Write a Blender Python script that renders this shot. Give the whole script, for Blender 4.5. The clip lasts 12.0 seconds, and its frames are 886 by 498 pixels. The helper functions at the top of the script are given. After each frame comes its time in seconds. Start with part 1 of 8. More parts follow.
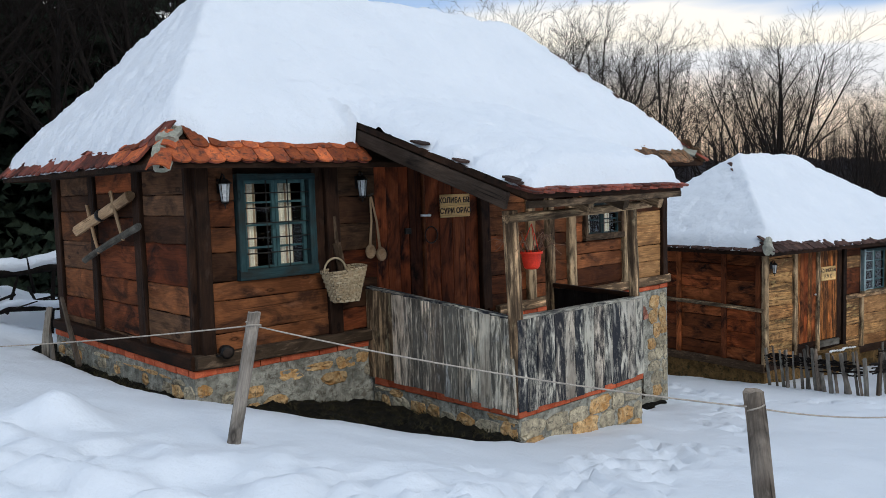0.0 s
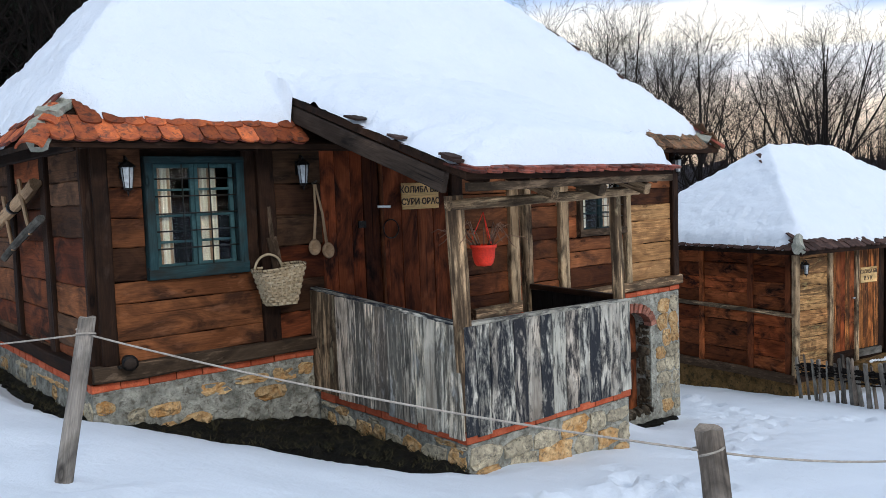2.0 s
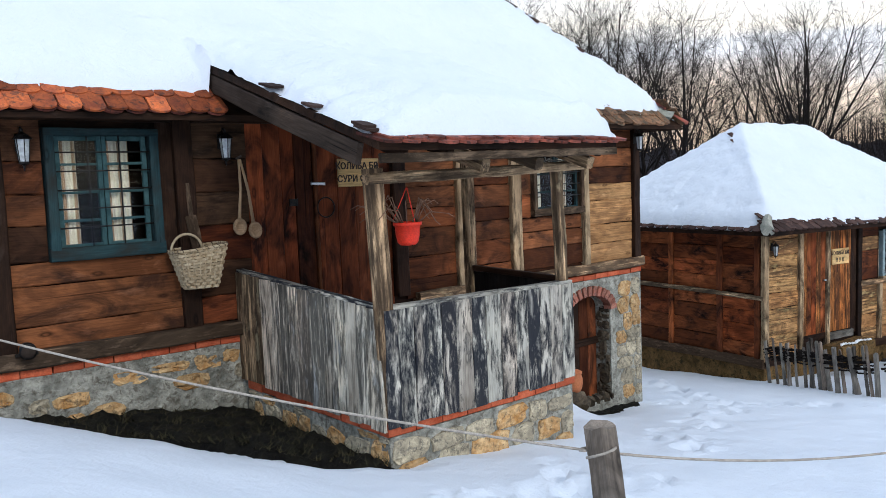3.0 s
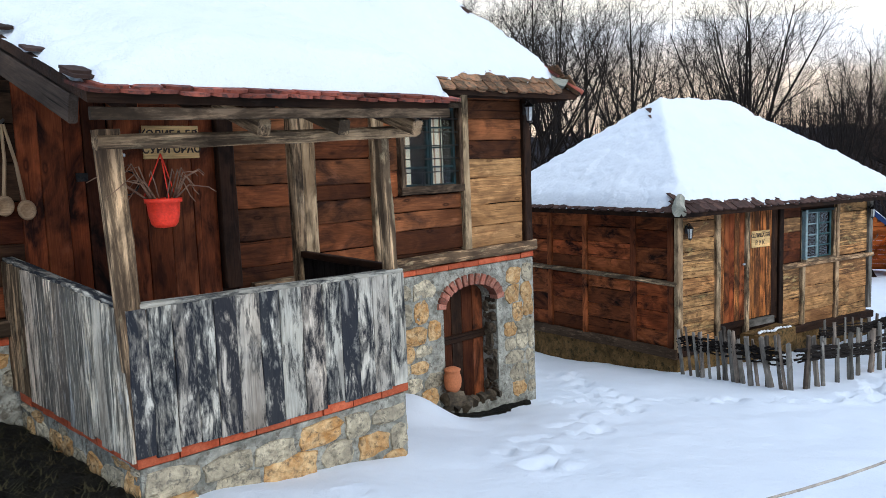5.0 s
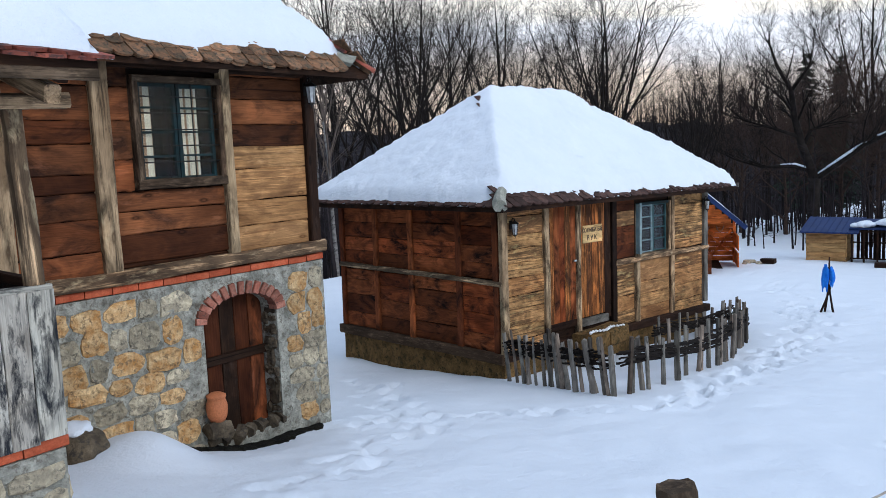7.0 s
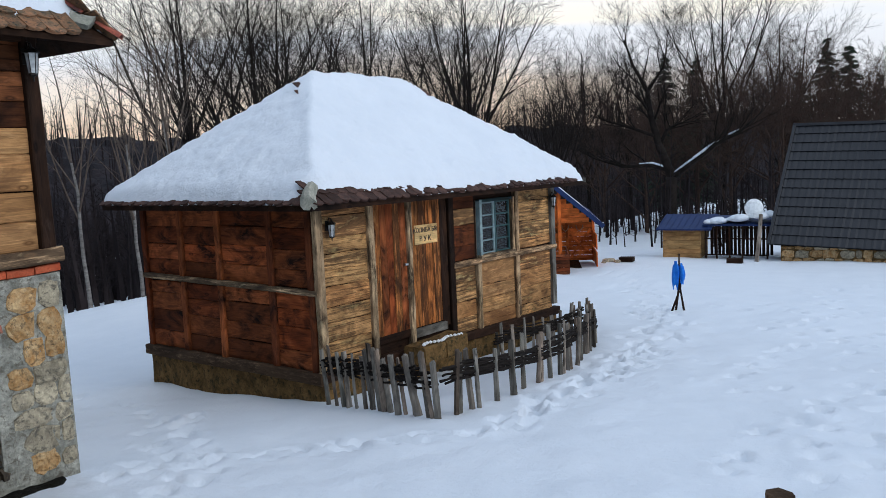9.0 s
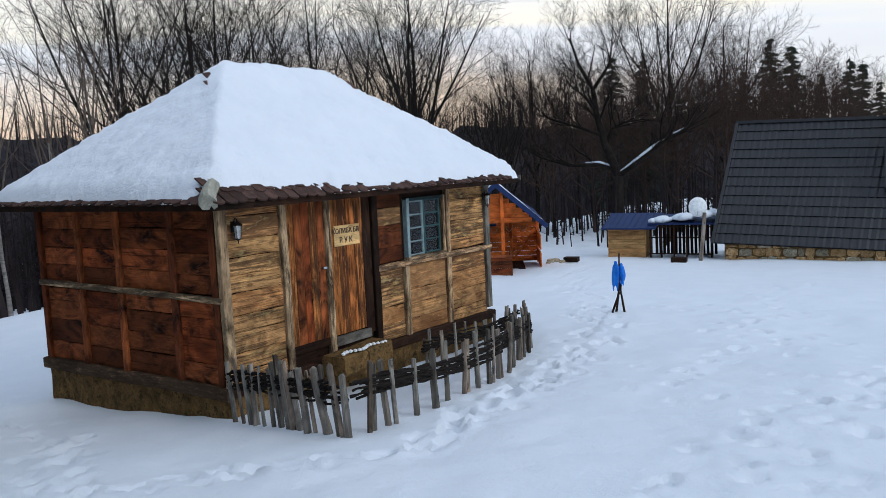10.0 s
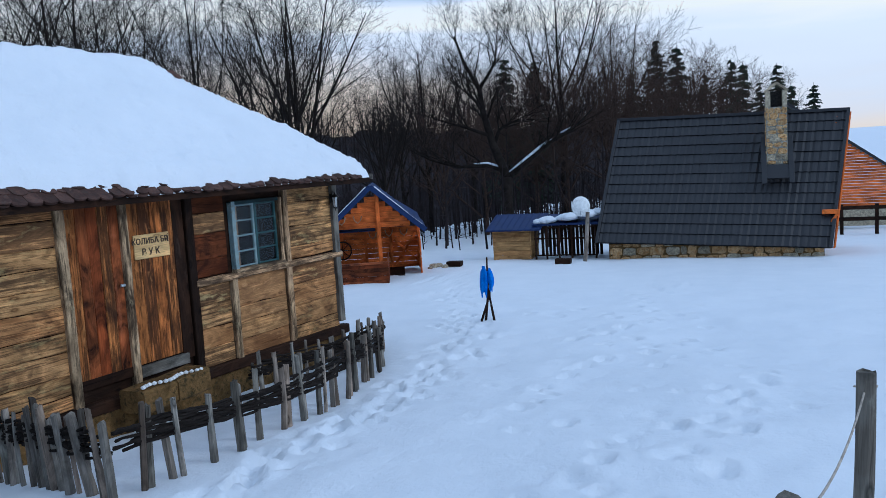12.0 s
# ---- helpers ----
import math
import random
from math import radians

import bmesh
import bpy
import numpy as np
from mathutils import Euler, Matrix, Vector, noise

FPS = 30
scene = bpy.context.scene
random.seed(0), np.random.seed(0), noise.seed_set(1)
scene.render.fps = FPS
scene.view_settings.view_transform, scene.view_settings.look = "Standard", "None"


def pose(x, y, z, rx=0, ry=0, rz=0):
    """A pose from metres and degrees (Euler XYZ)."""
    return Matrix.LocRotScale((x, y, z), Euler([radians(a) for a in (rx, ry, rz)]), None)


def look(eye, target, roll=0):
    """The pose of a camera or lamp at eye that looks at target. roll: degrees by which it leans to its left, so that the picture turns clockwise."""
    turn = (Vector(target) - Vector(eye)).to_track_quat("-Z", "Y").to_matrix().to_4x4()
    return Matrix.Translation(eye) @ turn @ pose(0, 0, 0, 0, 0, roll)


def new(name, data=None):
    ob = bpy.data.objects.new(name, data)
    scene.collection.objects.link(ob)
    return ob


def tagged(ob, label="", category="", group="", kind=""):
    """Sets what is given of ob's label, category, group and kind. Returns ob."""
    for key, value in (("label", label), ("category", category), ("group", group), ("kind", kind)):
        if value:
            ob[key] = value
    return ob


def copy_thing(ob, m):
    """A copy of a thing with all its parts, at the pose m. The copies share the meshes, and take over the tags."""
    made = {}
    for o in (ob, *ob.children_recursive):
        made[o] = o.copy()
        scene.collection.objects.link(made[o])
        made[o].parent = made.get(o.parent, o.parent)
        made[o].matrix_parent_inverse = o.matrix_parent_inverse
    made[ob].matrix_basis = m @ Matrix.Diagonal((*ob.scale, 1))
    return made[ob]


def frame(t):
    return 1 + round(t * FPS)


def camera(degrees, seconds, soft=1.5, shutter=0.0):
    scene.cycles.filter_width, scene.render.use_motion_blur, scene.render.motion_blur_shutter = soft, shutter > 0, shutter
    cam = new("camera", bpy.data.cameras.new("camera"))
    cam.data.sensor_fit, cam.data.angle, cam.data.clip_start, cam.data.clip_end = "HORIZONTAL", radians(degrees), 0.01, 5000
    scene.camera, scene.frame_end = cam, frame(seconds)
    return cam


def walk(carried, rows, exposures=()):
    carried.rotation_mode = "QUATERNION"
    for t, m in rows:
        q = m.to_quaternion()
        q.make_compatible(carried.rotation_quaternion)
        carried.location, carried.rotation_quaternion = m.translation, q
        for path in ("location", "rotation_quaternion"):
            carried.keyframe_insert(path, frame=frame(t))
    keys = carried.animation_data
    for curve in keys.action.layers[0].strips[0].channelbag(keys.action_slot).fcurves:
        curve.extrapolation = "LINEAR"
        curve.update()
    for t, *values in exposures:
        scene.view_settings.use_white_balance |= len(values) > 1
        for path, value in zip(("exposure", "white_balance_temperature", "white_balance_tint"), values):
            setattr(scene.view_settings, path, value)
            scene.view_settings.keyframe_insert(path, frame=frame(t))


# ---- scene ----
cam = camera(57.4, 12.0, 0.6)
PATH = [
    (0, (0.005, 0.036, 1.493), (1.3649, 1.4952, 1.3467), -1.80),
    (0.5, (0.348, 0.147, 1.455), (1.6661, 1.6458, 1.3259), -1.83),
    (1, (0.753, 0.193, 1.371), (2.0438, 1.7163, 1.2529), -1.95),
    (1.5, (1.146, 0.248, 1.327), (2.4263, 1.7799, 1.2069), -2.05),
    (2, (1.483, 0.349, 1.287), (2.7638, 1.8795, 1.1541), -2.15),
    (2.5, (1.811, 0.375, 1.232), (3.0984, 1.8980, 1.0813), -2.15),
    (3, (2.165, 0.384, 1.184), (3.4648, 1.8941, 1.0126), -2.24),
    (5, (3.785, 0.506, 1.030), (5.1548, 1.9476, 0.8154), -2.19),
    (5.5, (4.204, 0.524, 0.976), (5.6015, 1.9378, 0.7567), -2.27),
    (6, (4.664, 0.541, 0.954), (6.1058, 1.9086, 0.7315), -2.34),
    (6.5, (5.080, 0.593, 0.909), (6.5820, 1.8939, 0.6850), -2.49),
    (7, (5.515, 0.564, 0.874), (7.0763, 1.7921, 0.6430), -2.43),
    (9, (7.252, 0.656, 0.633), (8.9766, 1.6420, 0.4012), -2.85),
    (9.5, (7.688, 0.696, 0.590), (9.4417, 1.6291, 0.3570), -2.91),
    (10, (8.160, 0.630, 0.526), (9.9368, 1.5169, 0.2910), -2.97),
    (10.5, (8.610, 0.600, 0.478), (10.4123, 1.4357, 0.2436), -3.13),
    (11, (9.011, 0.545, 0.441), (10.8336, 1.3332, 0.2054), -3.20),
    (11.5, (9.445, 0.405, 0.399), (11.2870, 1.1469, 0.1636), -3.26),
    (12, (9.878, 0.325, 0.328), (11.7451, 1.0019, 0.0916), -3.71),
]
walk(cam, [(t, look(eye, target, roll)) for t, eye, target, roll in PATH],
     [(0, 0.05, 6250, 7), (2.5, 0.35, 6000, 8), (5.5, 0.50, 5900, 7), (7, 0.25, 5800, 8), (9, 0.02, 5950, 7), (10.5, -0.02, 5950, 7), (12, -0.17, 5130, 5)])

# ---- light ----
SUN_EL, SUN_AZ = 29.0, 171.0
world = bpy.data.worlds.new("winter_sky")
scene.world = world
world.use_nodes = True


def build_sky():
    nt = world.node_tree
    nt.nodes.clear()
    nd = nt.nodes.new
    out, bg, add = nd("ShaderNodeOutputWorld"), nd("ShaderNodeBackground"), nd("ShaderNodeMix")
    sky = nd("ShaderNodeTexSky")
    sky.sky_type, sky.sun_disc = "NISHITA", False
    sky.sun_elevation, sky.sun_rotation = radians(SUN_EL), radians(SUN_AZ)
    sky.dust_density, sky.air_density = 2.0, 1.0
    lift = nd("ShaderNodeVectorMath")
    lift.operation = "SCALE"
    lift.inputs["Scale"].default_value = SKY_GAIN
    co, sep = nd("ShaderNodeTexCoord"), nd("ShaderNodeSeparateXYZ")
    # flat cloud layers, stretched sideways
    mp, ns = nd("ShaderNodeMapping"), nd("ShaderNodeTexNoise")
    mp.inputs["Scale"].default_value = (1.1, 1.1, 7.5)
    ns.inputs["Scale"].default_value, ns.inputs["Detail"].default_value = 1.5, 5
    ns.inputs["Roughness"].default_value = 0.45
    hgt = nd("ShaderNodeMath")
    hgt.operation, hgt.inputs[1].default_value = "MULTIPLY_ADD", 0.16
    ramp = nd("ShaderNodeValToRGB")
    els = ramp.color_ramp.elements
    stops = [(0.07, (0.95, 0.68, 0.48)), (0.12, (1.0, 0.80, 0.64)), (0.155, (0.86, 0.82, 0.83)), (0.18, (0.92, 0.88, 0.87)), (0.195, (1.08, 0.96, 0.80)),
             (0.222, (1.05, 0.96, 0.86)), (0.242, (0.39, 0.52, 0.76)), (0.36, (0.43, 0.56, 0.79)), (0.55, (0.66, 0.75, 0.88)), (1.0, (0.74, 0.82, 0.95))]
    while len(els) < len(stops):
        els.new(0.5)
    for el, (p, c) in zip(els, stops):
        el.position, el.color = p, (*c, 1)
    cloud = nd("ShaderNodeVectorMath")
    cloud.operation = "SCALE"
    cloud.inputs["Scale"].default_value = CLOUD_GAIN
    lk = nt.links.new
    lk(co.outputs["Generated"], sep.inputs[0])
    lk(co.outputs["Generated"], mp.inputs[0])
    lk(mp.outputs[0], ns.inputs["Vector"])
    lk(ns.outputs["Fac"], hgt.inputs[0])
    # the cloud layers sink towards +x
    tilt = nd("ShaderNodeMath")
    tilt.operation, tilt.inputs[1].default_value = "MULTIPLY_ADD", -0.067
    lk(sep.outputs["Y"], tilt.inputs[0])
    lk(sep.outputs["Z"], tilt.inputs[2])
    lk(tilt.outputs[0], hgt.inputs[2])
    lk(hgt.outputs[0], ramp.inputs[0])
    lk(ramp.outputs[0], cloud.inputs[0])
    lk(sky.outputs[0], lift.inputs[0])
    add.data_type = "RGBA"
    add.inputs["Factor"].default_value = 0.82
    lk(lift.outputs[0], add.inputs[6])
    lk(cloud.outputs[0], add.inputs[7])
    lk(add.outputs[2], bg.inputs["Color"])
    lk(bg.outputs[0], out.inputs[0])


SKY_GAIN, CLOUD_GAIN = 0.10, 1.17
build_sky()
sun = new("sun", bpy.data.lights.new("sun", "SUN"))
sun.data.energy, sun.data.angle, sun.data.color = 0.85, radians(14), (1.0, 0.94, 0.86)
sun.matrix_world = look((3.5, -10, 9), (6, 6, 0))


# ---- materials ----
def mat_nodes(name):
    m = bpy.data.materials.new(name)
    m.use_nodes = True
    nt = m.node_tree
    return m, nt, nt.nodes["Principled BSDF"], nt.nodes.new, nt.links.new


def coords(nd, lk, scale, space="Object", shift=True):
    co, mp = nd("ShaderNodeTexCoord"), nd("ShaderNodeMapping")
    mp.inputs["Scale"].default_value = scale
    lk(co.outputs[space], mp.inputs[0])
    if shift:
        inf, mul = nd("ShaderNodeObjectInfo"), nd("ShaderNodeMath")
        mul.operation, mul.inputs[1].default_value = "MULTIPLY", 37.0
        lk(inf.outputs["Random"], mul.inputs[0])
        lk(mul.outputs[0], mp.inputs["Location"])
    return mp.outputs[0]


def noise_tex(nd, lk, vec, scale, detail=5, rough=0.6, distort=0.0):
    n = nd("ShaderNodeTexNoise")
    n.inputs["Scale"].default_value, n.inputs["Detail"].default_value = scale, detail
    n.inputs["Roughness"].default_value, n.inputs["Distortion"].default_value = rough, distort
    lk(vec, n.inputs["Vector"])
    return n.outputs["Fac"]


def ramp_of(nd, lk, fac, stops):
    r = nd("ShaderNodeValToRGB")
    while len(r.color_ramp.elements) < len(stops):
        r.color_ramp.elements.new(0.5)
    for el, (p, c) in zip(r.color_ramp.elements, stops):
        el.position, el.color = p, ((*c, 1) if len(c) == 3 else c)
    lk(fac, r.inputs[0])
    return r.outputs[0]


def mixed(nd, lk, fac, a, b, blend="MIX"):
    m = nd("ShaderNodeMix")
    m.data_type, m.blend_type = "RGBA", blend
    for sock, v in ((m.inputs[0], fac), (m.inputs[6], a), (m.inputs[7], b)):
        if isinstance(v, (int, float)):
            sock.default_value = v
        elif isinstance(v, tuple):
            sock.default_value = (*v, 1)
        else:
            lk(v, sock)
    return m.outputs[2]


def bumped(nd, lk, bsdf, height, strength, dist=0.01):
    b = nd("ShaderNodeBump")
    b.inputs["Strength"].default_value, b.inputs["Distance"].default_value = strength, dist
    lk(height, b.inputs["Height"])
    lk(b.outputs[0], bsdf.inputs["Normal"])


def wood(name, light, dark, stain, grain=1.0, stain_amount=0.5, rough=0.75, vary=0.5, patch=None, patch_col=None, blotch=(2.6, 13)):
    """Boards: the grain runs along the piece's own x."""
    m, nt, bs, nd, lk = mat_nodes(name)
    stain = tuple(c * 0.6 for c in stain)
    mid = tuple(a * 0.6 + b * 0.4 for a, b in zip(light, dark))
    v = coords(nd, lk, (0.9 * grain, 17 * grain, 17 * grain))
    g = noise_tex(nd, lk, v, 1.0, 7, 0.6, 0.8)
    col = ramp_of(nd, lk, g, [(0.28, dark), (0.40, mid), (0.60, mid), (0.72, light)])
    fine = noise_tex(nd, lk, coords(nd, lk, (5, 110, 110)), 1.0, 3, 0.6, 0.3)
    col = mixed(nd, lk, 0.40, col, mixed(nd, lk, 1.0, col, ramp_of(nd, lk, fine, [(0.3, (0.3,) * 3), (0.7, (1.6,) * 3)]), "MULTIPLY"))
    # broad tonal drift along the board
    drift = noise_tex(nd, lk, coords(nd, lk, (1.2, 2.4, 2.4)), 1.0, 3, 0.55, 0.3)
    col = mixed(nd, lk, 1.0, col, ramp_of(nd, lk, drift, [(0.32, (0.45, 0.42, 0.40)), (0.5, (1.0, 1.0, 1.0)), (0.68, (1.45, 1.38, 1.30))]), "MULTIPLY")
    v2 = coords(nd, lk, (1.7, 3.6, 3.6))
    s = noise_tex(nd, lk, v2, 1.0, 6, 0.62, 0.8)
    sf = ramp_of(nd, lk, s, [(0.44, (0, 0, 0)), (0.53, (stain_amount * 0.45,) * 3), (0.66, (stain_amount,) * 3)])
    col = mixed(nd, lk, sf, col, stain)
    if patch:
        # flaking black and bleached patches
        pv = coords(nd, lk, (blotch[0], blotch[1], blotch[1]))
        pn = noise_tex(nd, lk, pv, 1.0, 8, 0.72, 0.35)
        oi, sh = nd("ShaderNodeObjectInfo"), nd("ShaderNodeMath")
        sh.operation, sh.inputs[1].default_value = "MULTIPLY_ADD", 0.20
        lk(oi.outputs["Random"], sh.inputs[0])
        lk(pn, sh.inputs[2])
        col = mixed(nd, lk, ramp_of(nd, lk, sh.outputs[0], [(0.535, (0, 0, 0)), (0.585, (patch * 0.6,) * 3), (0.66, (patch,) * 3)]), col, patch_col or tuple(c * 0.09 for c in light))
    # cracks and knots
    v3 = coords(nd, lk, (0.55, 30, 30))
    k = noise_tex(nd, lk, v3, 1.0, 3, 0.5, 0.4)
    kf = ramp_of(nd, lk, k, [(0.27, (0.75, 0.75, 0.75)), (0.34, (0, 0, 0))])
    col = mixed(nd, lk, kf, col, tuple(c * 0.22 for c in dark))
    vo = nd("ShaderNodeTexVoronoi")
    vo.inputs["Scale"].default_value = 1.0
    lk(coords(nd, lk, (2.3, 6.0, 6.0)), vo.inputs["Vector"])
    knot = ramp_of(nd, lk, vo.outputs["Distance"], [(0.05, (0.35, 0.35, 0.35)), (0.085, (0.9, 0.9, 0.9)), (0.17, (0, 0, 0))])
    col = mixed(nd, lk, knot, col, tuple(c * 0.4 for c in dark))
    wash = noise_tex(nd, lk, coords(nd, lk, (3.0, 9.0, 9.0)), 1.0, 5, 0.65, 0.4)
    col = mixed(nd, lk, ramp_of(nd, lk, wash, [(0.58, (0, 0, 0)), (0.74, (0.34,) * 3)]), col, tuple(min(0.9, c * 1.35 + 0.03) for c in light))
    inf = nd("ShaderNodeObjectInfo")
    hs = nd("ShaderNodeHueSaturation")
    mr = nd("ShaderNodeMapRange")
    mr.inputs["To Min"].default_value, mr.inputs["To Max"].default_value = 1 - vary, 1 + vary
    lk(inf.outputs["Random"], mr.inputs[0])
    lk(mr.outputs[0], hs.inputs["Value"])
    lk(col, hs.inputs["Color"])
    # some boards are redder, some more yellow
    mul, fr = nd("ShaderNodeMath"), nd("ShaderNodeMath")
    mul.operation, mul.inputs[1].default_value = "MULTIPLY", 13.7
    fr.operation = "FRACT"
    lk(inf.outputs["Random"], mul.inputs[0])
    lk(mul.outputs[0], fr.inputs[0])
    tint = ramp_of(nd, lk, fr.outputs[0], [(0.0, (1.12, 0.92, 0.80)), (0.5, (1.0, 1.0, 1.0)), (1.0, (0.97, 1.0, 0.97))])
    lk(mixed(nd, lk, min(1.0, vary * 2), hs.outputs[0], mixed(nd, lk, 1.0, hs.outputs[0], tint, "MULTIPLY")), bs.inputs["Base Color"])
    bs.inputs["Roughness"].default_value = rough
    bs.inputs["Specular IOR Level"].default_value = 0.10
    h = mixed(nd, lk, kf, g, (0, 0, 0))
    bumped(nd, lk, bs, h, 0.9, 0.008)
    return m


def surface(name, a, b, scale=6.0, rough=0.8, bump=0.4, dist=0.01, fine=40.0, spots=None, vary=0.0, space="Object", metal=0.0, spec=0.12, stretch=(1, 1, 1), shift=True):
    """Two colours mixed by noise at two scales, with relief; spots: (colour, amount) of a third."""
    m, nt, bs, nd, lk = mat_nodes(name)
    v = coords(nd, lk, stretch, space, shift)
    n1 = noise_tex(nd, lk, v, scale, 5, 0.6, 0.3)
    n2 = noise_tex(nd, lk, v, fine, 4, 0.65)
    f = ramp_of(nd, lk, n1, [(0.35, (0, 0, 0)), (0.65, (1, 1, 1))])
    col = mixed(nd, lk, f, a, b)
    col = mixed(nd, lk, 0.35, col, mixed(nd, lk, 1.0, col, ramp_of(nd, lk, n2, [(0.3, (0.35,) * 3), (0.7, (1.6,) * 3)]), "MULTIPLY"))
    if spots:
        n3 = noise_tex(nd, lk, v, scale * 2.3, 6, 0.7, 0.5)
        sf = ramp_of(nd, lk, n3, [(0.52, (0, 0, 0)), (0.62, (spots[1],) * 3)])
        col = mixed(nd, lk, sf, col, spots[0])
    if vary:
        inf, hs, mr = nd("ShaderNodeObjectInfo"), nd("ShaderNodeHueSaturation"), nd("ShaderNodeMapRange")
        mr.inputs["To Min"].default_value, mr.inputs["To Max"].default_value = 1 - vary, 1 + vary
        lk(inf.outputs["Random"], mr.inputs[0])
        lk(mr.outputs[0], hs.inputs["Value"])
        lk(col, hs.inputs["Color"])
        col = hs.outputs[0]
    lk(col, bs.inputs["Base Color"])
    bs.inputs["Roughness"].default_value, bs.inputs["Metallic"].default_value = rough, metal
    bs.inputs["Specular IOR Level"].default_value = spec
    if bump:
        bumped(nd, lk, bs, mixed(nd, lk, 0.4, n1, n2), bump, dist)
    return m


def snow_mat(name, dirt=0.0, grain=0.5, deep=0.05):
    m, nt, bs, nd, lk = mat_nodes(name)
    v = coords(nd, lk, (1, 1, 1), "Object", False)
    big = noise_tex(nd, lk, v, 1.3, 4, 0.5)
    mid = noise_tex(nd, lk, v, 9.0, 5, 0.6)
    fine = noise_tex(nd, lk, v, 70.0, 3, 0.6)
    col = mixed(nd, lk, big, (0.66, 0.69, 0.735), (0.765, 0.785, 0.82))
    if dirt:
        d = noise_tex(nd, lk, v, 3.1, 6, 0.72, 0.8)
        col = mixed(nd, lk, ramp_of(nd, lk, d, [(0.60, (0, 0, 0)), (0.78, (dirt,) * 3)]), col, (0.55, 0.50, 0.43))
    lk(col, bs.inputs["Base Color"])
    bs.inputs["Roughness"].default_value = 0.55
    bs.inputs["Specular IOR Level"].default_value = 0.25
    crumb = noise_tex(nd, lk, v, 26.0, 4, 0.7)
    h = mixed(nd, lk, 0.08, mixed(nd, lk, 0.30, mid, crumb), fine)
    bumped(nd, lk, bs, h, grain, deep)
    return m


def plain(name, col, rough=0.5, metal=0.0, spec=0.5):
    return surface(name, tuple(c * 0.85 for c in col), tuple(min(1, c * 1.12) for c in col), 9, rough, 0.15, 0.003, 60, metal=metal, spec=spec)


def glass_mat():
    m, nt, bs, nd, lk = mat_nodes("window_glass")
    bs.inputs["Base Color"].default_value = (0.72, 0.77, 0.78, 1)
    bs.inputs["Roughness"].default_value = 0.03
    bs.inputs["Transmission Weight"].default_value = 1.0
    bs.inputs["IOR"].default_value = 1.25
    return m


SNOW = snow_mat("snow", 0.10)
ROOF_SNOW = snow_mat("roof_snow", 0.0, 0.75, 0.055)
WOOD_RED = wood("reddish_old_boards", (0.225, 0.080, 0.029), (0.060, 0.022, 0.010), (0.012, 0.008, 0.007), stain_amount=0.85, vary=0.62)
WOOD_TAN = wood("sunlit_tan_boards", (0.66, 0.37, 0.15), (0.26, 0.12, 0.045), (0.12, 0.055, 0.025), stain_amount=0.6, vary=0.25, patch=0.5, patch_col=(0.06, 0.03, 0.016), blotch=(1.2, 30))
WOOD_DARK = wood("dark_posts", (0.040, 0.019, 0.010), (0.007, 0.004, 0.003), (0.005, 0.004, 0.003), vary=0.3, stain_amount=0.7)
WOOD_DOOR = wood("brown_door_boards", (0.24, 0.066, 0.022), (0.075, 0.024, 0.012), (0.010, 0.007, 0.006), stain_amount=0.95, vary=0.7)
WOOD_GREY = wood("weathered_grey_boards", (0.64, 0.595, 0.50), (0.30, 0.28, 0.24), (0.06, 0.06, 0.065), stain_amount=0.55, rough=0.9, vary=0.22, grain=1.2, patch=0.97, patch_col=(0.011, 0.013, 0.019), blotch=(3.2, 13))
WOOD_BEIGE = wood("weathered_beige_boards", (0.86, 0.77, 0.62), (0.44, 0.37, 0.28), (0.05, 0.045, 0.04), stain_amount=0.55, rough=0.9, vary=0.25, grain=1.2, patch=0.85, patch_col=(0.02, 0.02, 0.02), blotch=(2.6, 26))
WOOD_PALE = wood("pale_weathered_posts", (0.74, 0.53, 0.31), (0.32, 0.20, 0.11), (0.016, 0.011, 0.008), stain_amount=0.85, rough=0.85, vary=0.25, patch=0.85, patch_col=(0.022, 0.015, 0.011), blotch=(1.6, 18))
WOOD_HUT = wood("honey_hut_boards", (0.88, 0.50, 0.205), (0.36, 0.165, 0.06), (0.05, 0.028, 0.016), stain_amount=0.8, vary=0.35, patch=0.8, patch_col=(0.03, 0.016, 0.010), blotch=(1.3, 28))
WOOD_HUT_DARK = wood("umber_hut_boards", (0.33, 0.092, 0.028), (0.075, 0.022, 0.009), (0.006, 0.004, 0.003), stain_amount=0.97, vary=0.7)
WOOD_HUT_DOOR = wood("orange_hut_door_boards", (0.78, 0.29, 0.075), (0.20, 0.064, 0.020), (0.014, 0.008, 0.006), stain_amount=0.8, vary=0.25, patch=0.85, patch_col=(0.014, 0.008, 0.006), blotch=(1.6, 22))
WOOD_OLD = wood("cracked_old_beams", (0.24, 0.165, 0.105), (0.055, 0.038, 0.026), (0.008, 0.007, 0.006), stain_amount=0.9, rough=0.9, vary=0.3, patch=0.8)
WOOD_UMBER = wood("grey_umber_boards", (0.155, 0.078, 0.040), (0.036, 0.020, 0.012), (0.010, 0.007, 0.006), stain_amount=0.85, vary=0.55)
WOOD_SOOT = wood("sooty_barge_wood", (0.085, 0.058, 0.042), (0.016, 0.012, 0.010), (0.008, 0.007, 0.006), stain_amount=0.7, rough=0.85, vary=0.2)
WOOD_STAKE = wood("grey_split_stakes", (0.30, 0.27, 0.23), (0.085, 0.075, 0.065), (0.03, 0.028, 0.026), stain_amount=0.7, rough=0.9, vary=0.4)
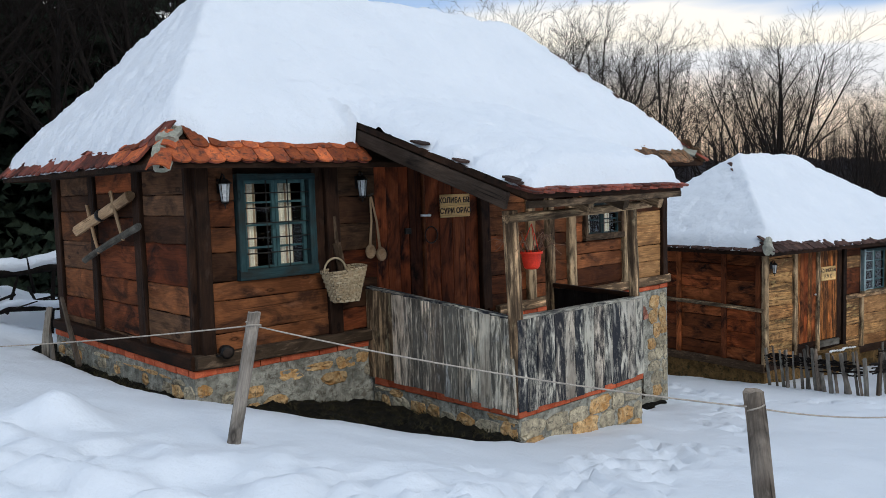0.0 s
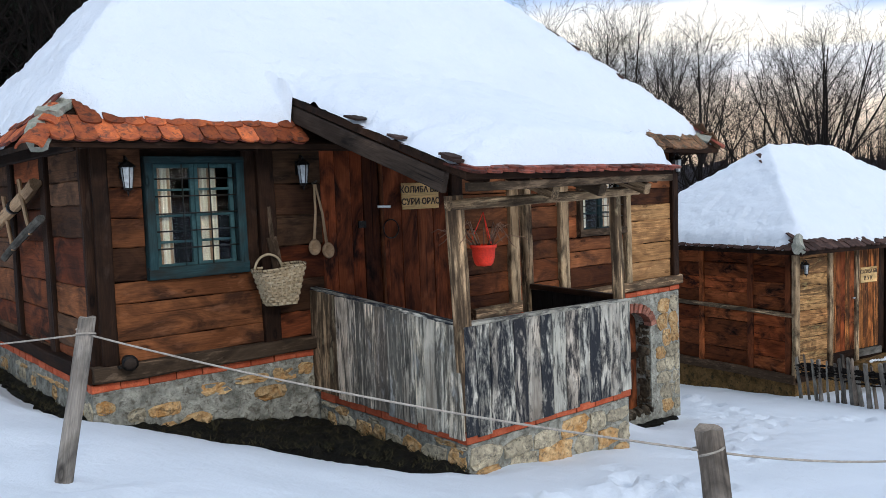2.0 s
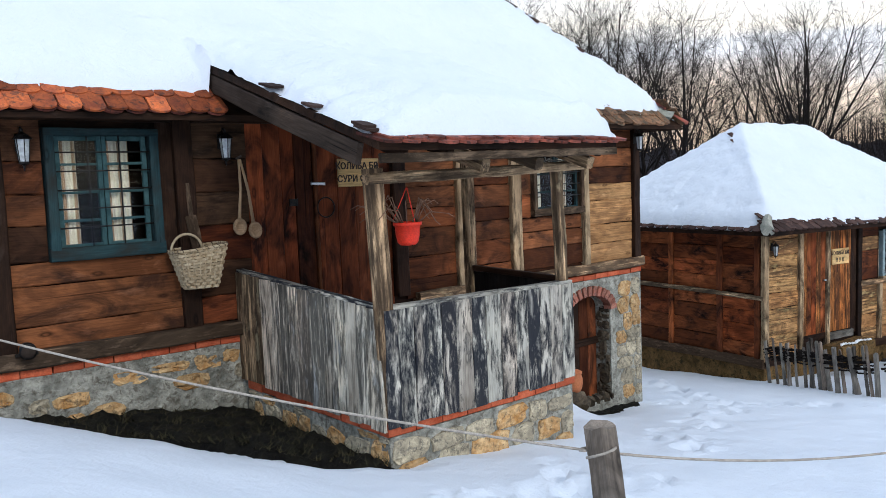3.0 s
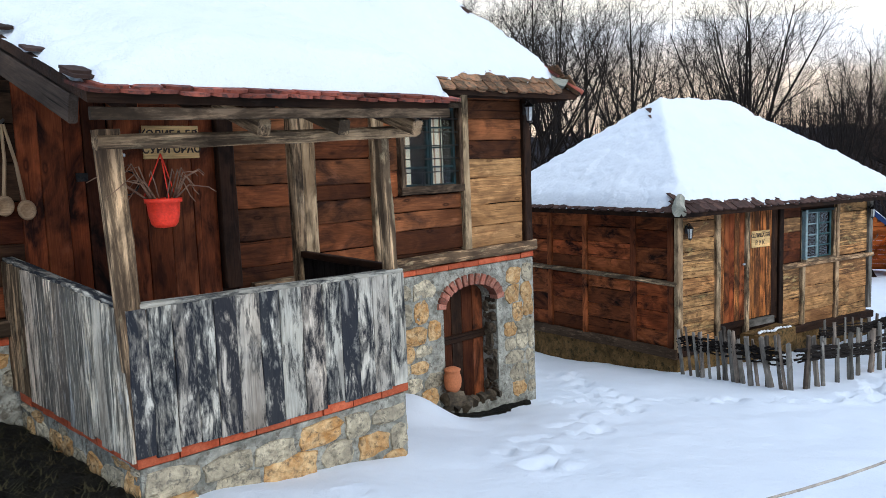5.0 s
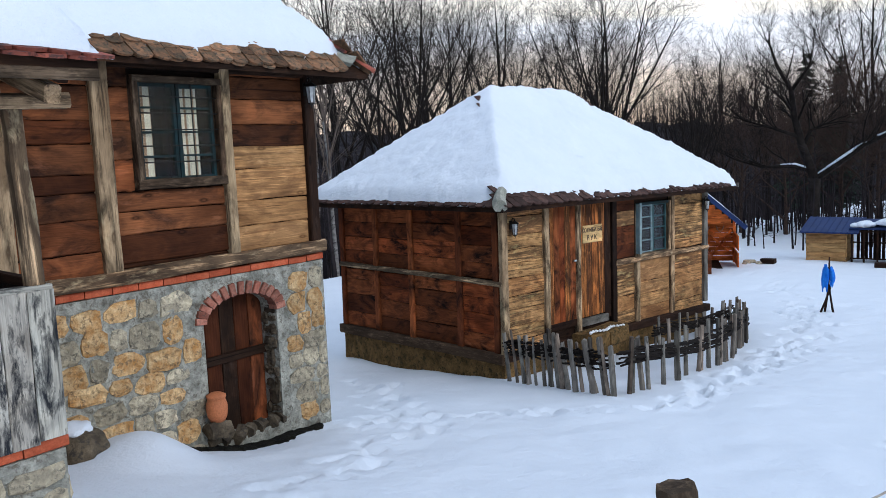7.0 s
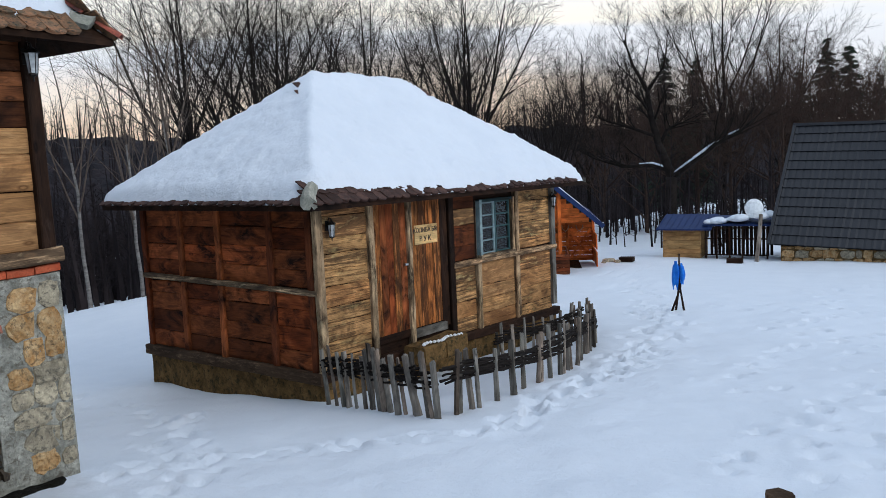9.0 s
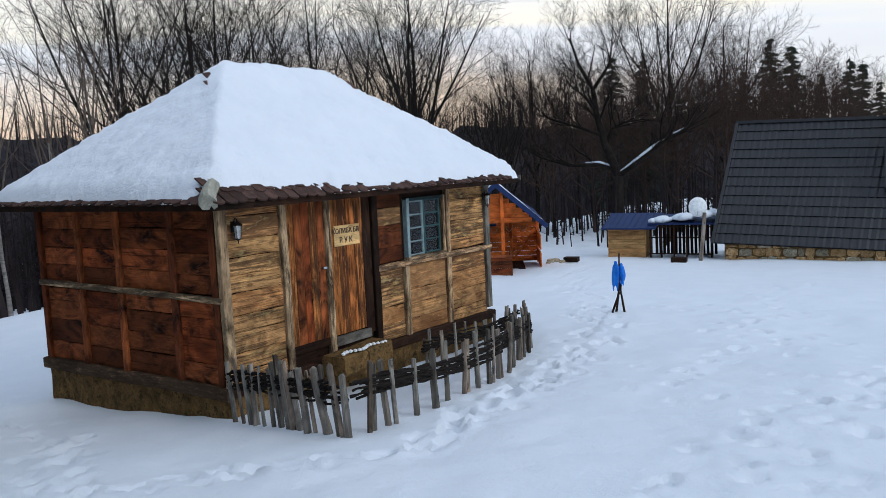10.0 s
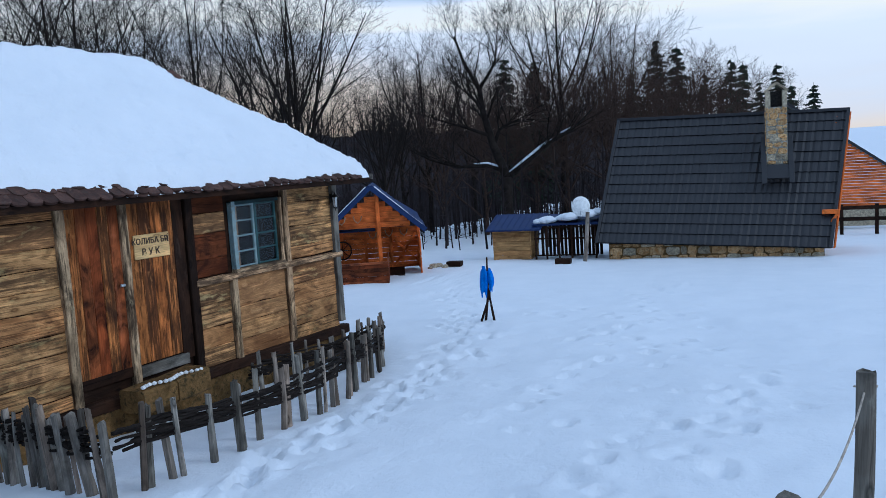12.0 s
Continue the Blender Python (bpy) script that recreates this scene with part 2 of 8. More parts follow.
WOOD_CABIN = wood("red_stained_boards", (0.80, 0.20, 0.04), (0.46, 0.10, 0.022), (0.10, 0.03, 0.013), stain_amount=0.4, vary=0.2)
WOOD_YELLOW = wood("yellow_larch_boards", (0.50, 0.30, 0.12), (0.32, 0.17, 0.065), (0.2, 0.1, 0.05), stain_amount=0.3, vary=0.2)
STONE = surface("rubble_stone", (0.26, 0.22, 0.155), (0.52, 0.44, 0.30), 9, 0.9, 1.0, 0.06, 26, spots=((0.13, 0.115, 0.09), 0.85), vary=0.3)
STONE_OCHRE = surface("ochre_stone", (0.40, 0.20, 0.065), (0.62, 0.43, 0.22), 9, 0.9, 1.0, 0.06, 26, spots=((0.17, 0.115, 0.065), 0.85), vary=0.25)
MORTAR = surface("grey_lime_mortar", (0.17, 0.165, 0.135), (0.42, 0.40, 0.33), 7, 0.95, 1.0, 0.08, 22, spots=((0.12, 0.10, 0.075), 0.8), shift=False)
WET_STONE = surface("wet_dark_stone", (0.05, 0.038, 0.026), (0.15, 0.115, 0.075), 7, 0.85, 1.0, 0.03, 30, spots=((0.04, 0.035, 0.03), 0.8), vary=0.3)
HUT_BASE = surface("mossy_daub_plinth", (0.085, 0.050, 0.018), (0.20, 0.115, 0.042), 5, 0.95, 1.0, 0.05, 26, spots=((0.035, 0.03, 0.014), 0.9))
BRICK_OLD = surface("weathered_arch_brick", (0.26, 0.085, 0.055), (0.36, 0.16, 0.11), 9, 0.9, 0.6, 0.008, 50, spots=((0.10, 0.07, 0.055), 0.7), vary=0.35)
BRICK = surface("red_brick", (0.40, 0.075, 0.03), (0.52, 0.13, 0.06), 8, 0.85, 0.5, 0.006, 60, vary=0.25)
TILE = surface("orange_clay_tile", (0.46, 0.115, 0.035), (0.24, 0.062, 0.03), 7, 0.8, 0.6, 0.008, 50, spots=((0.05, 0.035, 0.028), 0.75), vary=0.55)
TILE_DARK = surface("maroon_clay_tile", (0.105, 0.036, 0.028), (0.24, 0.065, 0.040), 7, 0.75, 0.6, 0.008, 50, spots=((0.03, 0.024, 0.022), 0.8), vary=0.6)
TILE_SOOT = surface("blackened_tile", (0.035, 0.022, 0.018), (0.06, 0.035, 0.028), 8, 0.9, 0.5, 0.006, 50, vary=0.4)
TILE_MOSS = surface("lichen_clay_tile", (0.27, 0.13, 0.065), (0.11, 0.08, 0.05), 12, 0.9, 0.9, 0.012, 50, spots=((0.035, 0.035, 0.028), 0.9), vary=0.6)
TILE_HUT = surface("brown_hut_tile", (0.040, 0.023, 0.019), (0.085, 0.045, 0.034), 8, 0.85, 0.5, 0.006, 50, spots=((0.05, 0.04, 0.035), 0.6), vary=0.4)
CEMENT = surface("hip_cement", (0.36, 0.34, 0.28), (0.24, 0.24, 0.19), 8, 0.95, 0.9, 0.02, 40)
TEAL = wood("worn_teal_paint", (0.022, 0.050, 0.054), (0.008, 0.020, 0.024), (0.035, 0.026, 0.018), stain_amount=0.85, rough=0.65, vary=0.15)
SASH = surface("grey_green_sash_paint", (0.025, 0.058, 0.060), (0.05, 0.10, 0.10), 8, 0.6, 0.3, 0.004, 50)
PALE_SASH = surface("pale_grey_green_paint", (0.17, 0.24, 0.25), (0.27, 0.34, 0.34), 8, 0.6, 0.3, 0.004, 50, spots=((0.15, 0.14, 0.12), 0.6))
GLASS = glass_mat()
def striped_linen():
    m, nt, bs, nd, lk = mat_nodes("striped_linen_curtain")
    co, sep, mul, fr = nd("ShaderNodeTexCoord"), nd("ShaderNodeSeparateXYZ"), nd("ShaderNodeMath"), nd("ShaderNodeMath")
    mul.operation, mul.inputs[1].default_value = "MULTIPLY", 11.0
    fr.operation = "FRACT"
    lk(co.outputs["Object"], sep.inputs[0])
    lk(sep.outputs["X"], mul.inputs[0])
    lk(mul.outputs[0], fr.inputs[0])
    col = ramp_of(nd, lk, fr.outputs[0], [(0.0, (0.80, 0.70, 0.55)), (0.55, (0.77, 0.66, 0.50)), (0.60, (0.42, 0.26, 0.15)), (0.86, (0.38, 0.23, 0.14)), (0.92, (0.79, 0.69, 0.54))])
    lk(col, bs.inputs["Base Color"])
    bs.inputs["Roughness"].default_value = 0.95
    bumped(nd, lk, bs, noise_tex(nd, lk, co.outputs["Object"], 90.0, 3), 0.2, 0.004)
    return m


CURTAIN = striped_linen()
DARK_IN = surface("unlit_interior", (0.05, 0.035, 0.025), (0.03, 0.022, 0.018), 3, 0.9, 0.1)
IRON = surface("black_iron", (0.015, 0.015, 0.016), (0.04, 0.035, 0.03), 20, 0.5, 0.3, 0.003, 80, metal=0.7)
ZINC = plain("zinc", (0.55, 0.57, 0.58), 0.35, 0.8)
ROOF_METAL = surface("anthracite_roof_metal", (0.006, 0.006, 0.009), (0.012, 0.012, 0.015), 3, 0.5, 0.2, 0.004, 60, spec=0.5)
BLUE_METAL = surface("navy_roof_sheet", (0.008, 0.02, 0.075), (0.013, 0.03, 0.105), 3, 0.6, 0.1, 0.004, 60, spec=0.25)
BARK = surface("dark_bark", (0.009, 0.007, 0.006), (0.022, 0.017, 0.014), 5, 0.95, 0.5, 0.02, 40, stretch=(1, 1, 0.3))
FAR_BARK = surface("far_grey_brown_bark", (0.014, 0.011, 0.012), (0.034, 0.026, 0.026), 0.4, 0.95, 0.0, shift=False)
BIRCH = surface("pale_bark", (0.24, 0.22, 0.20), (0.11, 0.098, 0.088), 4, 0.9, 0.4, 0.01, 40, stretch=(1, 1, 2.5))
NEEDLE = surface("spruce_needles", (0.018, 0.028, 0.020), (0.036, 0.050, 0.032), 3, 0.9, 0.0)
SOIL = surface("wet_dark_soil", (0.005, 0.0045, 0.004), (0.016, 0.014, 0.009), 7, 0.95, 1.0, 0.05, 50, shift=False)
ROPE = surface("grey_rope", (0.46, 0.40, 0.33), (0.28, 0.24, 0.20), 30, 0.95, 0.5, 0.004, 120)
WICKER = surface("basket_willow", (0.50, 0.40, 0.26), (0.32, 0.23, 0.13), 14, 0.8, 0.4, 0.004, 80, vary=0.15)
CLAY = plain("terracotta", (0.42, 0.14, 0.055), 0.7, spec=0.3)
RED_POT = plain("red_plastic", (0.62, 0.035, 0.015), 0.45, spec=0.2)
TWIG = surface("dry_twigs", (0.075, 0.048, 0.036), (0.042, 0.028, 0.022), 10, 0.95, 0.2)
PALE_TWIG = surface("pale_brown_twigs", (0.13, 0.10, 0.08), (0.07, 0.052, 0.042), 6, 0.95, 0.2)
LADLE = wood("pale_carved_wood", (0.50, 0.34, 0.20), (0.32, 0.19, 0.10), (0.2, 0.12, 0.07), stain_amount=0.3, vary=0.1)
BOARD = wood("sign_board", (0.74, 0.50, 0.22), (0.55, 0.34, 0.14), (0.3, 0.18, 0.08), stain_amount=0.4, vary=0.08)
INK = plain("burnt_letters", (0.035, 0.02, 0.012), 0.8)
WHITE = plain("white_enamel", (0.78, 0.78, 0.76), 0.4)
BLUE_CLOTH = surface("blue_fabric", (0.02, 0.13, 0.55), (0.04, 0.22, 0.72), 9, 0.85, 0.5, 0.01, 40)
OPAL = surface("lantern_pane", (0.36, 0.37, 0.37), (0.48, 0.5, 0.5), 20, 0.2, 0.0, spec=0.6)
# near-black base colour: the shade inside the porch end is painted in
PARAPET_SHADE = wood("shaded_inner_boards", (0.016, 0.012, 0.010), (0.010, 0.008, 0.007), (0.006, 0.005, 0.004), vary=0.2)

# ---- building blocks ----
W = {}
rng = random.Random(7)


def put(name, mesh, m, mat, parent=None, label=""):
    ob = new(name, mesh)
    if mat is not None:
        mesh.materials.clear()
        mesh.materials.append(mat)
    W[ob] = m
    if parent is None:
        ob.matrix_basis = m
    else:
        ob.parent = parent
        ob.matrix_basis = W[parent].inverted() @ m
    if label:
        ob["label"] = label
    return ob


def base(name, x, y, z, rz=0.0, label="", category="", group="", kind=""):
    ob = new(name)
    ob.empty_display_size = 0.2
    W[ob] = pose(x, y, z, 0, 0, rz)
    ob.matrix_basis = W[ob]
    return tagged(ob, label, category, group, kind)


def mesh_of(verts, faces, smooth=False):
    me = bpy.data.meshes.new("mesh")
    me.from_pydata([tuple(v) for v in verts], [], faces)
    if smooth:
        me.polygons.foreach_set("use_smooth", [True] * len(me.polygons))
    me.update()
    return me


def part(name, bm, mat, parent, label="", m=None):
    """Links a bmesh, in world places, as one mesh under parent."""
    me = bpy.data.meshes.new(name)
    bmesh.ops.recalc_face_normals(bm, faces=bm.faces)
    c = sum((v.co for v in bm.verts), Vector()) / max(1, len(bm.verts))
    if m is None:
        m = Matrix.Translation(c)
    bm.transform(m.inverted())
    bm.to_mesh(me)
    bm.free()
    return put(name, me, m, mat, parent, label)


def axes(p0, p1, up):
    p0, p1, up = Vector(p0), Vector(p1), Vector(up)
    x = (p1 - p0).normalized()
    z = up - x * up.dot(x)
    if z.length < 1e-4:
        z = Vector((0, 1, 0)) - x * x.y
    z.normalize()
    y = z.cross(x)
    m = Matrix((x, y, z)).transposed().to_4x4()
    m.translation = (p0 + p1) / 2
    return m, (p1 - p0).length


def bar(name, parent, p0, p1, w, t, mat, up=(0, 0, 1), seg=2, c=0.006, rough=0.003, label="", taper=1.0):
    """A board or beam from p0 to p1, w wide along up and t thick, with chamfered, slightly uneven edges."""
    m, ln = axes(p0, p1, up)
    vs, fs = [], []
    c = min(c, t * 0.4, w * 0.4)
    sec = [(-t / 2, -w / 2 + c), (-t / 2, w / 2 - c), (-t / 2 + c, w / 2), (t / 2 - c, w / 2), (t / 2, w / 2 - c), (t / 2, -w / 2 + c), (t / 2 - c, -w / 2), (-t / 2 + c, -w / 2)]
    for i in range(seg + 1):
        x = ln * (i / seg - 0.5)
        k = 1 + (taper - 1) * i / seg
        dz, dw = rng.uniform(-rough, rough), rng.uniform(-rough, rough)
        dy = rng.uniform(-rough, rough) * 0.5
        for y, z in sec:
            vs.append((x, y * k + dy, z * k + dz + math.copysign(dw, z)))
    for i in range(seg):
        a, b = i * 8, i * 8 + 8
        for j in range(8):
            k = (j + 1) % 8
            fs.append((a + j, b + j, b + k, a + k))
    fs.append(tuple(range(7, -1, -1)))
    fs.append(tuple(range(seg * 8, seg * 8 + 8)))
    me = mesh_of(vs, fs)
    return put(name, me, m, mat, parent, label)


def rod_mesh(pts, radii, sides=8, caps=True):
    """A tube along pts, in their own space."""
    vs, fs = [], []
    pts = [Vector(p) for p in pts]
    n = len(pts)
    ref = Vector((0.31, 0.52, 0.79))
    for i, p in enumerate(pts):
        d = (pts[min(n - 1, i + 1)] - pts[max(0, i - 1)]).normalized()
        a = d.cross(ref).normalized()
        b = d.cross(a)
        for j in range(sides):
            t = 2 * math.pi * j / sides
            vs.append(p + (a * math.cos(t) + b * math.sin(t)) * radii[i])
    for i in range(n - 1):
        for j in range(sides):
            k = (j + 1) % sides
            fs.append((i * sides + j, i * sides + k, i * sides + sides + k, i * sides + sides + j))
    if caps:
        fs.append(tuple(range(sides - 1, -1, -1)))
        fs.append(tuple(range((n - 1) * sides, n * sides)))
    return vs, fs


def rod(name, parent, pts, radii, mat, sides=8, label="", smooth=True):
    pts = [Vector(p) for p in pts]
    if isinstance(radii, (int, float)):
        radii = [radii] * len(pts)
    m = axes(pts[0], pts[-1], (0.1, 0.2, 1))[0] if (pts[0] - pts[-1]).length > 1e-3 else Matrix.Translation(pts[0])
    inv = m.inverted()
    vs, fs = rod_mesh([inv @ p for p in pts], radii, sides)
    me = mesh_of(vs, fs, smooth)
    return put(name, me, m, mat, parent, label)


def log(name, parent, p0, p1, r0, r1, mat, sides=10, seg=4, wob=0.08, label=""):
    """A rough round pole."""
    p0, p1 = Vector(p0), Vector(p1)
    m, ln = axes(p0, p1, (0.3, 0.9, 0.1))
    vs, fs = [], []
    ph = rng.uniform(0, 6)
    for i in range(seg + 1):
        f = i / seg
        r = r0 + (r1 - r0) * f
        ox, oy = math.sin(ph + 3 * f) * r * 0.35, math.cos(ph * 2 + 2.3 * f) * r * 0.35
        for j in range(sides):
            t = 2 * math.pi * j / sides
            k = r * (1 + wob * math.sin(3 * t + ph) + rng.uniform(-wob, wob) * 0.7)
            vs.append((ln * (f - 0.5) + (rng.uniform(-0.01, 0.01) if i in (0, seg) else 0), math.cos(t) * k + ox, math.sin(t) * k + oy))
    for i in range(seg):
        for j in range(sides):
            k = (j + 1) % sides
            fs.append((i * sides + j, i * sides + k, i * sides + sides + k, i * sides + sides + j))
    fs.append(tuple(range(sides - 1, -1, -1)))
    fs.append(tuple(range(seg * sides, seg * sides + sides)))
    return put(name, mesh_of(vs, fs), m, mat, parent, label)


def box_bm(bm, x0, x1, y0, y1, z0, z1):
    v = [bm.verts.new((x, y, z)) for x in (x0, x1) for y in (y0, y1) for z in (z0, z1)]
    for f in ((0, 1, 3, 2), (4, 6, 7, 5), (0, 4, 5, 1), (2, 3, 7, 6), (0, 2, 6, 4), (1, 5, 7, 3)):
        bm.faces.new([v[i] for i in f])


def box(name, parent, x0, x1, y0, y1, z0, z1, mat, label=""):
    bm = bmesh.new()
    box_bm(bm, x0, x1, y0, y1, z0, z1)
    return part(name, bm, mat, parent, label)


def wall_cells(u0, u1, z0, z1, openings):
    """Rectangles (u0, u1, z0, z1) that fill a wall round its openings."""
    us = sorted({u0, u1, *(o[0] for o in openings), *(o[1] for o in openings)})
    out = []
    for a, b in zip(us, us[1:]):
        z = z0
        for o in sorted((o for o in openings if o[0] <= a and o[1] >= b), key=lambda o: o[2]):
            if o[2] > z:
                out.append((a, b, z, o[2]))
            z = o[3]
        if z < z1:
            out.append((a, b, z, z1))
    return out


def smooth_step(a, b, x):
    t = min(1.0, max(0.0, (x - a) / (b - a)))
    return t * t * (3 - 2 * t)


# ---- ground ----
LINE_X = (-400, -30, -8, 0, 2.7, 5.6, 7.7, 10, 12, 15.2, 21, 25, 37, 60, 140, 1500)
LINE_Z = (6, 1.2, 0.35, 0.02, -0.22, -0.88, -1.2, -1.66, -1.98, -2.38, -2.84, -2.95, -3.62, -5.0, -7.0, -8)
FALL_X = (-50, 2.5, 6, 10, 16, 25, 37, 100)
FALL_K = (0.0, 0.0, -0.035, -0.085, -0.085, -0.035, 0.0, 0.0)


def eased(x, xs, zs):
    """A smooth curve through a few levels."""
    i = int(np.clip(np.searchsorted(xs, x) - 1, 0, len(xs) - 2))
    h = xs[i + 1] - xs[i]
    def slope(k):
        if k <= 0 or k >= len(xs) - 1:
            return 0.0
        a, b = (zs[k] - zs[k - 1]) / (xs[k] - xs[k - 1]), (zs[k + 1] - zs[k]) / (xs[k + 1] - xs[k])
        return 0.0 if a * b <= 0 else 2 * a * b / (a + b)
    t = (min(max(x, xs[0]), xs[-1]) - xs[i]) / h
    m0, m1 = slope(i) * h, slope(i + 1) * h
    return (2 * t**3 - 3 * t**2 + 1) * zs[i] + (t**3 - 2 * t**2 + t) * m0 + (-2 * t**3 + 3 * t**2) * zs[i + 1] + (t**3 - t**2) * m1


def dist_box(x, y, x0, x1, y0, y1):
    dx, dy = max(x0 - x, 0, x - x1), max(y0 - y, 0, y - y1)
    return math.hypot(dx, dy)


SOIL_Y = (4.55, 4.75, 5.0, 5.5, 6.15, 6.7, 7.05, 7.5, 12.5)
SOIL_X = (9.0, 8.0, 5.46, 5.04, 4.66, 4.12, 3.52, 3.27, 3.27)


def soil_level(x):
    return -0.555 - 0.165 * (x - 3.5)


def soil_inside(x, y):
    """How far inside the rim of the bare soil round the house's corner."""
    return (x - float(np.interp(y, SOIL_Y, SOIL_X))) * (0.8 if y < 7.1 else 1.0)


def ground(x, y, fine=True):
    yy = min(max(y, -25), 16)
    z = eased(x, LINE_X, LINE_Z) + eased(x, FALL_X, FALL_K) * (yy - 5)
    z += -0.13 * max(0, min(y, 62) - 17) * smooth_step(17, 30, y)
    z += 0.06 * max(0, -8 - y) if y > -80 else 4.3
    if fine and -6 < x < 45 and -12 < y < 18:
        # bare hollow beside the house, where the eaves drip
        if 2.4 < x < 7.0 and 4.3 < y < 12.2:
            z += (soil_level(x) - 0.05 - z) * smooth_step(-0.45, 0.06, soil_inside(x, y)) * smooth_step(12.1, 11.3, y) * smooth_step(6.1, 5.6, x)
        # drift against the wall between porch and cellar door
        z += 0.27 * math.exp(-(((x - 9.2) / 0.42) ** 2 + ((y - 6.85) / 0.6) ** 2))
        z += 0.11 * math.exp(-(((x - 16.2) / 0.9) ** 2 + ((y - 11.6) / 1.0) ** 2))
        z -= 0.10 * math.exp(-(((x - 10.6) / 0.8) ** 2 + ((y - 7.2) / 0.5) ** 2))
        # ploughed lumps near the lane
        near = smooth_step(5.0, 3.7, x * 0.75 + y * 0.5) * smooth_step(-4, -1, x)
        p = Vector((x, y, 0))
        z += near * (0.26 * max(0, noise.noise(p * 1.2)) + 0.20 * abs(noise.noise(p * 2.4)) + 0.06 * noise.noise(p * 4.5))
        z += 0.24 * math.exp(-(((x - 1.9) / 0.26) ** 2 + ((y - 6.3) / 0.26) ** 2))
        z += 0.04 * noise.noise(p * 0.7) + 0.022 * noise.noise(p * 2.1 + Vector((5, 2, 1))) + 0.010 * noise.noise(p * 4.5)
    return z


# trodden ways: from, to, prints, half width
TRACKS = ((12.0, 6.9, 14.6, 4.4, 26, 0.35), (14.6, 4.4, 21.0, 4.3, 90, 0.45), (21.0, 4.3, 25.5, 5.6, 50, 0.5), (25.5, 5.6, 33, 8.8, 50, 0.6), (2.7, 2.9, 6.9, 4.1, 60, 0.5), (11.6, 5.8, 14.6, 9.0, 34, 0.5),
          (13.5, 1.6, 19.0, 0.6, 34, 1.0), (17.0, 2.6, 30.0, 2.0, 36, 1.0), (8.2, 4.4, 11.6, 6.2, 24, 0.4), (14.5, 9.5, 15.5, 12.5, 16, 0.5), (19, -0.5, 26, 3.0, 18, 1.2))


def print_marks():
    r = random.Random(23)
    for ax, ay, bx, by, n, wide in TRACKS:
        a = math.atan2(by - ay, bx - ax)
        for i in range(n):
            f = (i + r.uniform(-0.4, 0.4)) / n
            o = r.gauss(0, wide * 0.5)
            yield ax + (bx - ax) * f - math.sin(a) * o, ay + (by - ay) * f + math.cos(a) * o, a + r.uniform(-0.5, 0.5), r.uniform(0.10, 0.17), r.uniform(0.035, 0.085)


def grid_axis(lo, hi, step, far, grow=1.22):
    a, s, left = [], step, lo
    while left > -far:
        s *= grow
        left -= s
        a.append(left)
    a = a[::-1] + list(np.arange(lo, hi, step))
    s, right = step, a[-1]
    while right < far:
        s *= grow
        right += s
        a.append(right)
    return a


def make_ground():
    xs, ys = grid_axis(-2.5, 28.0, 0.08, 1600), grid_axis(-2.0, 12.6, 0.08, 1600)
    z = np.array([[ground(x, y) for x in xs] for y in ys])
    ax, ay = np.array(xs), np.array(ys)
    for px, py, a, ln, deep in print_marks():
        i0, i1 = np.searchsorted(ax, px - 0.4), np.searchsorted(ax, px + 0.4)
        j0, j1 = np.searchsorted(ay, py - 0.4), np.searchsorted(ay, py + 0.4)
        gx, gy = np.meshgrid(ax[i0:i1] - px, ay[j0:j1] - py)
        u, v = gx * math.cos(a) + gy * math.sin(a), -gx * math.sin(a) + gy * math.cos(a)
        q = (u / ln) ** 2 + (v / (ln * 0.6)) ** 2
        z[j0:j1, i0:i1] += -deep * np.exp(-q ** 2) + 0.35 * deep * np.exp(-((np.sqrt(q) - 1.5) / 0.35) ** 2)
    n = len(xs)
    vs = [(x, y, z[j, i]) for j, y in enumerate(ys) for i, x in enumerate(xs)]
    fs = [(j * n + i, j * n + i + 1, j * n + n + i + 1, j * n + n + i) for j in range(len(ys) - 1) for i in range(n - 1)]
    tagged(put("ground", mesh_of(vs, fs, True), Matrix.Identity(4), SNOW), "soft trodden snow over a gently sloping yard", "snow", kind="structure")


make_ground()


# ---- roofs and snow ----
def tile_mesh(w=0.168, ln=0.33, th=0.018):
    """A flat clay tile with a rounded tail at y = 0."""
    n = 7
    out = [(-w / 2, ln), (-w / 2, w * 0.30)]
    for i in range(1, n):
        a = math.pi * (1 - i / n)
        out.append((math.cos(a) * w / 2, w * 0.30 - math.sin(a) * w * 0.30))
    out += [(w / 2, w * 0.30), (w / 2, ln)]
    k = len(out)
    vs = [(x, y, th) for x, y in out] + [(x, y, 0) for x, y in out]
    fs = [tuple(range(k)), tuple(range(2 * k - 1, k - 1, -1))] + [(i, (i + 1) % k, k + (i + 1) % k, k + i)[::-1] for i in range(k)]
    return mesh_of(vs, fs)


def tile_set(mat):
    me = tile_mesh()
    me.materials.append(mat)
    return me


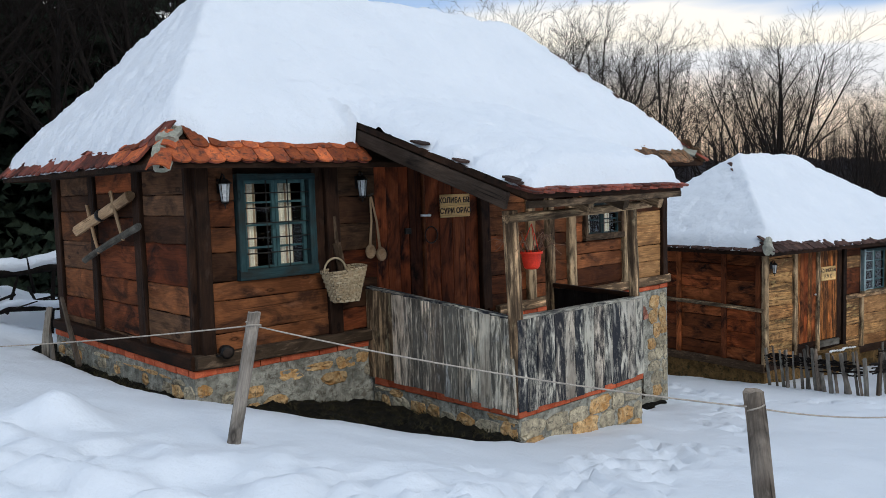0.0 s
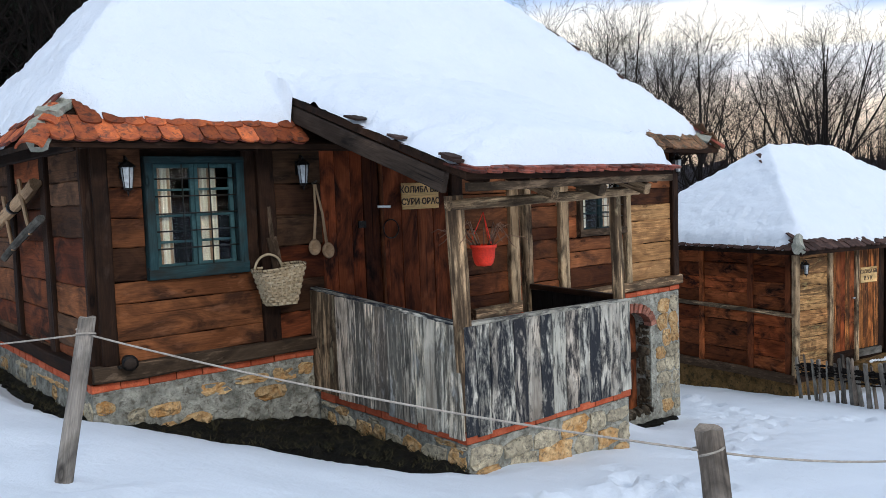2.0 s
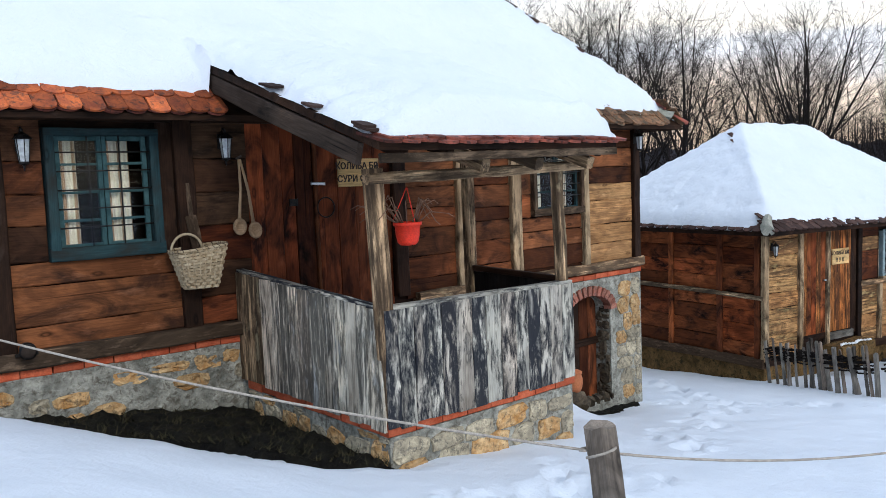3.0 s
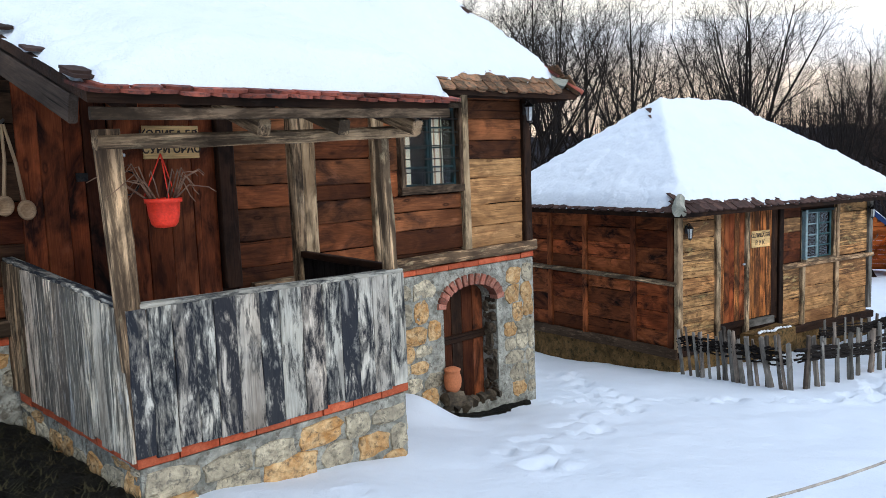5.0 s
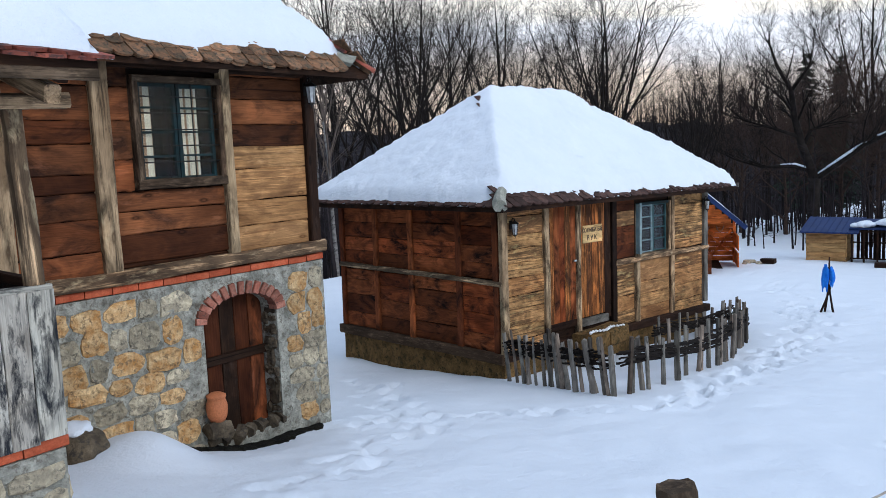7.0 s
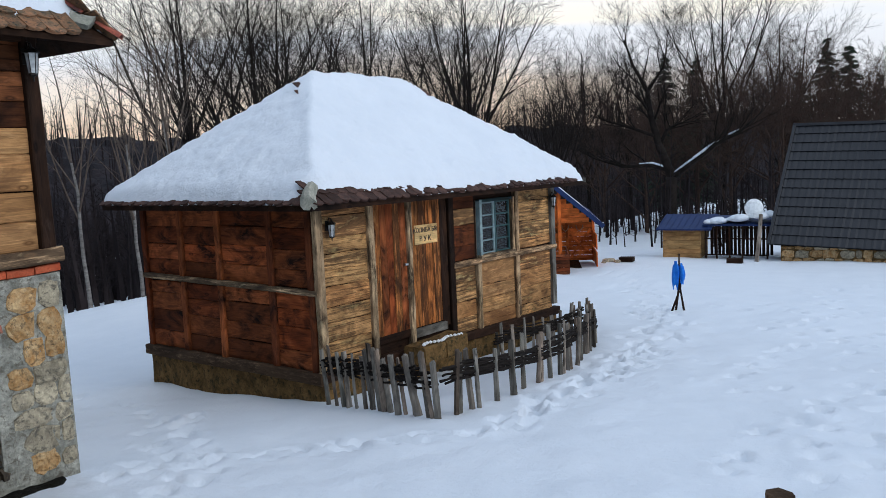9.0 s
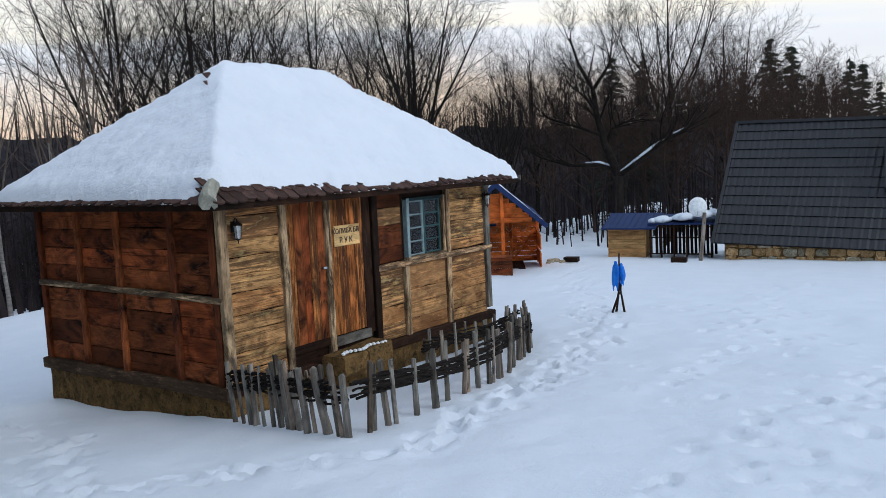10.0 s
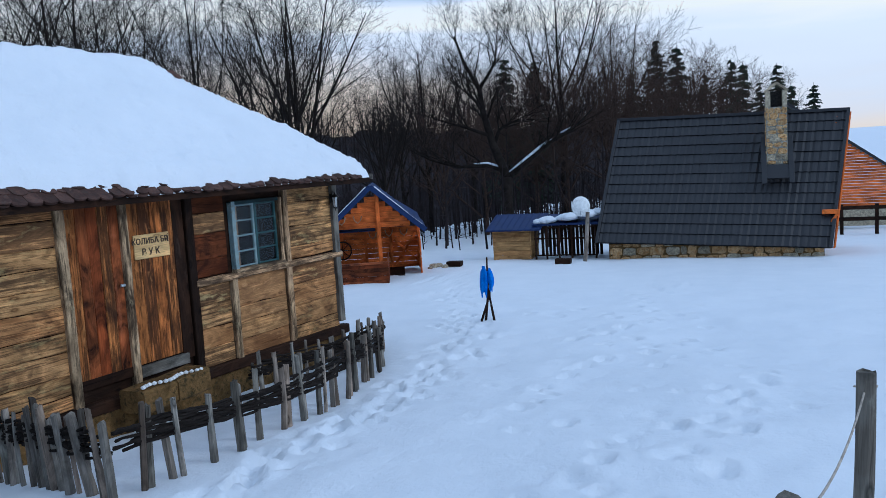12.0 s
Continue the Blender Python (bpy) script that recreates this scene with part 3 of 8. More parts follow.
def lay_tiles(parent, me, origin, across, up, count, step, rows, row_step=0.19, jitter=1.0, skip=0.0, start=0.0):
    """Rows of tiles from origin along across, climbing along up."""
    a, b = Vector(across).normalized(), Vector(up).normalized()
    n = a.cross(b).normalized()
    for r in range(rows):
        for i in range(count):
            if rng.random() < skip:
                continue
            p = Vector(origin) + a * (step * (i + 0.5 * (r % 2)) + rng.uniform(-0.012, 0.012) * jitter) + b * (row_step * r + start + rng.uniform(-0.018, 0.018) * jitter)
            m = Matrix((a, b, n)).transposed().to_4x4()
            m.translation = p + n * (0.012 + 0.006 * rng.random())
            m = m @ pose(0, 0, 0, -3.5 + rng.uniform(-1.5, 1.0) * jitter, rng.uniform(-2, 2) * jitter, rng.uniform(-3, 3) * jitter)
            put("roof_tile", me, m, None, parent)


def hip_deck(name, parent, x0, x1, y0, y1, ze, slope, th, mat, frame_m=None, steep=1.0, steep_b=1.0):
    """A solid hipped roof over a rectangle of eaves; steep: how much steeper the end at x0 is."""
    h = (y1 - y0) / 2
    top = [(x0, y0, ze), (x1, y0, ze), (x1, y1, ze), (x0, y1, ze), (x0 + h / steep, y0 + h, ze + slope * h), (x1 - h / steep_b, y0 + h, ze + slope * h)]
    bm = bmesh.new()
    t = [bm.verts.new(v) for v in top]
    b = [bm.verts.new((v[0], v[1], v[2] - th)) for v in top]
    for f in ((0, 1, 5, 4), (1, 2, 5), (2, 3, 4, 5), (3, 0, 4)):
        bm.faces.new([t[i] for i in f])
        bm.faces.new([b[i] for i in reversed(f)])
    for i in range(4):
        j = (i + 1) % 4
        bm.faces.new((t[i], b[i], b[j], t[j]))
    if frame_m is not None:
        bm.transform(frame_m)
    return part(name, bm, mat, parent)


def snow_sheet(name, label, height, edge, thick, x0, x1, y0, y1, step, m=None, wide=0.2):
    """Snow lying on a roof: height(x, y) is the roof or None, edge(x, y) how far inside the snow's rim."""
    nx, ny = int((x1 - x0) / step) + 1, int((y1 - y0) / step) + 1
    vs, idx, depth, under, fs = [], {}, {}, {}, []
    for j in range(ny):
        for i in range(nx):
            x, y = x0 + i * step, y0 + j * step
            h = height(x, y)
            if h is None:
                continue
            p = Vector((x, y, 0))
            T = thick(x, y)
            k = 1.0 - 0.7 * smooth_step(0.16, 0.22, T)
            d = edge(x, y) + k * (0.05 * noise.noise(p * 3.1) + 0.035 * noise.noise(p * 8.3))
            T = T * (1 + 0.22 * noise.noise(p * 1.1)) + 0.016 * k * noise.noise(Vector((x * 2.0, y * 2.0, h * 10.0))) - 0.09 * k * max(0, noise.noise(Vector((x * 4.0 + 5, y * 4.0, h * 12.0))) - 0.25) + 0.016 * noise.noise(Vector((x * 1.1, y * 1.1, h * 8.0))) + 0.014 * noise.noise(p * 3.3) + 0.028 * noise.noise(p * 6.0) + (0.006 + 0.012 * k) * noise.noise(p * 11.0)
            w = wide if k == 1.0 else 0.14
            t = T * math.sqrt(1 - (1 - min(d / w, 1)) ** 2) if d > 0 else -0.014 * min(1, -d / 0.06)
            idx[i, j], depth[i, j], under[i, j] = len(vs), t, h
            vs.append((x, y, h + t))
    for j in range(ny - 1):
        for i in range(nx - 1):
            ks = ((i, j), (i + 1, j), (i + 1, j + 1), (i, j + 1))
            if all(k in idx for k in ks) and max(depth[k] for k in ks) > -0.008 and (min(depth[k] for k in ks) > 0 or y0 + j * step > 7.04 or max(under[k] for k in ks) - min(under[k] for k in ks) < 0.13):
                fs.append(tuple(idx[k] for k in ks))
    me = mesh_of(vs, fs, True)
    ob = put(name, me, m or Matrix.Identity(4), ROOF_SNOW)
    return tagged(ob, label, "snow", kind="stuff")


# ---- the old house ----
HX0, HX1, HY0, HY1 = 3.50, 11.82, 7.36, 11.25
EX0, EX1, EY0, EY1, EZ, SL = 3.05, 12.38, 6.90, 11.75, 1.82, 0.94
LEFT_STEEP, RIGHT_STEEP = 1.25, 1.22
PX0, PX1, PY0, PZ, PS = 5.33, 7.86, 4.64, 1.46, 0.33
BRICK_Z = -0.18
house = base("house", 7.6, 9.3, -1.0, label="old brown timber house on a rubble plinth, roof under snow", category="house")
WIN1, WIN2, CELLAR = (4.00, 4.915, 0.66, 1.71), (9.64, 10.60, 0.69, 1.71), (10.22, 11.15, -1.95, -0.45)


def plank_rows(parent, x0, x1, zs, y, mat, th=0.03, along="x", gap=0.011):
    for a, b in zip(zs, zs[1:]):
        dy = rng.uniform(-0.006, 0.006)
        if along == "x":
            p0, p1 = (x0, y + dy, (a + b) / 2), (x1, y + dy, (a + b) / 2)
        else:
            p0, p1 = (y + dy, x0, (a + b) / 2), (y + dy, x1, (a + b) / 2)
        m = mat if not isinstance(mat, (list, tuple)) else rng.choice(mat)
        bar("plank", parent, p0, p1, b - a - gap, th, m, seg=5, c=0.010, rough=0.006)


def build_house_walls():
    # solid core with real openings
    bm = bmesh.new()
    for a, b, c, d in wall_cells(HX0 + 0.06, HX1 - 0.05, BRICK_Z, 1.95, [WIN1, WIN2]):
        box_bm(bm, a, b, HY0 + 0.02, HY0 + 0.16, c, d)
    front = part("wall", bm, WOOD_DARK, house, "front wall of wide horizontal boards between posts")
    left = box("wall", house, HX0 + 0.06, HX0 + 0.2, HY0 + 0.165, HY1, BRICK_Z, 1.95, WOOD_DARK, "side wall of brown horizontal boards")
    back = box("wall", house, HX0 + 0.205, HX1 - 0.2, HY1 - 0.14, HY1, BRICK_Z, 1.95, WOOD_DARK)
    right = box("wall", house, HX1 - 0.19, HX1 - 0.05, HY0 + 0.165, HY1, BRICK_Z, 1.95, WOOD_DARK)
    box("floor", house, HX0 + 0.205, HX1 - 0.195, HY0 + 0.165, HY1 - 0.145, BRICK_Z, BRICK_Z + 0.05, DARK_IN)
    y = HY0 - 0.012
    # boards of the front, bay by bay
    low = [-0.045, 0.14, 0.46, 0.645]
    plank_rows(front, 3.685, 5.06, low, y, WOOD_RED)
    bar("plank", front, (4.99, y, 0.66), (4.99, y, 1.80), 0.13, 0.03, WOOD_DARK, up=(1, 0, 0), seg=3)
    plank_rows(front, 3.685, 3.985, [0.65, 0.94, 1.19, 1.45, 1.80], y, (WOOD_UMBER, WOOD_RED))
    plank_rows(front, 5.22, 5.76, [-0.045, 0.20, 0.52, 0.85, 1.15, 1.45, 1.80], y, (WOOD_UMBER, WOOD_DOOR))
    plank_rows(front, 7.61, 8.35, [-0.12, 0.095, 0.34, 0.656, 0.875, 1.116, 1.285, 1.55, 1.95], y, WOOD_RED)
    plank_rows(front, 8.49, 9.25, [-0.12, 0.15, 0.435, 0.674, 0.833, 1.097, 1.30, 1.60, 1.90], y, WOOD_RED)
    plank_rows(front, 9.40, 10.60, [-0.04, 0.006, 0.27, 0.48, 0.66], y, WOOD_RED)
    plank_rows(front, 9.40, 9.62, [0.66, 0.95, 1.30, 1.60, 1.85], y, WOOD_RED)
    rows = [-0.036, 0.227, 0.489, 0.815, 1.042, 1.269, 1.527, 1.752, 1.95]
    plank_rows(front, 10.71, 11.71, rows[:5], y, WOOD_TAN)
    plank_rows(front, 10.71, 11.71, rows[4:], y, WOOD_RED)
    # posts
    for x, w, m in ((3.63, 0.13, WOOD_DARK), (5.14, 0.16, WOOD_DARK), (7.52, 0.17, WOOD_DARK), (8.42, 0.15, WOOD_PALE), (9.325, 0.16, WOOD_PALE), (10.655, 0.11, WOOD_PALE), (11.77, 0.13, WOOD_DARK)):
        bar("post", front, (x, y - 0.03, -0.06), (x, y - 0.03, 1.95), w, 0.10, m, up=(1, 0, 0), seg=5, c=0.012, rough=0.006)
    # sill beams
    bar("sill_beam", front, (3.47, y - 0.04, -0.105), (5.62, y - 0.04, -0.115), 0.125, 0.16, WOOD_OLD, seg=6, c=0.018, rough=0.008)
    bar("sill_beam", front, (7.72, y - 0.03, -0.11), (11.88, y - 0.03, -0.085), 0.12, 0.15, WOOD_PALE, seg=12, c=0.018, rough=0.008)
    bar("top_beam", front, (3.5, y - 0.01, 1.83), (11.85, y - 0.01, 1.83), 0.11, 0.12, WOOD_DARK, seg=6, c=0.012)
    # side wall
    x = HX0 + 0.045
    zs = [-0.045, 0.035, 0.328, 0.648, 0.991, 1.341, 1.56, 1.80]
    for a, b in ((7.42, 8.43), (8.67, 9.74), (9.95, 10.98)):
        plank_rows(left, a, b, [zs[0], *(z + rng.uniform(-0.05, 0.05) for z in zs[1:-1]), zs[-1]], x, (WOOD_UMBER, WOOD_DOOR, WOOD_UMBER, WOOD_RED), along="y")
    for yy, w in ((7.385, 0.08), (8.55, 0.22), (9.845, 0.19), (11.1, 0.24)):
        bar("post", left, (x - 0.01, yy, -0.06), (x - 0.01, yy, 1.88), w * 0.85, 0.08, WOOD_DARK, up=(0, 1, 0), seg=5, c=0.012, rough=0.006)
    bar("sill_beam", left, (x - 0.03, 7.30, -0.105), (x - 0.03, 11.3, -0.105), 0.125, 0.16, WOOD_DARK, seg=6, c=0.018, rough=0.008)
    bar("top_beam", left, (x, 7.45, 1.83), (x, 11.25, 1.83), 0.11, 0.12, WOOD_DARK, seg=6, c=0.012)
    # vertical boards and door leaf by the porch
    xs = [5.76, 5.93, 6.12, 6.27, 6.47]
    for a, b in zip(xs, xs[1:]):
        bar("plank", front, ((a + b) / 2, y, -0.5), ((a + b) / 2, y, 2.25), b - a - 0.006, 0.03, WOOD_DOOR, up=(1, 0, 0), seg=4, rough=0.004)
    door = bar("door", house, (6.50, y - 0.012, -0.42), (6.50, y - 0.012, 2.2), 0.035, 0.05, WOOD_RED, up=(1, 0, 0), seg=3, label="brown plank door, closed, with an iron ring")
    xs = [6.525, 6.76, 6.98, 7.20, 7.43]
    for a, b in zip(xs, xs[1:]):
        bar("plank", door, ((a + b) / 2, y, -0.42), ((a + b) / 2, y, 2.2), b - a - 0.005, 0.032, WOOD_DOOR, up=(1, 0, 0), seg=4, rough=0.003)
    ring = [(6.60 + 0.10 * math.cos(a), y - 0.035, 0.95 + 0.10 * math.sin(a)) for a in np.linspace(0, 2 * math.pi, 20)]
    rod("ring_handle", door, ring, 0.007, IRON, 6, "black iron ring")
    bar("bolt", door, (6.44, y - 0.035, 1.19), (6.60, y - 0.035, 1.185), 0.028, 0.02, ZINC, label="pale metal bolt")
    box("lock_plate", door, 6.19, 6.28, y - 0.04, y - 0.017, 0.98, 1.05, IRON, "small black lock plate")
    return front, left


front_wall, left_wall = build_house_walls()


def build_window(parent_house, x0, x1, z0, z1, y, frame_mat, sash_mat, depth=0.12, f=0.075, label="", curtain=(0.13, 0.24)):
    """A wooden window: frame, two sashes with bars, panes, iron grille and linen curtains."""
    win = bar("window", parent_house, (x0 - 0.01, y, z0 + f / 2), (x1 + 0.01, y, z0 + f / 2), f + 0.03, depth, frame_mat, seg=3, c=0.008, label=label)
    bar("frame", win, (x0 + f / 2, y, z0 + f), (x0 + f / 2, y, z1), f, depth, frame_mat, up=(1, 0, 0), seg=3)
    bar("frame", win, (x1 - f / 2, y, z0 + f), (x1 - f / 2, y, z1), f, depth, frame_mat, up=(1, 0, 0), seg=3)
    bar("frame", win, (x0, y - 0.002, z1 - 0.03), (x1, y - 0.002, z1 - 0.03), 0.06, depth, frame_mat, seg=3)
    ix0, ix1, iz0, iz1 = x0 + f, x1 - f, z0 + f, z1 - 0.06
    xm = (ix0 + ix1) / 2
    s = 0.036
    ys = y + 0.025
    for a, b in ((ix0 + 0.012, xm - 0.004), (xm + 0.004, ix1 - 0.012)):
        bar("stile", win, (a + s / 2, ys, iz0), (a + s / 2, ys, iz1), s, 0.04, sash_mat, up=(1, 0, 0), seg=1, c=0.004)
        bar("stile", win, (b - s / 2, ys, iz0), (b - s / 2, ys, iz1), s, 0.04, sash_mat, up=(1, 0, 0), seg=1, c=0.004)
        for z in (iz0 + s / 2, iz1 - s / 2):
            bar("rail", win, (a + s, ys, z), (b - s, ys, z), s, 0.036, sash_mat, seg=1, c=0.004)
        nb = 4
        for k in range(1, nb):
            z = iz0 + (iz1 - iz0) * k / nb
            bar("glazing_bar", win, (a + s, ys, z), (b - s, ys, z), 0.018, 0.026, sash_mat, seg=1, c=0.003)
        for k in range(nb):
            z = iz0 + (iz1 - iz0) * (k + 0.5) / nb
            pane = box("pane", win, a + s + 0.001, b - s - 0.001, ys - 0.002, ys + 0.002, z - (iz1 - iz0) / nb / 2 + 0.010, z + (iz1 - iz0) / nb / 2 - 0.010, GLASS)
            pane.visible_shadow = False
    # grille
    for k in range(1, 6):
        z = iz0 + (iz1 - iz0) * k / 6 + 0.02
        rod("grille_bar", win, [(ix0 - 0.01, y - 0.035, z), (ix1 + 0.01, y - 0.035, z)], 0.007, IRON, 6)
    for k in (2, 4):
        xx = ix0 + (ix1 - ix0) * k / 6
        rod("grille_bar", win, [(xx, y - 0.035, iz0 - 0.01), (xx, y - 0.035, iz1 + 0.01)], 0.007, IRON, 6)
    # curtains, gathered in folds
    for a, b in ((ix0 + 0.02, ix0 + 0.02 + curtain[0]), (xm + 0.03, xm + 0.03 + curtain[1] * 0.8)):
        n = 26
        vs = []
        for zz in (iz0, iz1):
            for i in range(n):
                vs.append((a + (b - a) * i / (n - 1), y + 0.068 + 0.012 * math.sin(i * 1.35), zz))
        for zz in (iz1, iz0):
            for i in range(n):
                vs.append((a + (b - a) * i / (n - 1), y + 0.071 + 0.012 * math.sin(i * 1.35), zz))
        fs = [(k * n + i, k * n + i + 1, (k + 1) * n + i + 1, (k + 1) * n + i) for k in (0, 2) for i in range(n - 1)]
        put("curtain", mesh_of(vs, fs, True), Matrix.Identity(4), CURTAIN, win, "pale linen curtain")
    return win


build_window(house, *WIN1[:2], *WIN1[2:], HY0 - 0.03, TEAL, SASH, curtain=(0.17, 0.26), label="teal-painted casement window with an iron grille and pale curtains")
build_window(house, *WIN2[:2], *WIN2[2:], HY0 - 0.03, WOOD_OLD, TEAL, f=0.055, curtain=(0.17, 0.30), label="small casement window in a bare grey wooden frame with iron bars")


def stones_on(parent, x0, x1, zlow, zhigh, place, size=0.19, ochre=0.28, holes=(), seedv=1, depth=0.05, bare=0.0, mats=None):
    """Uneven rubble over a face: place(u, z, out) gives the spot; zlow and zhigh are functions of u."""
    r = random.Random(seedv)
    z = min(zlow(u) for u in np.linspace(x0, x1, 9))
    zt = max(zhigh(u) for u in np.linspace(x0, x1, 9))
    while z < zt:
        h = size * r.uniform(0.55, 1.15)
        u = x0 + r.uniform(-0.1, 0.0)
        while u < x1:
            w = size * r.uniform(0.75, 1.75)
            a, b = max(u, x0 + 0.005), min(u + w, x1 - 0.005)
            um = (a + b) / 2
            lo, hi = max(z, zlow(um)), min(z + h, zhigh(um))
            u += w
            if r.random() < bare or b - a < 0.06 or hi - lo < 0.05 or any(p[0] - 0.02 < um < p[1] + 0.02 and p[2] < (lo + hi) / 2 < p[3] for p in holes):
                continue
            o1, o2 = r.uniform(-0.03, 0.03), r.uniform(-0.03, 0.03)
            lo, hi = max(zlow(um), lo + o1), min(zhigh(um), hi + o2)
            n = r.randint(9, 13)
            ring = []
            for k in range(n):
                t = 2 * math.pi * (k + r.uniform(-0.25, 0.25)) / n
                e = 1.0 / max(abs(math.cos(t)) ** 1.0, abs(math.sin(t))) ** 0.75
                rr = r.uniform(0.84, 1.08) * e * 0.5
                ring.append((min(1, max(0, 0.5 + math.cos(t) * rr)), min(1, max(0, 0.5 + math.sin(t) * rr))))
            out = depth * r.uniform(0.15, 0.6)
            vs = []
            for sc, o in ((1.03, -0.03), (0.95, out * 0.6), (0.66, out)):
                for p, q in ring:
                    uu, zz = um + (p - 0.5) * sc * (b - a), (lo + hi) / 2 + (q - 0.5) * sc * (hi - lo)
                    vs.append(place(uu, zz, o + r.uniform(-0.013, 0.013)))
            vs.append(place(um + r.uniform(-0.02, 0.02), (lo + hi) / 2, out * 1.06))
            fs = []
            for k in range(n):
                k2 = (k + 1) % n
                fs += [(k, k2, n + k2, n + k), (n + k, n + k2, 2 * n + k2, 2 * n + k), (2 * n + k, 2 * n + k2, 3 * n)]
            c = place(um, (lo + hi) / 2, 0)
            me = mesh_of([Vector(v) - Vector(c) for v in vs], fs)
            put("stone", me, Matrix.Translation(c), mats or (STONE_OCHRE if r.random() < ochre else STONE), parent)
        z += h


def bricks_on(parent, u0, u1, z0, z1, place_bar, ln=0.25):
    n = max(1, round((u1 - u0) / ln))
    for i in range(n):
        a, b = u0 + (u1 - u0) * i / n, u0 + (u1 - u0) * (i + 1) / n
        place_bar(parent, a + 0.005, b - 0.005, z0, z1)


def brick_front(y):
    return lambda p, a, b, z0, z1: bar("brick", p, (a, y + rng.uniform(-0.006, 0.006), (z0 + z1) / 2), (b, y, (z0 + z1) / 2 + rng.uniform(-0.005, 0.005)), z1 - z0 - 0.008, 0.12, BRICK, seg=1, c=0.008, rough=0.002)


def brick_side(x):
    return lambda p, a, b, z0, z1: bar("brick", p, (x + rng.uniform(-0.006, 0.006), a, (z0 + z1) / 2), (x, b, (z0 + z1) / 2 + rng.uniform(-0.005, 0.005)), z1 - z0 - 0.008, 0.12, BRICK, seg=1, c=0.008, rough=0.002)


def build_plinth():
    y = HY0 - 0.045
    bm = bmesh.new()
    for a, b, c, d in wall_cells(HX0 - 0.03, HX1 + 0.04, -3.0, BRICK_Z - 0.07, [CELLAR]):
        box_bm(bm, a, b, y, y + 0.4, c, d)
    pl = part("plinth", bm, MORTAR, house, "rubble stone plinth in grey mortar with a brick course")
    side = box("plinth", house, HX0 - 0.03, HX0 + 0.3, y + 0.405, HY1 + 0.05, -1.2, BRICK_Z - 0.07, MORTAR, "rubble stone plinth in grey mortar")
    end = box("plinth", house, HX1 - 0.3, HX1 + 0.04, y + 0.405, HY1 + 0.05, -3.2, BRICK_Z - 0.07, MORTAR)
    box("plinth", house, HX0 + 0.305, HX1 - 0.305, HY1 - 0.3, HY1 + 0.05, -3.2, BRICK_Z - 0.07, MORTAR)
    stones_on(pl, HX0 - 0.02, 5.62, lambda u: -0.75, lambda u: BRICK_Z - 0.12, lambda u, z, o: (u, y - o, z), 0.22, 0.8, seedv=3, depth=0.03, bare=0.58)
    stones_on(pl, 7.7, HX1 + 0.03, lambda u: -2.05, lambda u: BRICK_Z - 0.12, lambda u, z, o: (u, y - o, z), 0.23, 0.45, [(CELLAR[0] - 0.12, CELLAR[1] + 0.10, CELLAR[2], CELLAR[3] + 0.18)], 5, 0.045, 0.0)
    stones_on(side, y, HY1, lambda u: -0.65, lambda u: BRICK_Z - 0.12, lambda u, z, o: (HX0 - 0.03 - o, u, z), 0.2, 0.6, seedv=8, depth=0.03, bare=0.55)
    bricks_on(pl, HX0 - 0.04, 5.62, BRICK_Z - 0.075, BRICK_Z, brick_front(y + 0.05))
    bricks_on(pl, 7.75, HX1 + 0.05, BRICK_Z - 0.065, BRICK_Z + 0.01, brick_front(y + 0.05))
    bricks_on(side, y + 0.12, HY1 + 0.05, BRICK_Z - 0.075, BRICK_Z, brick_side(HX0 + 0.02))
    # damp stones that line the reveals
    stones_on(pl, y + 0.01, y + 0.25, lambda u: -2.0, lambda u: CELLAR[3] - 0.2, lambda u, z, o: (CELLAR[1] - o, u, z), 0.17, seedv=41, depth=0.05, mats=WET_STONE)
    stones_on(pl, y + 0.01, y + 0.25, lambda u: -2.0, lambda u: CELLAR[3] - 0.2, lambda u, z, o: (CELLAR[0] + o, u, z), 0.17, seedv=42, depth=0.04, mats=WET_STONE)
    # arched cellar opening: ring of bricks, plank door, sill stones
    cx, r = (CELLAR[0] + CELLAR[1]) / 2, (CELLAR[1] - CELLAR[0]) / 2
    zc = CELLAR[3] - 0.24
    n = 15
    for i in range(n):
        a = math.pi * (0.5 + i) / n
        rx, rz = r + 0.03, 0.28
        p0 = Vector((cx + math.cos(a) * (rx - 0.05), y + 0.03, zc + math.sin(a) * (rz - 0.05)))
        p1 = Vector((cx + math.cos(a) * (rx + 0.07), y + 0.03, zc + math.sin(a) * (rz + 0.08)))
        bar("arch_brick", pl, p0, p1, 0.064, 0.13, BRICK_OLD, up=(-math.sin(a), 0, math.cos(a)), seg=1, c=0.006)
    bm = bmesh.new()
    for sgn in (-1, 1):
        # spandrels that close the corners over the arch
        prev = None
        for k in range(9):
            a = math.pi / 2 * k / 8
            px, pz = cx + sgn * math.cos(a) * r, zc + math.sin(a) * 0.24
            cur = [bm.verts.new((px, yy, zz)) for yy in (y + 0.01, y + 0.3) for zz in (pz, CELLAR[3] + 0.001)]
            if prev:
                for q in ((0, 1), (2, 3), (0, 2), (1, 3)):
                    bm.faces.new((prev[q[0]], prev[q[1]], cur[q[1]], cur[q[0]]))
            prev = cur
    part("arch_spandrel", bm, MORTAR, house)
    xs = np.linspace(CELLAR[0], CELLAR[1], 6)
    dr = bar("door", house, (CELLAR[0], y + 0.23, -1.15), (CELLAR[1], y + 0.23, -1.15), 0.09, 0.04, WOOD_DARK, seg=2, label="old brown plank cellar door under a brick arch, closed")
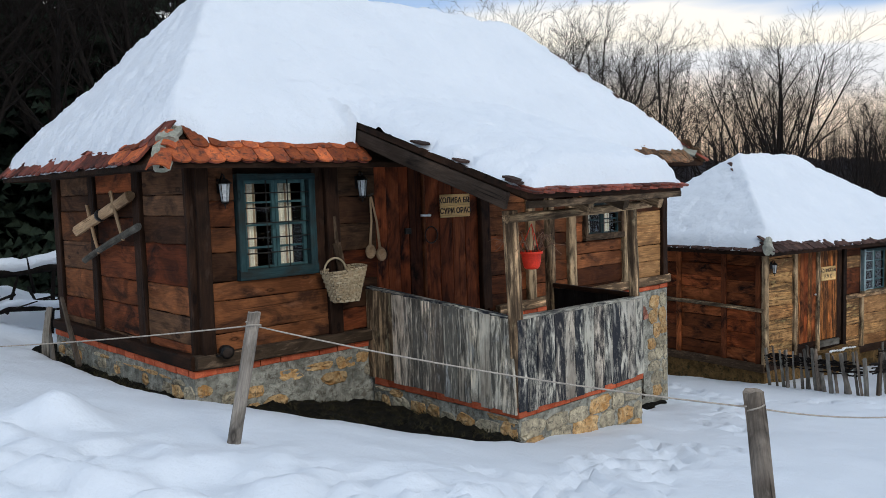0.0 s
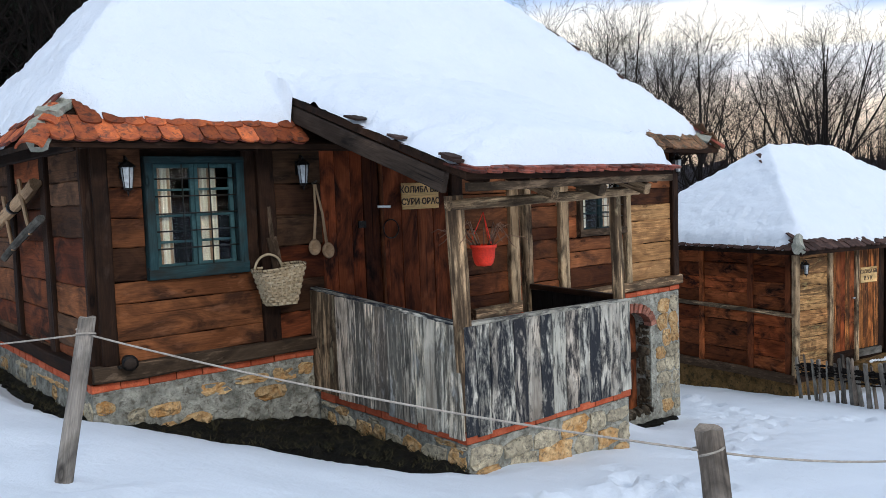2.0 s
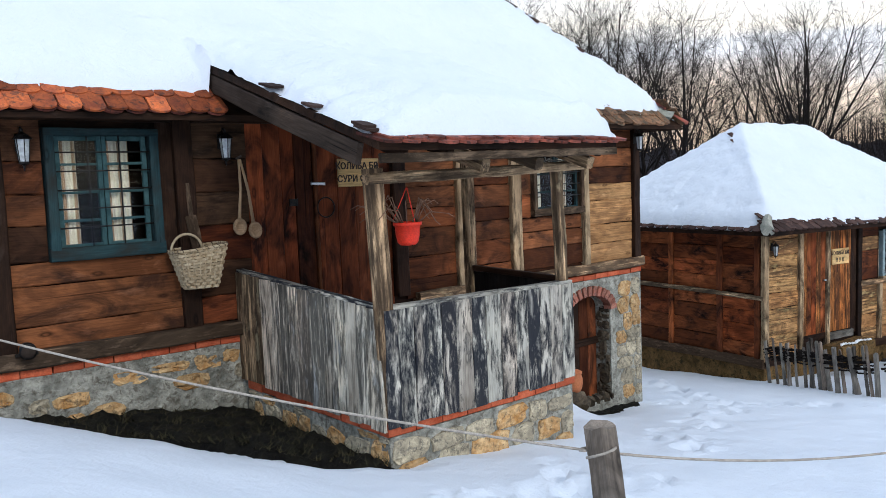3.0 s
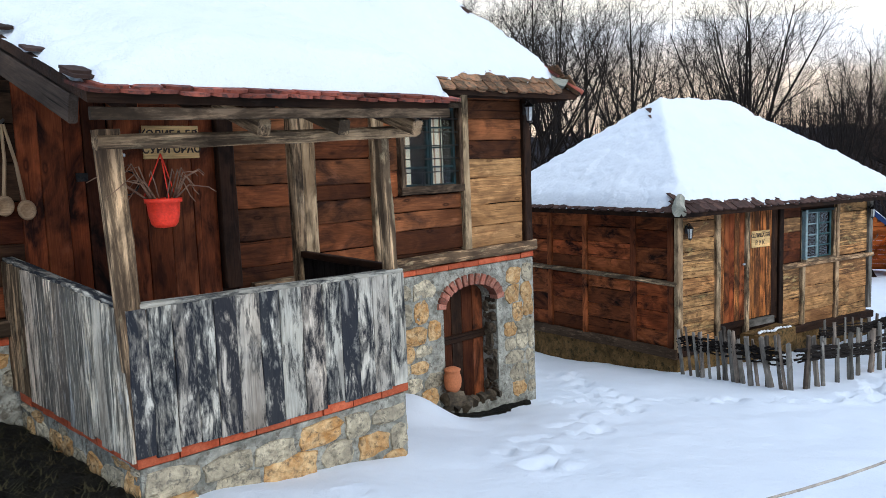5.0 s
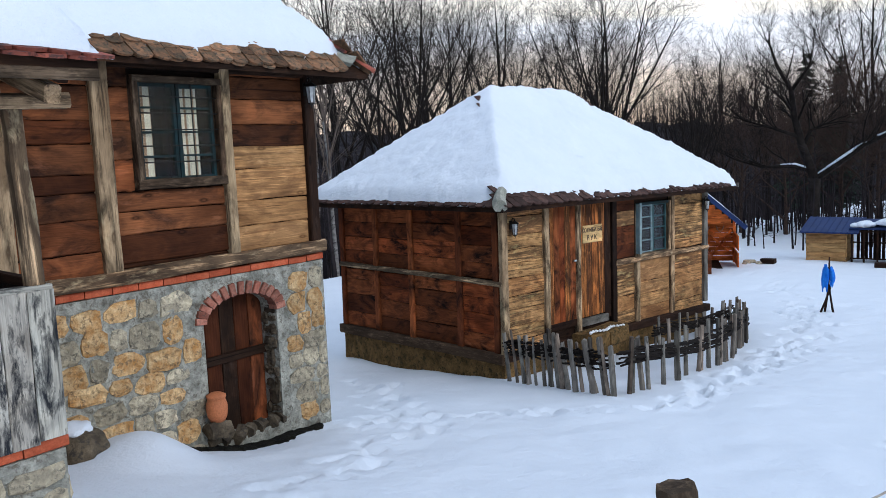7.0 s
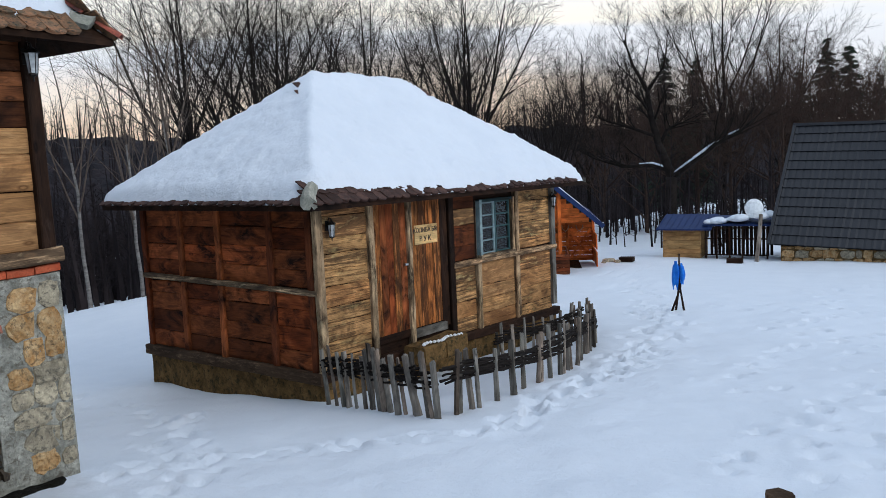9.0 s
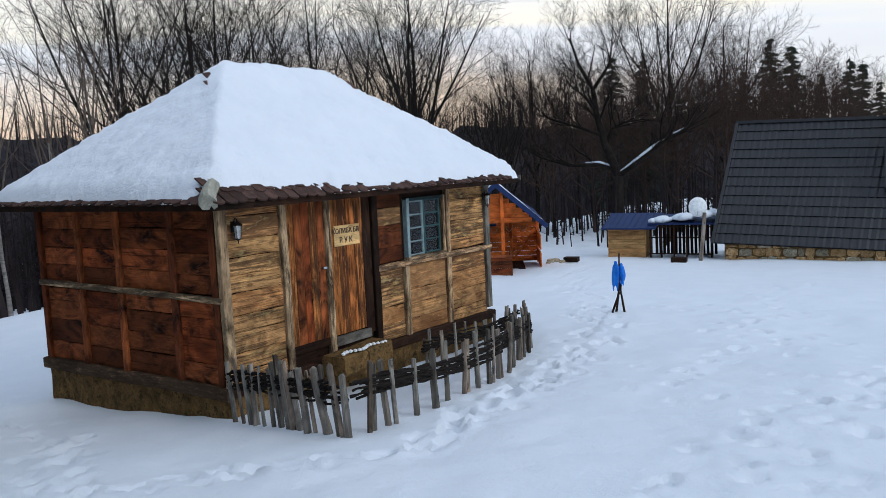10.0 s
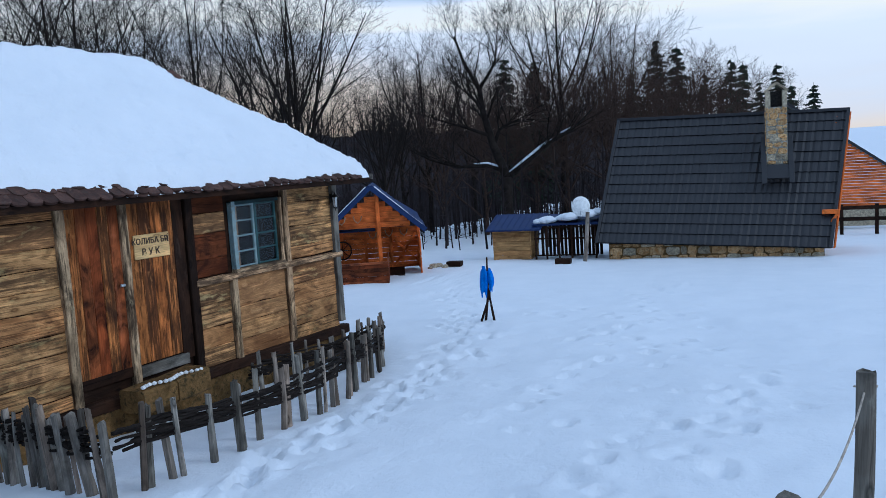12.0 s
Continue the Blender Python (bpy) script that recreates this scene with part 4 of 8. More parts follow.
    for a, b in zip(xs, xs[1:]):
        bar("plank", dr, ((a + b) / 2, y + 0.27, -2.0), ((a + b) / 2, y + 0.27, -0.42), b - a - 0.008, 0.03, WOOD_DOOR if rng.random() < 0.5 else WOOD_DARK, up=(1, 0, 0), seg=4, rough=0.004)
    for i in range(7):
        x = CELLAR[0] - 0.05 + i * 0.16
        log("threshold_stone", house, (x, y + 0.02 + rng.uniform(-0.05, 0.05), -1.93), (x + 0.13, y + 0.06, -1.90), 0.075, 0.065, WET_STONE, 7, 2, 0.12)


build_plinth()


# ---- house roof ----
def main_roof(x, y):
    d = min(y - EY0, EY1 - y, (x - EX0) * LEFT_STEEP, (EX1 - x) * RIGHT_STEEP)
    return None if d < -1e-6 else EZ + SL * d


def porch_roof(x, y):
    return PZ + PS * (y - PY0) if PX0 <= x <= PX1 + 0.07 and y >= PY0 - 0.09 else None


def roof_height(x, y):
    a, b = main_roof(x, y), porch_roof(x, y)
    if a is None or b is None:
        return b if a is None else a
    k = 0.22 * smooth_step(PX0 + 0.05, PX0 + 0.4, x) * smooth_step(PX1 + 0.05, PX1 - 0.3, x)
    h = max(k - abs(a - b), 0) / max(k, 1e-6)
    return max(a, b) + h * h * k * 0.25


def roof_edge(x, y):
    sf = 0.155 if x < 5.6 else 0.10 + 0.08 * smooth_step(9.4, 11.0, x) + 0.08 * noise.noise(Vector((x * 2.6, y * 1.5, 2.0)))
    sl = 0.055 + 0.07 * smooth_step(8.2, 7.3, y) + 0.05 * noise.noise(Vector((x * 2, y * 3.0, 7.0)))
    d = min(y - EY0 - sf, x - EX0 - sl, EX1 - x - 0.05, EY1 - y - 0.05)
    d -= 0.30 * math.exp(-((x - 3.33) ** 2 + (y - 7.22) ** 2) / 0.05)
    if PX0 <= x <= PX1 + 0.07:
        p = min(x - PX0 - 0.015, (PX1 - x - 0.02) * 0.5, y - PY0 - 0.055)
        for s in (0.13, 0.82, 1.34):
            p -= 0.13 * math.exp(-((x - PX0 - 0.03) ** 2 + (y - PY0 - s) ** 2) / 0.006)
        d = max(d, p) if (porch_roof(x, y) or 0) >= (main_roof(x, y) or -9) else max(d, min(p, 0.3))
    return d


def roof_thick(x, y):
    p = smooth_step(7.75, 6.7, y) if PX0 <= x <= PX1 + 0.07 else 0
    return 0.15 + 0.12 * p - 0.17 * p * smooth_step(PX0 + 0.75, PX0, x)


def build_house_roof():
    roof = hip_deck("roof", house, EX0 + 0.02, EX1 - 0.02, EY0 + 0.02, EY1 - 0.02, EZ - 0.012, SL, 0.05, WOOD_DARK, None, LEFT_STEEP, RIGHT_STEEP)
    roof["label"] = "hipped roof of worn clay tiles"
    bm = bmesh.new()
    y1 = 7.50
    for x0, x1 in ((PX0 + 0.01, PX1 - 0.01),):
        a = [bm.verts.new((x, y, PZ + PS * (y - PY0) - o)) for o in (0.015, 0.08) for x in (x0, x1) for y in (PY0 + 0.03, y1)]
        for f in ((0, 2, 3, 1), (4, 5, 7, 6), (0, 1, 5, 4), (2, 6, 7, 3), (0, 4, 6, 2), (1, 3, 7, 5)):
            bm.faces.new([a[i] for i in f])
    porch = part("porch_roof", bm, WOOD_DARK, house, "lean-to porch roof edged with maroon tiles")
    t_black = tile_set(TILE_SOOT)
    t_or, t_dk, t_ms = tile_set(TILE), tile_set(TILE_DARK), tile_set(TILE_MOSS)
    up = Vector((0, 1, SL))
    lay_tiles(roof, t_or, (3.25, EY0 - 0.03, EZ - 0.02), (1, 0, 0), up, 13, 0.172, 1)
    for r in range(1, 3):
        lay_tiles(roof, t_or, (3.36 + 0.16 * r, EY0 - 0.03, EZ - 0.02), (1, 0, 0), up, 12 - r, 0.172, 1, start=0.20 * r)
    lay_tiles(roof, t_dk, (3.24, EY0 - 0.02, EZ - 0.045), (1, 0, 0), up, 13, 0.172, 1, start=0.02)
    lay_tiles(roof, t_ms, (7.98, EY0 - 0.03, EZ - 0.02), (1, 0, 0), up, 24, 0.172, 1, jitter=1.6)
    lay_tiles(roof, t_ms, (7.98, EY0 - 0.03, EZ - 0.02), (1, 0, 0), up, 23, 0.172, 4, 0.17, start=0.17, jitter=1.5)
    lay_tiles(roof, t_ms, (7.98, EY0 - 0.02, EZ - 0.045), (1, 0, 0), up, 24, 0.172, 1, start=0.02)
    upl = Vector((1, 0, SL * LEFT_STEEP))
    lay_tiles(roof, t_dk, (EX0 - 0.03, 11.65, EZ - 0.02), (0, -1, 0), upl, 26, 0.172, 2, 0.19)
    lay_tiles(roof, t_or, (EX0 - 0.03, 7.9, EZ - 0.015), (0, -1, 0), upl, 4, 0.172, 1)
    lay_tiles(roof, t_or, (EX0 - 0.03, 7.95, EZ - 0.015), (0, -1, 0), upl, 3, 0.172, 1, start=0.19)
    lay_tiles(roof, t_ms, (EX1 + 0.03, 6.98, EZ - 0.02), (0, 1, 0), Vector((-1, 0, SL * RIGHT_STEEP)), 25, 0.172, 2, 0.19)
    upp = Vector((0, 1, PS))
    lay_tiles(porch, t_dk, (PX0 + 0.06, PY0 - 0.055, PZ - 0.045), (1, 0, 0), upp, 15, 0.169, 1)
    lay_tiles(porch, t_dk, (PX0 + 0.14, PY0 - 0.03, PZ - 0.020), (1, 0, 0), upp, 15, 0.169, 1)
    for s, turn in ((0.12, 20), (0.15, 12), (0.80, 10), (1.34, 5), (1.37, 22)):
        m = pose(PX0 + 0.05 + rng.uniform(-0.015, 0.015), PY0 + s, PZ + PS * s + rng.uniform(0.005, 0.035), 17, rng.uniform(-4, 4), turn - 10) @ Matrix.Diagonal((0.7, 0.45, 1.0, 1))
        put("roof_tile", t_black, m, None, porch)
    # hip caps, bedded in cement
    def cap(p, d, mat, r=0.088, ln=0.29):
        d = Vector(d).normalized()
        a = d.cross(Vector((0, 0, 1))).normalized()
        n = a.cross(d)
        vs = []
        for o, rr in ((0, 1.0), (ln, 0.86)):
            for th in (0, 0.018):
                for k in range(7):
                    t = math.pi * (k / 6 * 0.84 + 0.08)
                    q = d * o + a * math.cos(t) * (r * rr - th) + n * (math.sin(t) * (r * rr - th) * 0.75)
                    vs.append(Vector(p) + q)
        fs = []
        for k in range(6):
            fs += [(k, k + 1, 14 + k + 1, 14 + k), (7 + k, 21 + k, 21 + k + 1, 7 + k + 1), (k, 7 + k, 8 + k, k + 1), (14 + k, 15 + k, 22 + k, 21 + k)]
        c = Vector(p)
        put("hip_tile", mesh_of([v - c for v in vs], fs), Matrix.Translation(c), mat, roof)
    for s, m in ((-0.10, TILE), (0.17, TILE)):
        cap((EX0 + 0.02 + s * 0.72 / LEFT_STEEP, EY0 + 0.02 + s * 0.72, EZ - 0.025 + s * 0.72 * SL), (1 / LEFT_STEEP, 1, SL), m, 0.11, 0.27)
    for s in (0.02, 0.26):
        log("cement_bed", roof, (EX0 + 0.02 + s * 0.58, EY0 + 0.0 + s * 0.7, EZ - 0.035 + s * 0.7 * SL), (EX0 + 0.19 + s * 0.58, EY0 + 0.22 + s * 0.7, EZ - 0.035 + (s * 0.7 + 0.21) * SL), 0.085, 0.07, CEMENT, 11, 6, 0.28)
    for s, m in ((-0.06, TILE_DARK), (0.26, TILE_DARK), (0.58, TILE_DARK), (0.95, TILE_DARK)):
        cap((EX1 - 0.02 - s * 0.72 / RIGHT_STEEP, EY0 + 0.02 + s * 0.72, EZ + 0.03 + s * 0.72 * SL), (-1 / RIGHT_STEEP, 1, SL), m)
    for i in range(4):
        s = 1.5 + i * 0.34
        cap((EX1 - s * 0.72 / RIGHT_STEEP, EY0 + s * 0.72, EZ + 0.05 + s * 0.72 * SL), (-1 / RIGHT_STEEP, 1, SL), TILE_SOOT, 0.10, 0.24)
    for i in range(3):
        s = 0.15 + i * 0.3
        log("cement_bed", roof, (EX1 - 0.10 - s * 0.57, EY0 + 0.0 + s * 0.7, EZ + s * 0.7 * SL), (EX1 - 0.20 - s * 0.57, EY0 + 0.12 + s * 0.7, EZ + s * 0.7 * SL + 0.12), 0.08, 0.06, CEMENT, 9, 3, 0.2)
    # porch timbers under the roof
    bar("barge_board", porch, (PX0 + 0.03, 7.40, 2.195), (PX0 + 0.03, 4.93, 1.375), 0.15, 0.05, WOOD_SOOT, up=(0, -0.33, 1), seg=5, c=0.008, rough=0.004, label="dark weathered barge board")
    bar("fascia", porch, (PX0 + 0.02, PY0 + 0.04, 1.335), (PX1 - 0.01, PY0 + 0.04, 1.375), 0.06, 0.035, WOOD_OLD, seg=5)
    for i in range(6):
        x = PX0 + 0.25 + i * 0.42
        bar("rafter", porch, (x, PY0 + 0.08, 1.36), (x, 7.35, 1.36 + PS * 2.7), 0.07, 0.06, WOOD_DARK, seg=2)
    return roof, porch


house_roof, porch_roof_ob = build_house_roof()
snow_sheet("roof_snow", "thick white snow lying on the house roof and porch roof", roof_height, roof_edge, roof_thick, EX0, EX1, PY0 + 0.005, EY1, 0.04)


# ---- porch ----
def build_porch():
    y, x0, x1 = 5.06, 5.60, 7.68
    bm = bmesh.new()
    box_bm(bm, x0 + 0.02, x1, y + 0.02, 7.30, -1.9, -0.70)
    pl = part("plinth", bm, MORTAR, house, "porch plinth of rubble stone in grey mortar")
    stones_on(pl, x0 + 0.02, x1 + 0.01, lambda u: -1.35, lambda u: -0.70, lambda u, z, o: (u, y + 0.02 - o, z), 0.27, 0.5, seedv=11, depth=0.045, bare=0.08)
    stones_on(pl, y + 0.02, 7.28, lambda u: -1.15, lambda u: -0.70, lambda u, z, o: (x0 + 0.02 - o, u, z), 0.2, 0.4, seedv=12, depth=0.035, bare=0.3)
    stones_on(pl, y + 0.02, 7.28, lambda u: -1.6, lambda u: -0.70, lambda u, z, o: (x1 + o, u, z), 0.22, 0.3, seedv=13)
    bricks_on(pl, x0, x1 + 0.02, -0.695, -0.595, brick_front(y + 0.065))
    bricks_on(pl, y + 0.13, 7.25, -0.695, -0.595, brick_side(x0 + 0.065))
    bricks_on(pl, y + 0.13, 7.25, -0.695, -0.595, brick_side(x1 - 0.04))
    box("porch_floor", house, x0 + 0.13, x1 - 0.1, y + 0.14, 7.28, -0.66, -0.595, WOOD_DOOR)
    par = bar("parapet", house, (x0 - 0.01, y + 0.035, 0.262), (x1, y + 0.035, 0.232), 0.035, 0.09, WOOD_GREY, seg=4, label="parapet of weathered black and grey vertical boards", up=(0, 0, 1))
    u = x0 - 0.005
    while u < x1 - 0.03:
        w = rng.choice((0.12, 0.135, 0.15, 0.17))
        b = min(u + w, x1 + 0.005)
        bar("board", par, ((u + b) / 2, y - 0.005 + rng.uniform(-0.004, 0.004), -0.635 + rng.uniform(-0.02, 0.02)), ((u + b) / 2, y - 0.005, 0.252 - 0.015 * (u - x0)), b - u - 0.007, 0.025, WOOD_GREY, up=(1, 0, 0), seg=4, c=0.005, rough=0.004)
        u = b
    v = y + 0.02
    side = bar("parapet", house, (x0 + 0.03, y + 0.09, 0.262), (x0 + 0.03, 7.33, 0.41), 0.03, 0.08, WOOD_GREY, seg=4, label="parapet of weathered grey vertical boards")
    while v < 7.30:
        w = rng.choice((0.14, 0.16, 0.18, 0.2))
        b = min(v + w, 7.335)
        f = ((v + b) / 2 - y) / 2.3
        bar("board", side, (x0 - 0.01 + rng.uniform(-0.004, 0.004), (v + b) / 2, -0.635 + 0.03 * f + rng.uniform(-0.02, 0.02)), (x0 - 0.01, (v + b) / 2, 0.252 + 0.15 * f), b - v - 0.007, 0.025, WOOD_BEIGE if f < 0.8 else WOOD_PALE, up=(0, 1, 0), seg=4, c=0.005, rough=0.004)
        v = b
    inner = bar("parapet", house, (x1 - 0.06, y + 0.1, 0.262), (x1 - 0.06, 6.32, 0.30), 0.05, 0.06, WOOD_DARK, seg=3, label="boarded parapet at the porch end, its shade painted into the boards")
    # inner boards, with the porch's shade put into their colour
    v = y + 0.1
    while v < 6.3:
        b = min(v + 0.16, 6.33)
        bar("board", inner, (x1 - 0.05, (v + b) / 2, -0.60), (x1 - 0.05, (v + b) / 2, 0.26), b - v - 0.004, 0.03, PARAPET_SHADE, up=(0, 1, 0), seg=2)
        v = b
    # posts and the plate beam on them
    for p0, p1, w, t, m in (((5.665, y + 0.04, -0.58), (5.585, y + 0.04, 1.28), 0.125, 0.10, WOOD_PALE), ((7.615, y + 0.05, 0.22), (7.575, y + 0.05, 1.24), 0.09, 0.09, WOOD_PALE), ((7.63, 6.30, -0.58), (7.60, 6.30, 1.72), 0.10, 0.10, WOOD_PALE)):
        bar("post", house, p0, p1, w, t, m, up=(1, 0, 0), seg=6, c=0.014, rough=0.007)
    bar("plate_beam", house, (5.52, y + 0.03, 1.20), (PX1 + 0.02, y + 0.03, 1.265), 0.08, 0.10, WOOD_PALE, seg=7, c=0.016, rough=0.006, label="split pale plate beam")
    for x in (6.42, 7.02, 7.66):
        bar("rafter", porch_roof_ob, (x, PY0 + 0.16, 1.275), (x, 7.3, 1.275 + PS * 2.5), 0.10, 0.09, WOOD_PALE, seg=4, c=0.014)


build_porch()


# ---- the small hut ----
HUT_TILT = -0.012
HM = pose(15.83, 7.52, 0, 0, math.degrees(math.atan(-HUT_TILT)), -8.4)
hut = base("hut", 18.8, 9.2, -2.4, -8.4, label="small honey-coloured timber hut with a snowy hipped roof", category="hut")


def H(u, v, z):
    return HM @ Vector((u, v, z))


HL, HD = 6.22, 4.05
HUT_DOOR, HUT_WIN = (1.03, 2.87, -2.12, -0.16), (3.72, 4.80, -1.13, -0.12)


def hbar(name, parent, a, b, w, t, mat, up=(0, 0, 1), **k):
    return bar(name, parent, H(*a), H(*b), w, t, mat, up=HM.to_3x3() @ Vector(up), **k)


def hbox(name, parent, x0, x1, y0, y1, z0, z1, mat, label=""):
    bm = bmesh.new()
    box_bm(bm, x0, x1, y0, y1, z0, z1)
    bm.transform(HM)
    return part(name, bm, mat, parent, label, HM)


def hrows(parent, a, b, zs, mat, side=False, off=0.0):
    for z0, z1 in zip(zs, zs[1:]):
        d = rng.uniform(-0.006, 0.006) + off
        m = rng.choice(mat) if isinstance(mat, tuple) else mat
        if side:
            hbar("plank", parent, (d, a, (z0 + z1) / 2), (d, b, (z0 + z1) / 2), z1 - z0 - 0.012, 0.03, m, seg=4, c=0.010, rough=0.007)
        else:
            hbar("plank", parent, (a, d, (z0 + z1) / 2), (b, d, (z0 + z1) / 2), z1 - z0 - 0.012, 0.03, m, seg=4, c=0.010, rough=0.007)


def jit(zs, j=0.03):
    return [zs[0], *(z + rng.uniform(-j, j) for z in zs[1:-1]), zs[-1]]


def build_hut():
    bm = bmesh.new()
    for a, b, c, d in wall_cells(0.03, HL - 0.03, -2.46, 0.1, [HUT_WIN]):
        box_bm(bm, a, b, 0.02, 0.14, c, d)
    bm.transform(HM)
    front = part("wall", bm, WOOD_DARK, hut, "front wall of honey and grey boards between posts", HM)
    left = hbox("wall", hut, 0.03, 0.15, 0.145, HD, -2.46, 0.1, WOOD_DARK, "side wall of dark umber boards between posts")
    hbox("wall", hut, HL - 0.15, HL - 0.03, 0.145, HD, -2.2, 0.1, WOOD_DARK)
    hbox("wall", hut, 0.155, HL - 0.155, HD - 0.12, HD, -2.2, 0.1, WOOD_DARK)
    hbox("floor", hut, 0.155, HL - 0.155, 0.145, HD - 0.125, -2.2, -2.12, DARK_IN)
    bm = bmesh.new()
    box_bm(bm, -0.04, HL + 0.05, -0.04, HD + 0.05, -3.4, -2.41)
    bmesh.ops.subdivide_edges(bm, edges=list(bm.edges), cuts=26, use_grid_fill=True)
    for v in bm.verts:
        q = Vector(v.co)
        v.co += Vector((1, 1, 0.4)) * (0.05 * noise.noise(q * 2.3) + 0.025 * noise.noise(q * 7.0))
    bm.transform(HM)
    part("plinth", bm, HUT_BASE, hut, "low mossy daubed plinth", HM)
    rows = [-2.12, -1.86, -1.62, -1.38, -1.12, -0.86, -0.62, -0.40, -0.15, 0.08]
    hrows(front, 0.06, 0.98, jit([-2.26, -2.12, *rows[1:]]), WOOD_HUT)
    hrows(front, 2.98, 3.62, jit([-2.33, -2.10, -1.83, -1.50, -1.20]), WOOD_HUT)
    hrows(front, 3.74, 4.82, jit([-2.36, -2.12, -1.85, -1.60, -1.20]), WOOD_TAN)
    hrows(front, 4.94, 6.14, jit([-2.40, -2.16, -1.86, -1.50, -1.20]), WOOD_HUT)
    hrows(front, 2.98, 3.62, jit([-1.10, -0.85, -0.52, -0.25, 0.06]), (WOOD_HUT, WOOD_HUT_DARK))
    hrows(front, 4.98, 6.14, jit([-1.10, -0.90, -0.60, -0.25, 0.06]), WOOD_HUT)
    for u, w, m in ((0.0, 0.13, WOOD_PALE), (1.03, 0.11, WOOD_PALE), (1.88, 0.10, WOOD_PALE), (2.92, 0.13, WOOD_DARK), (4.90, 0.10, WOOD_PALE), (HL - 0.04, 0.13, WOOD_STAKE)):
        hbar("post", front, (u, -0.03, -2.30), (u, -0.03, 0.06), w, 0.09, m, (1, 0, 0), seg=4, c=0.01, rough=0.006)
    for u in (3.68, 4.88):
        hbar("post", front, (u, -0.03, -2.36), (u, -0.03, -1.20), 0.10, 0.09, WOOD_PALE, (1, 0, 0), seg=3, c=0.01, rough=0.006)
    hbar("rail", front, (2.95, -0.035, -1.15), (HL + 0.06, -0.035, -1.17), 0.085, 0.10, WOOD_PALE, seg=5, c=0.012, rough=0.006)
    hbar("sill_beam", front, (-0.05, -0.02, -2.32), (HL + 0.08, -0.02, -2.45), 0.14, 0.16, WOOD_DARK, seg=6, c=0.016, rough=0.008)
    # double door
    door = hbar("door", hut, (1.09, -0.012, -2.05), (1.83, -0.012, -2.05), 0.12, 0.05, WOOD_DARK, seg=2, label="closed double door of rough brown and orange planks")
    for us, m in ((np.linspace(1.09, 1.83, 6), WOOD_HUT_DARK), (np.linspace(1.94, 2.66, 5), WOOD_HUT_DOOR)):
        for a, b in zip(us, us[1:]):
            mm = WOOD_HUT_DOOR if (m is WOOD_HUT_DARK and rng.random() < 0.6) else m
            hbar("plank", door, ((a + b) / 2, -0.012, -2.0), ((a + b) / 2, -0.012, 0.05), b - a - 0.006, 0.03, mm, (1, 0, 0), seg=4, rough=0.004)
    hbar("door_jamb", door, (2.76, 0.0, -2.1), (2.76, 0.0, 0.05), 0.19, 0.05, WOOD_DARK, (1, 0, 0), seg=3)
    hbar("door_sill", door, (1.94, -0.03, -2.09), (2.72, -0.03, -2.09), 0.13, 0.07, WOOD_STAKE, seg=3)
    hbar("latch", door, (1.76, -0.05, -0.98), (1.92, -0.05, -0.98), 0.03, 0.02, ZINC)
    # window, its left casement half open
    a, b, c, d = HUT_WIN
    win = hbar("window", hut, (a, -0.035, c + 0.03), (b, -0.035, c + 0.03), 0.06, 0.10, WOOD_PALE, seg=2, label="hut casement window with pale teal sash and dark panes")
    for u in (a + 0.035, b - 0.035):
        hbar("frame", win, (u, -0.03, c + 0.06), (u, -0.03, d), 0.07, 0.09, PALE_SASH if u < 4 else WOOD_PALE, (1, 0, 0), seg=2)
    hbar("frame", win, (a, -0.028, d - 0.02), (b, -0.028, d - 0.02), 0.05, 0.08, TEAL, seg=2)
    um = (a + b) / 2 - 0.02
    for s0, s1 in ((a + 0.08, um), (um + 0.01, b - 0.08)):
        for u in (s0 + 0.02, s1 - 0.02):
            hbar("stile", win, (u, 0.0, c + 0.06), (u, 0.0, d - 0.04), 0.04, 0.035, PALE_SASH if u < um else SASH, (1, 0, 0), seg=1)
        for z in np.linspace(c + 0.08, d - 0.06, 5):
            hbar("glazing_bar", win, (s0 + 0.04, 0.0, z), (s1 - 0.04, 0.0, z), 0.022, 0.03, PALE_SASH if s1 <= um else SASH, seg=1)
        for z0, z1 in zip(np.linspace(c + 0.08, d - 0.06, 5), np.linspace(c + 0.08, d - 0.06, 5)[1:]):
            pane = hbox("pane", win, s0 + 0.041, s1 - 0.041, -0.002, 0.002, z0 + 0.012, z1 - 0.012, GLASS)
            pane.visible_shadow = False
    n = 18
    vs = [(a + 0.10 + 0.16 * i / (n - 1), 0.09 + 0.014 * math.sin(i * 1.4) + o, z) for z, o in ((c, 0), (d, 0), (d, 0.003), (c, 0.003)) for i in range(n)]
    fs = [(k * n + i, k * n + i + 1, k * n + n + i + 1, k * n + n + i) for k in (0, 2) for i in range(n - 1)]
    put("curtain", mesh_of(vs, fs, True), HM, CURTAIN, win)
    # side wall
    vs4 = (0.10, 0.92, 2.10, 3.05, HD)
    for a0, b0 in zip(vs4, vs4[1:]):
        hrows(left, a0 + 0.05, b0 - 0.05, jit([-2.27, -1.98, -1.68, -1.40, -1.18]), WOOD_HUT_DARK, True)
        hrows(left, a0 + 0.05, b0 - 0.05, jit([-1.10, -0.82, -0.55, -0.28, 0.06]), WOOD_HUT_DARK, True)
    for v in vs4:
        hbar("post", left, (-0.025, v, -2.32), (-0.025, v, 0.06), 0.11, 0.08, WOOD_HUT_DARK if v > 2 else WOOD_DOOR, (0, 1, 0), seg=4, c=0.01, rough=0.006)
    hbar("rail", left, (-0.045, -0.05, -1.15), (-0.045, HD + 0.06, -1.10), 0.075, 0.09, WOOD_PALE, seg=5, c=0.012, rough=0.006)
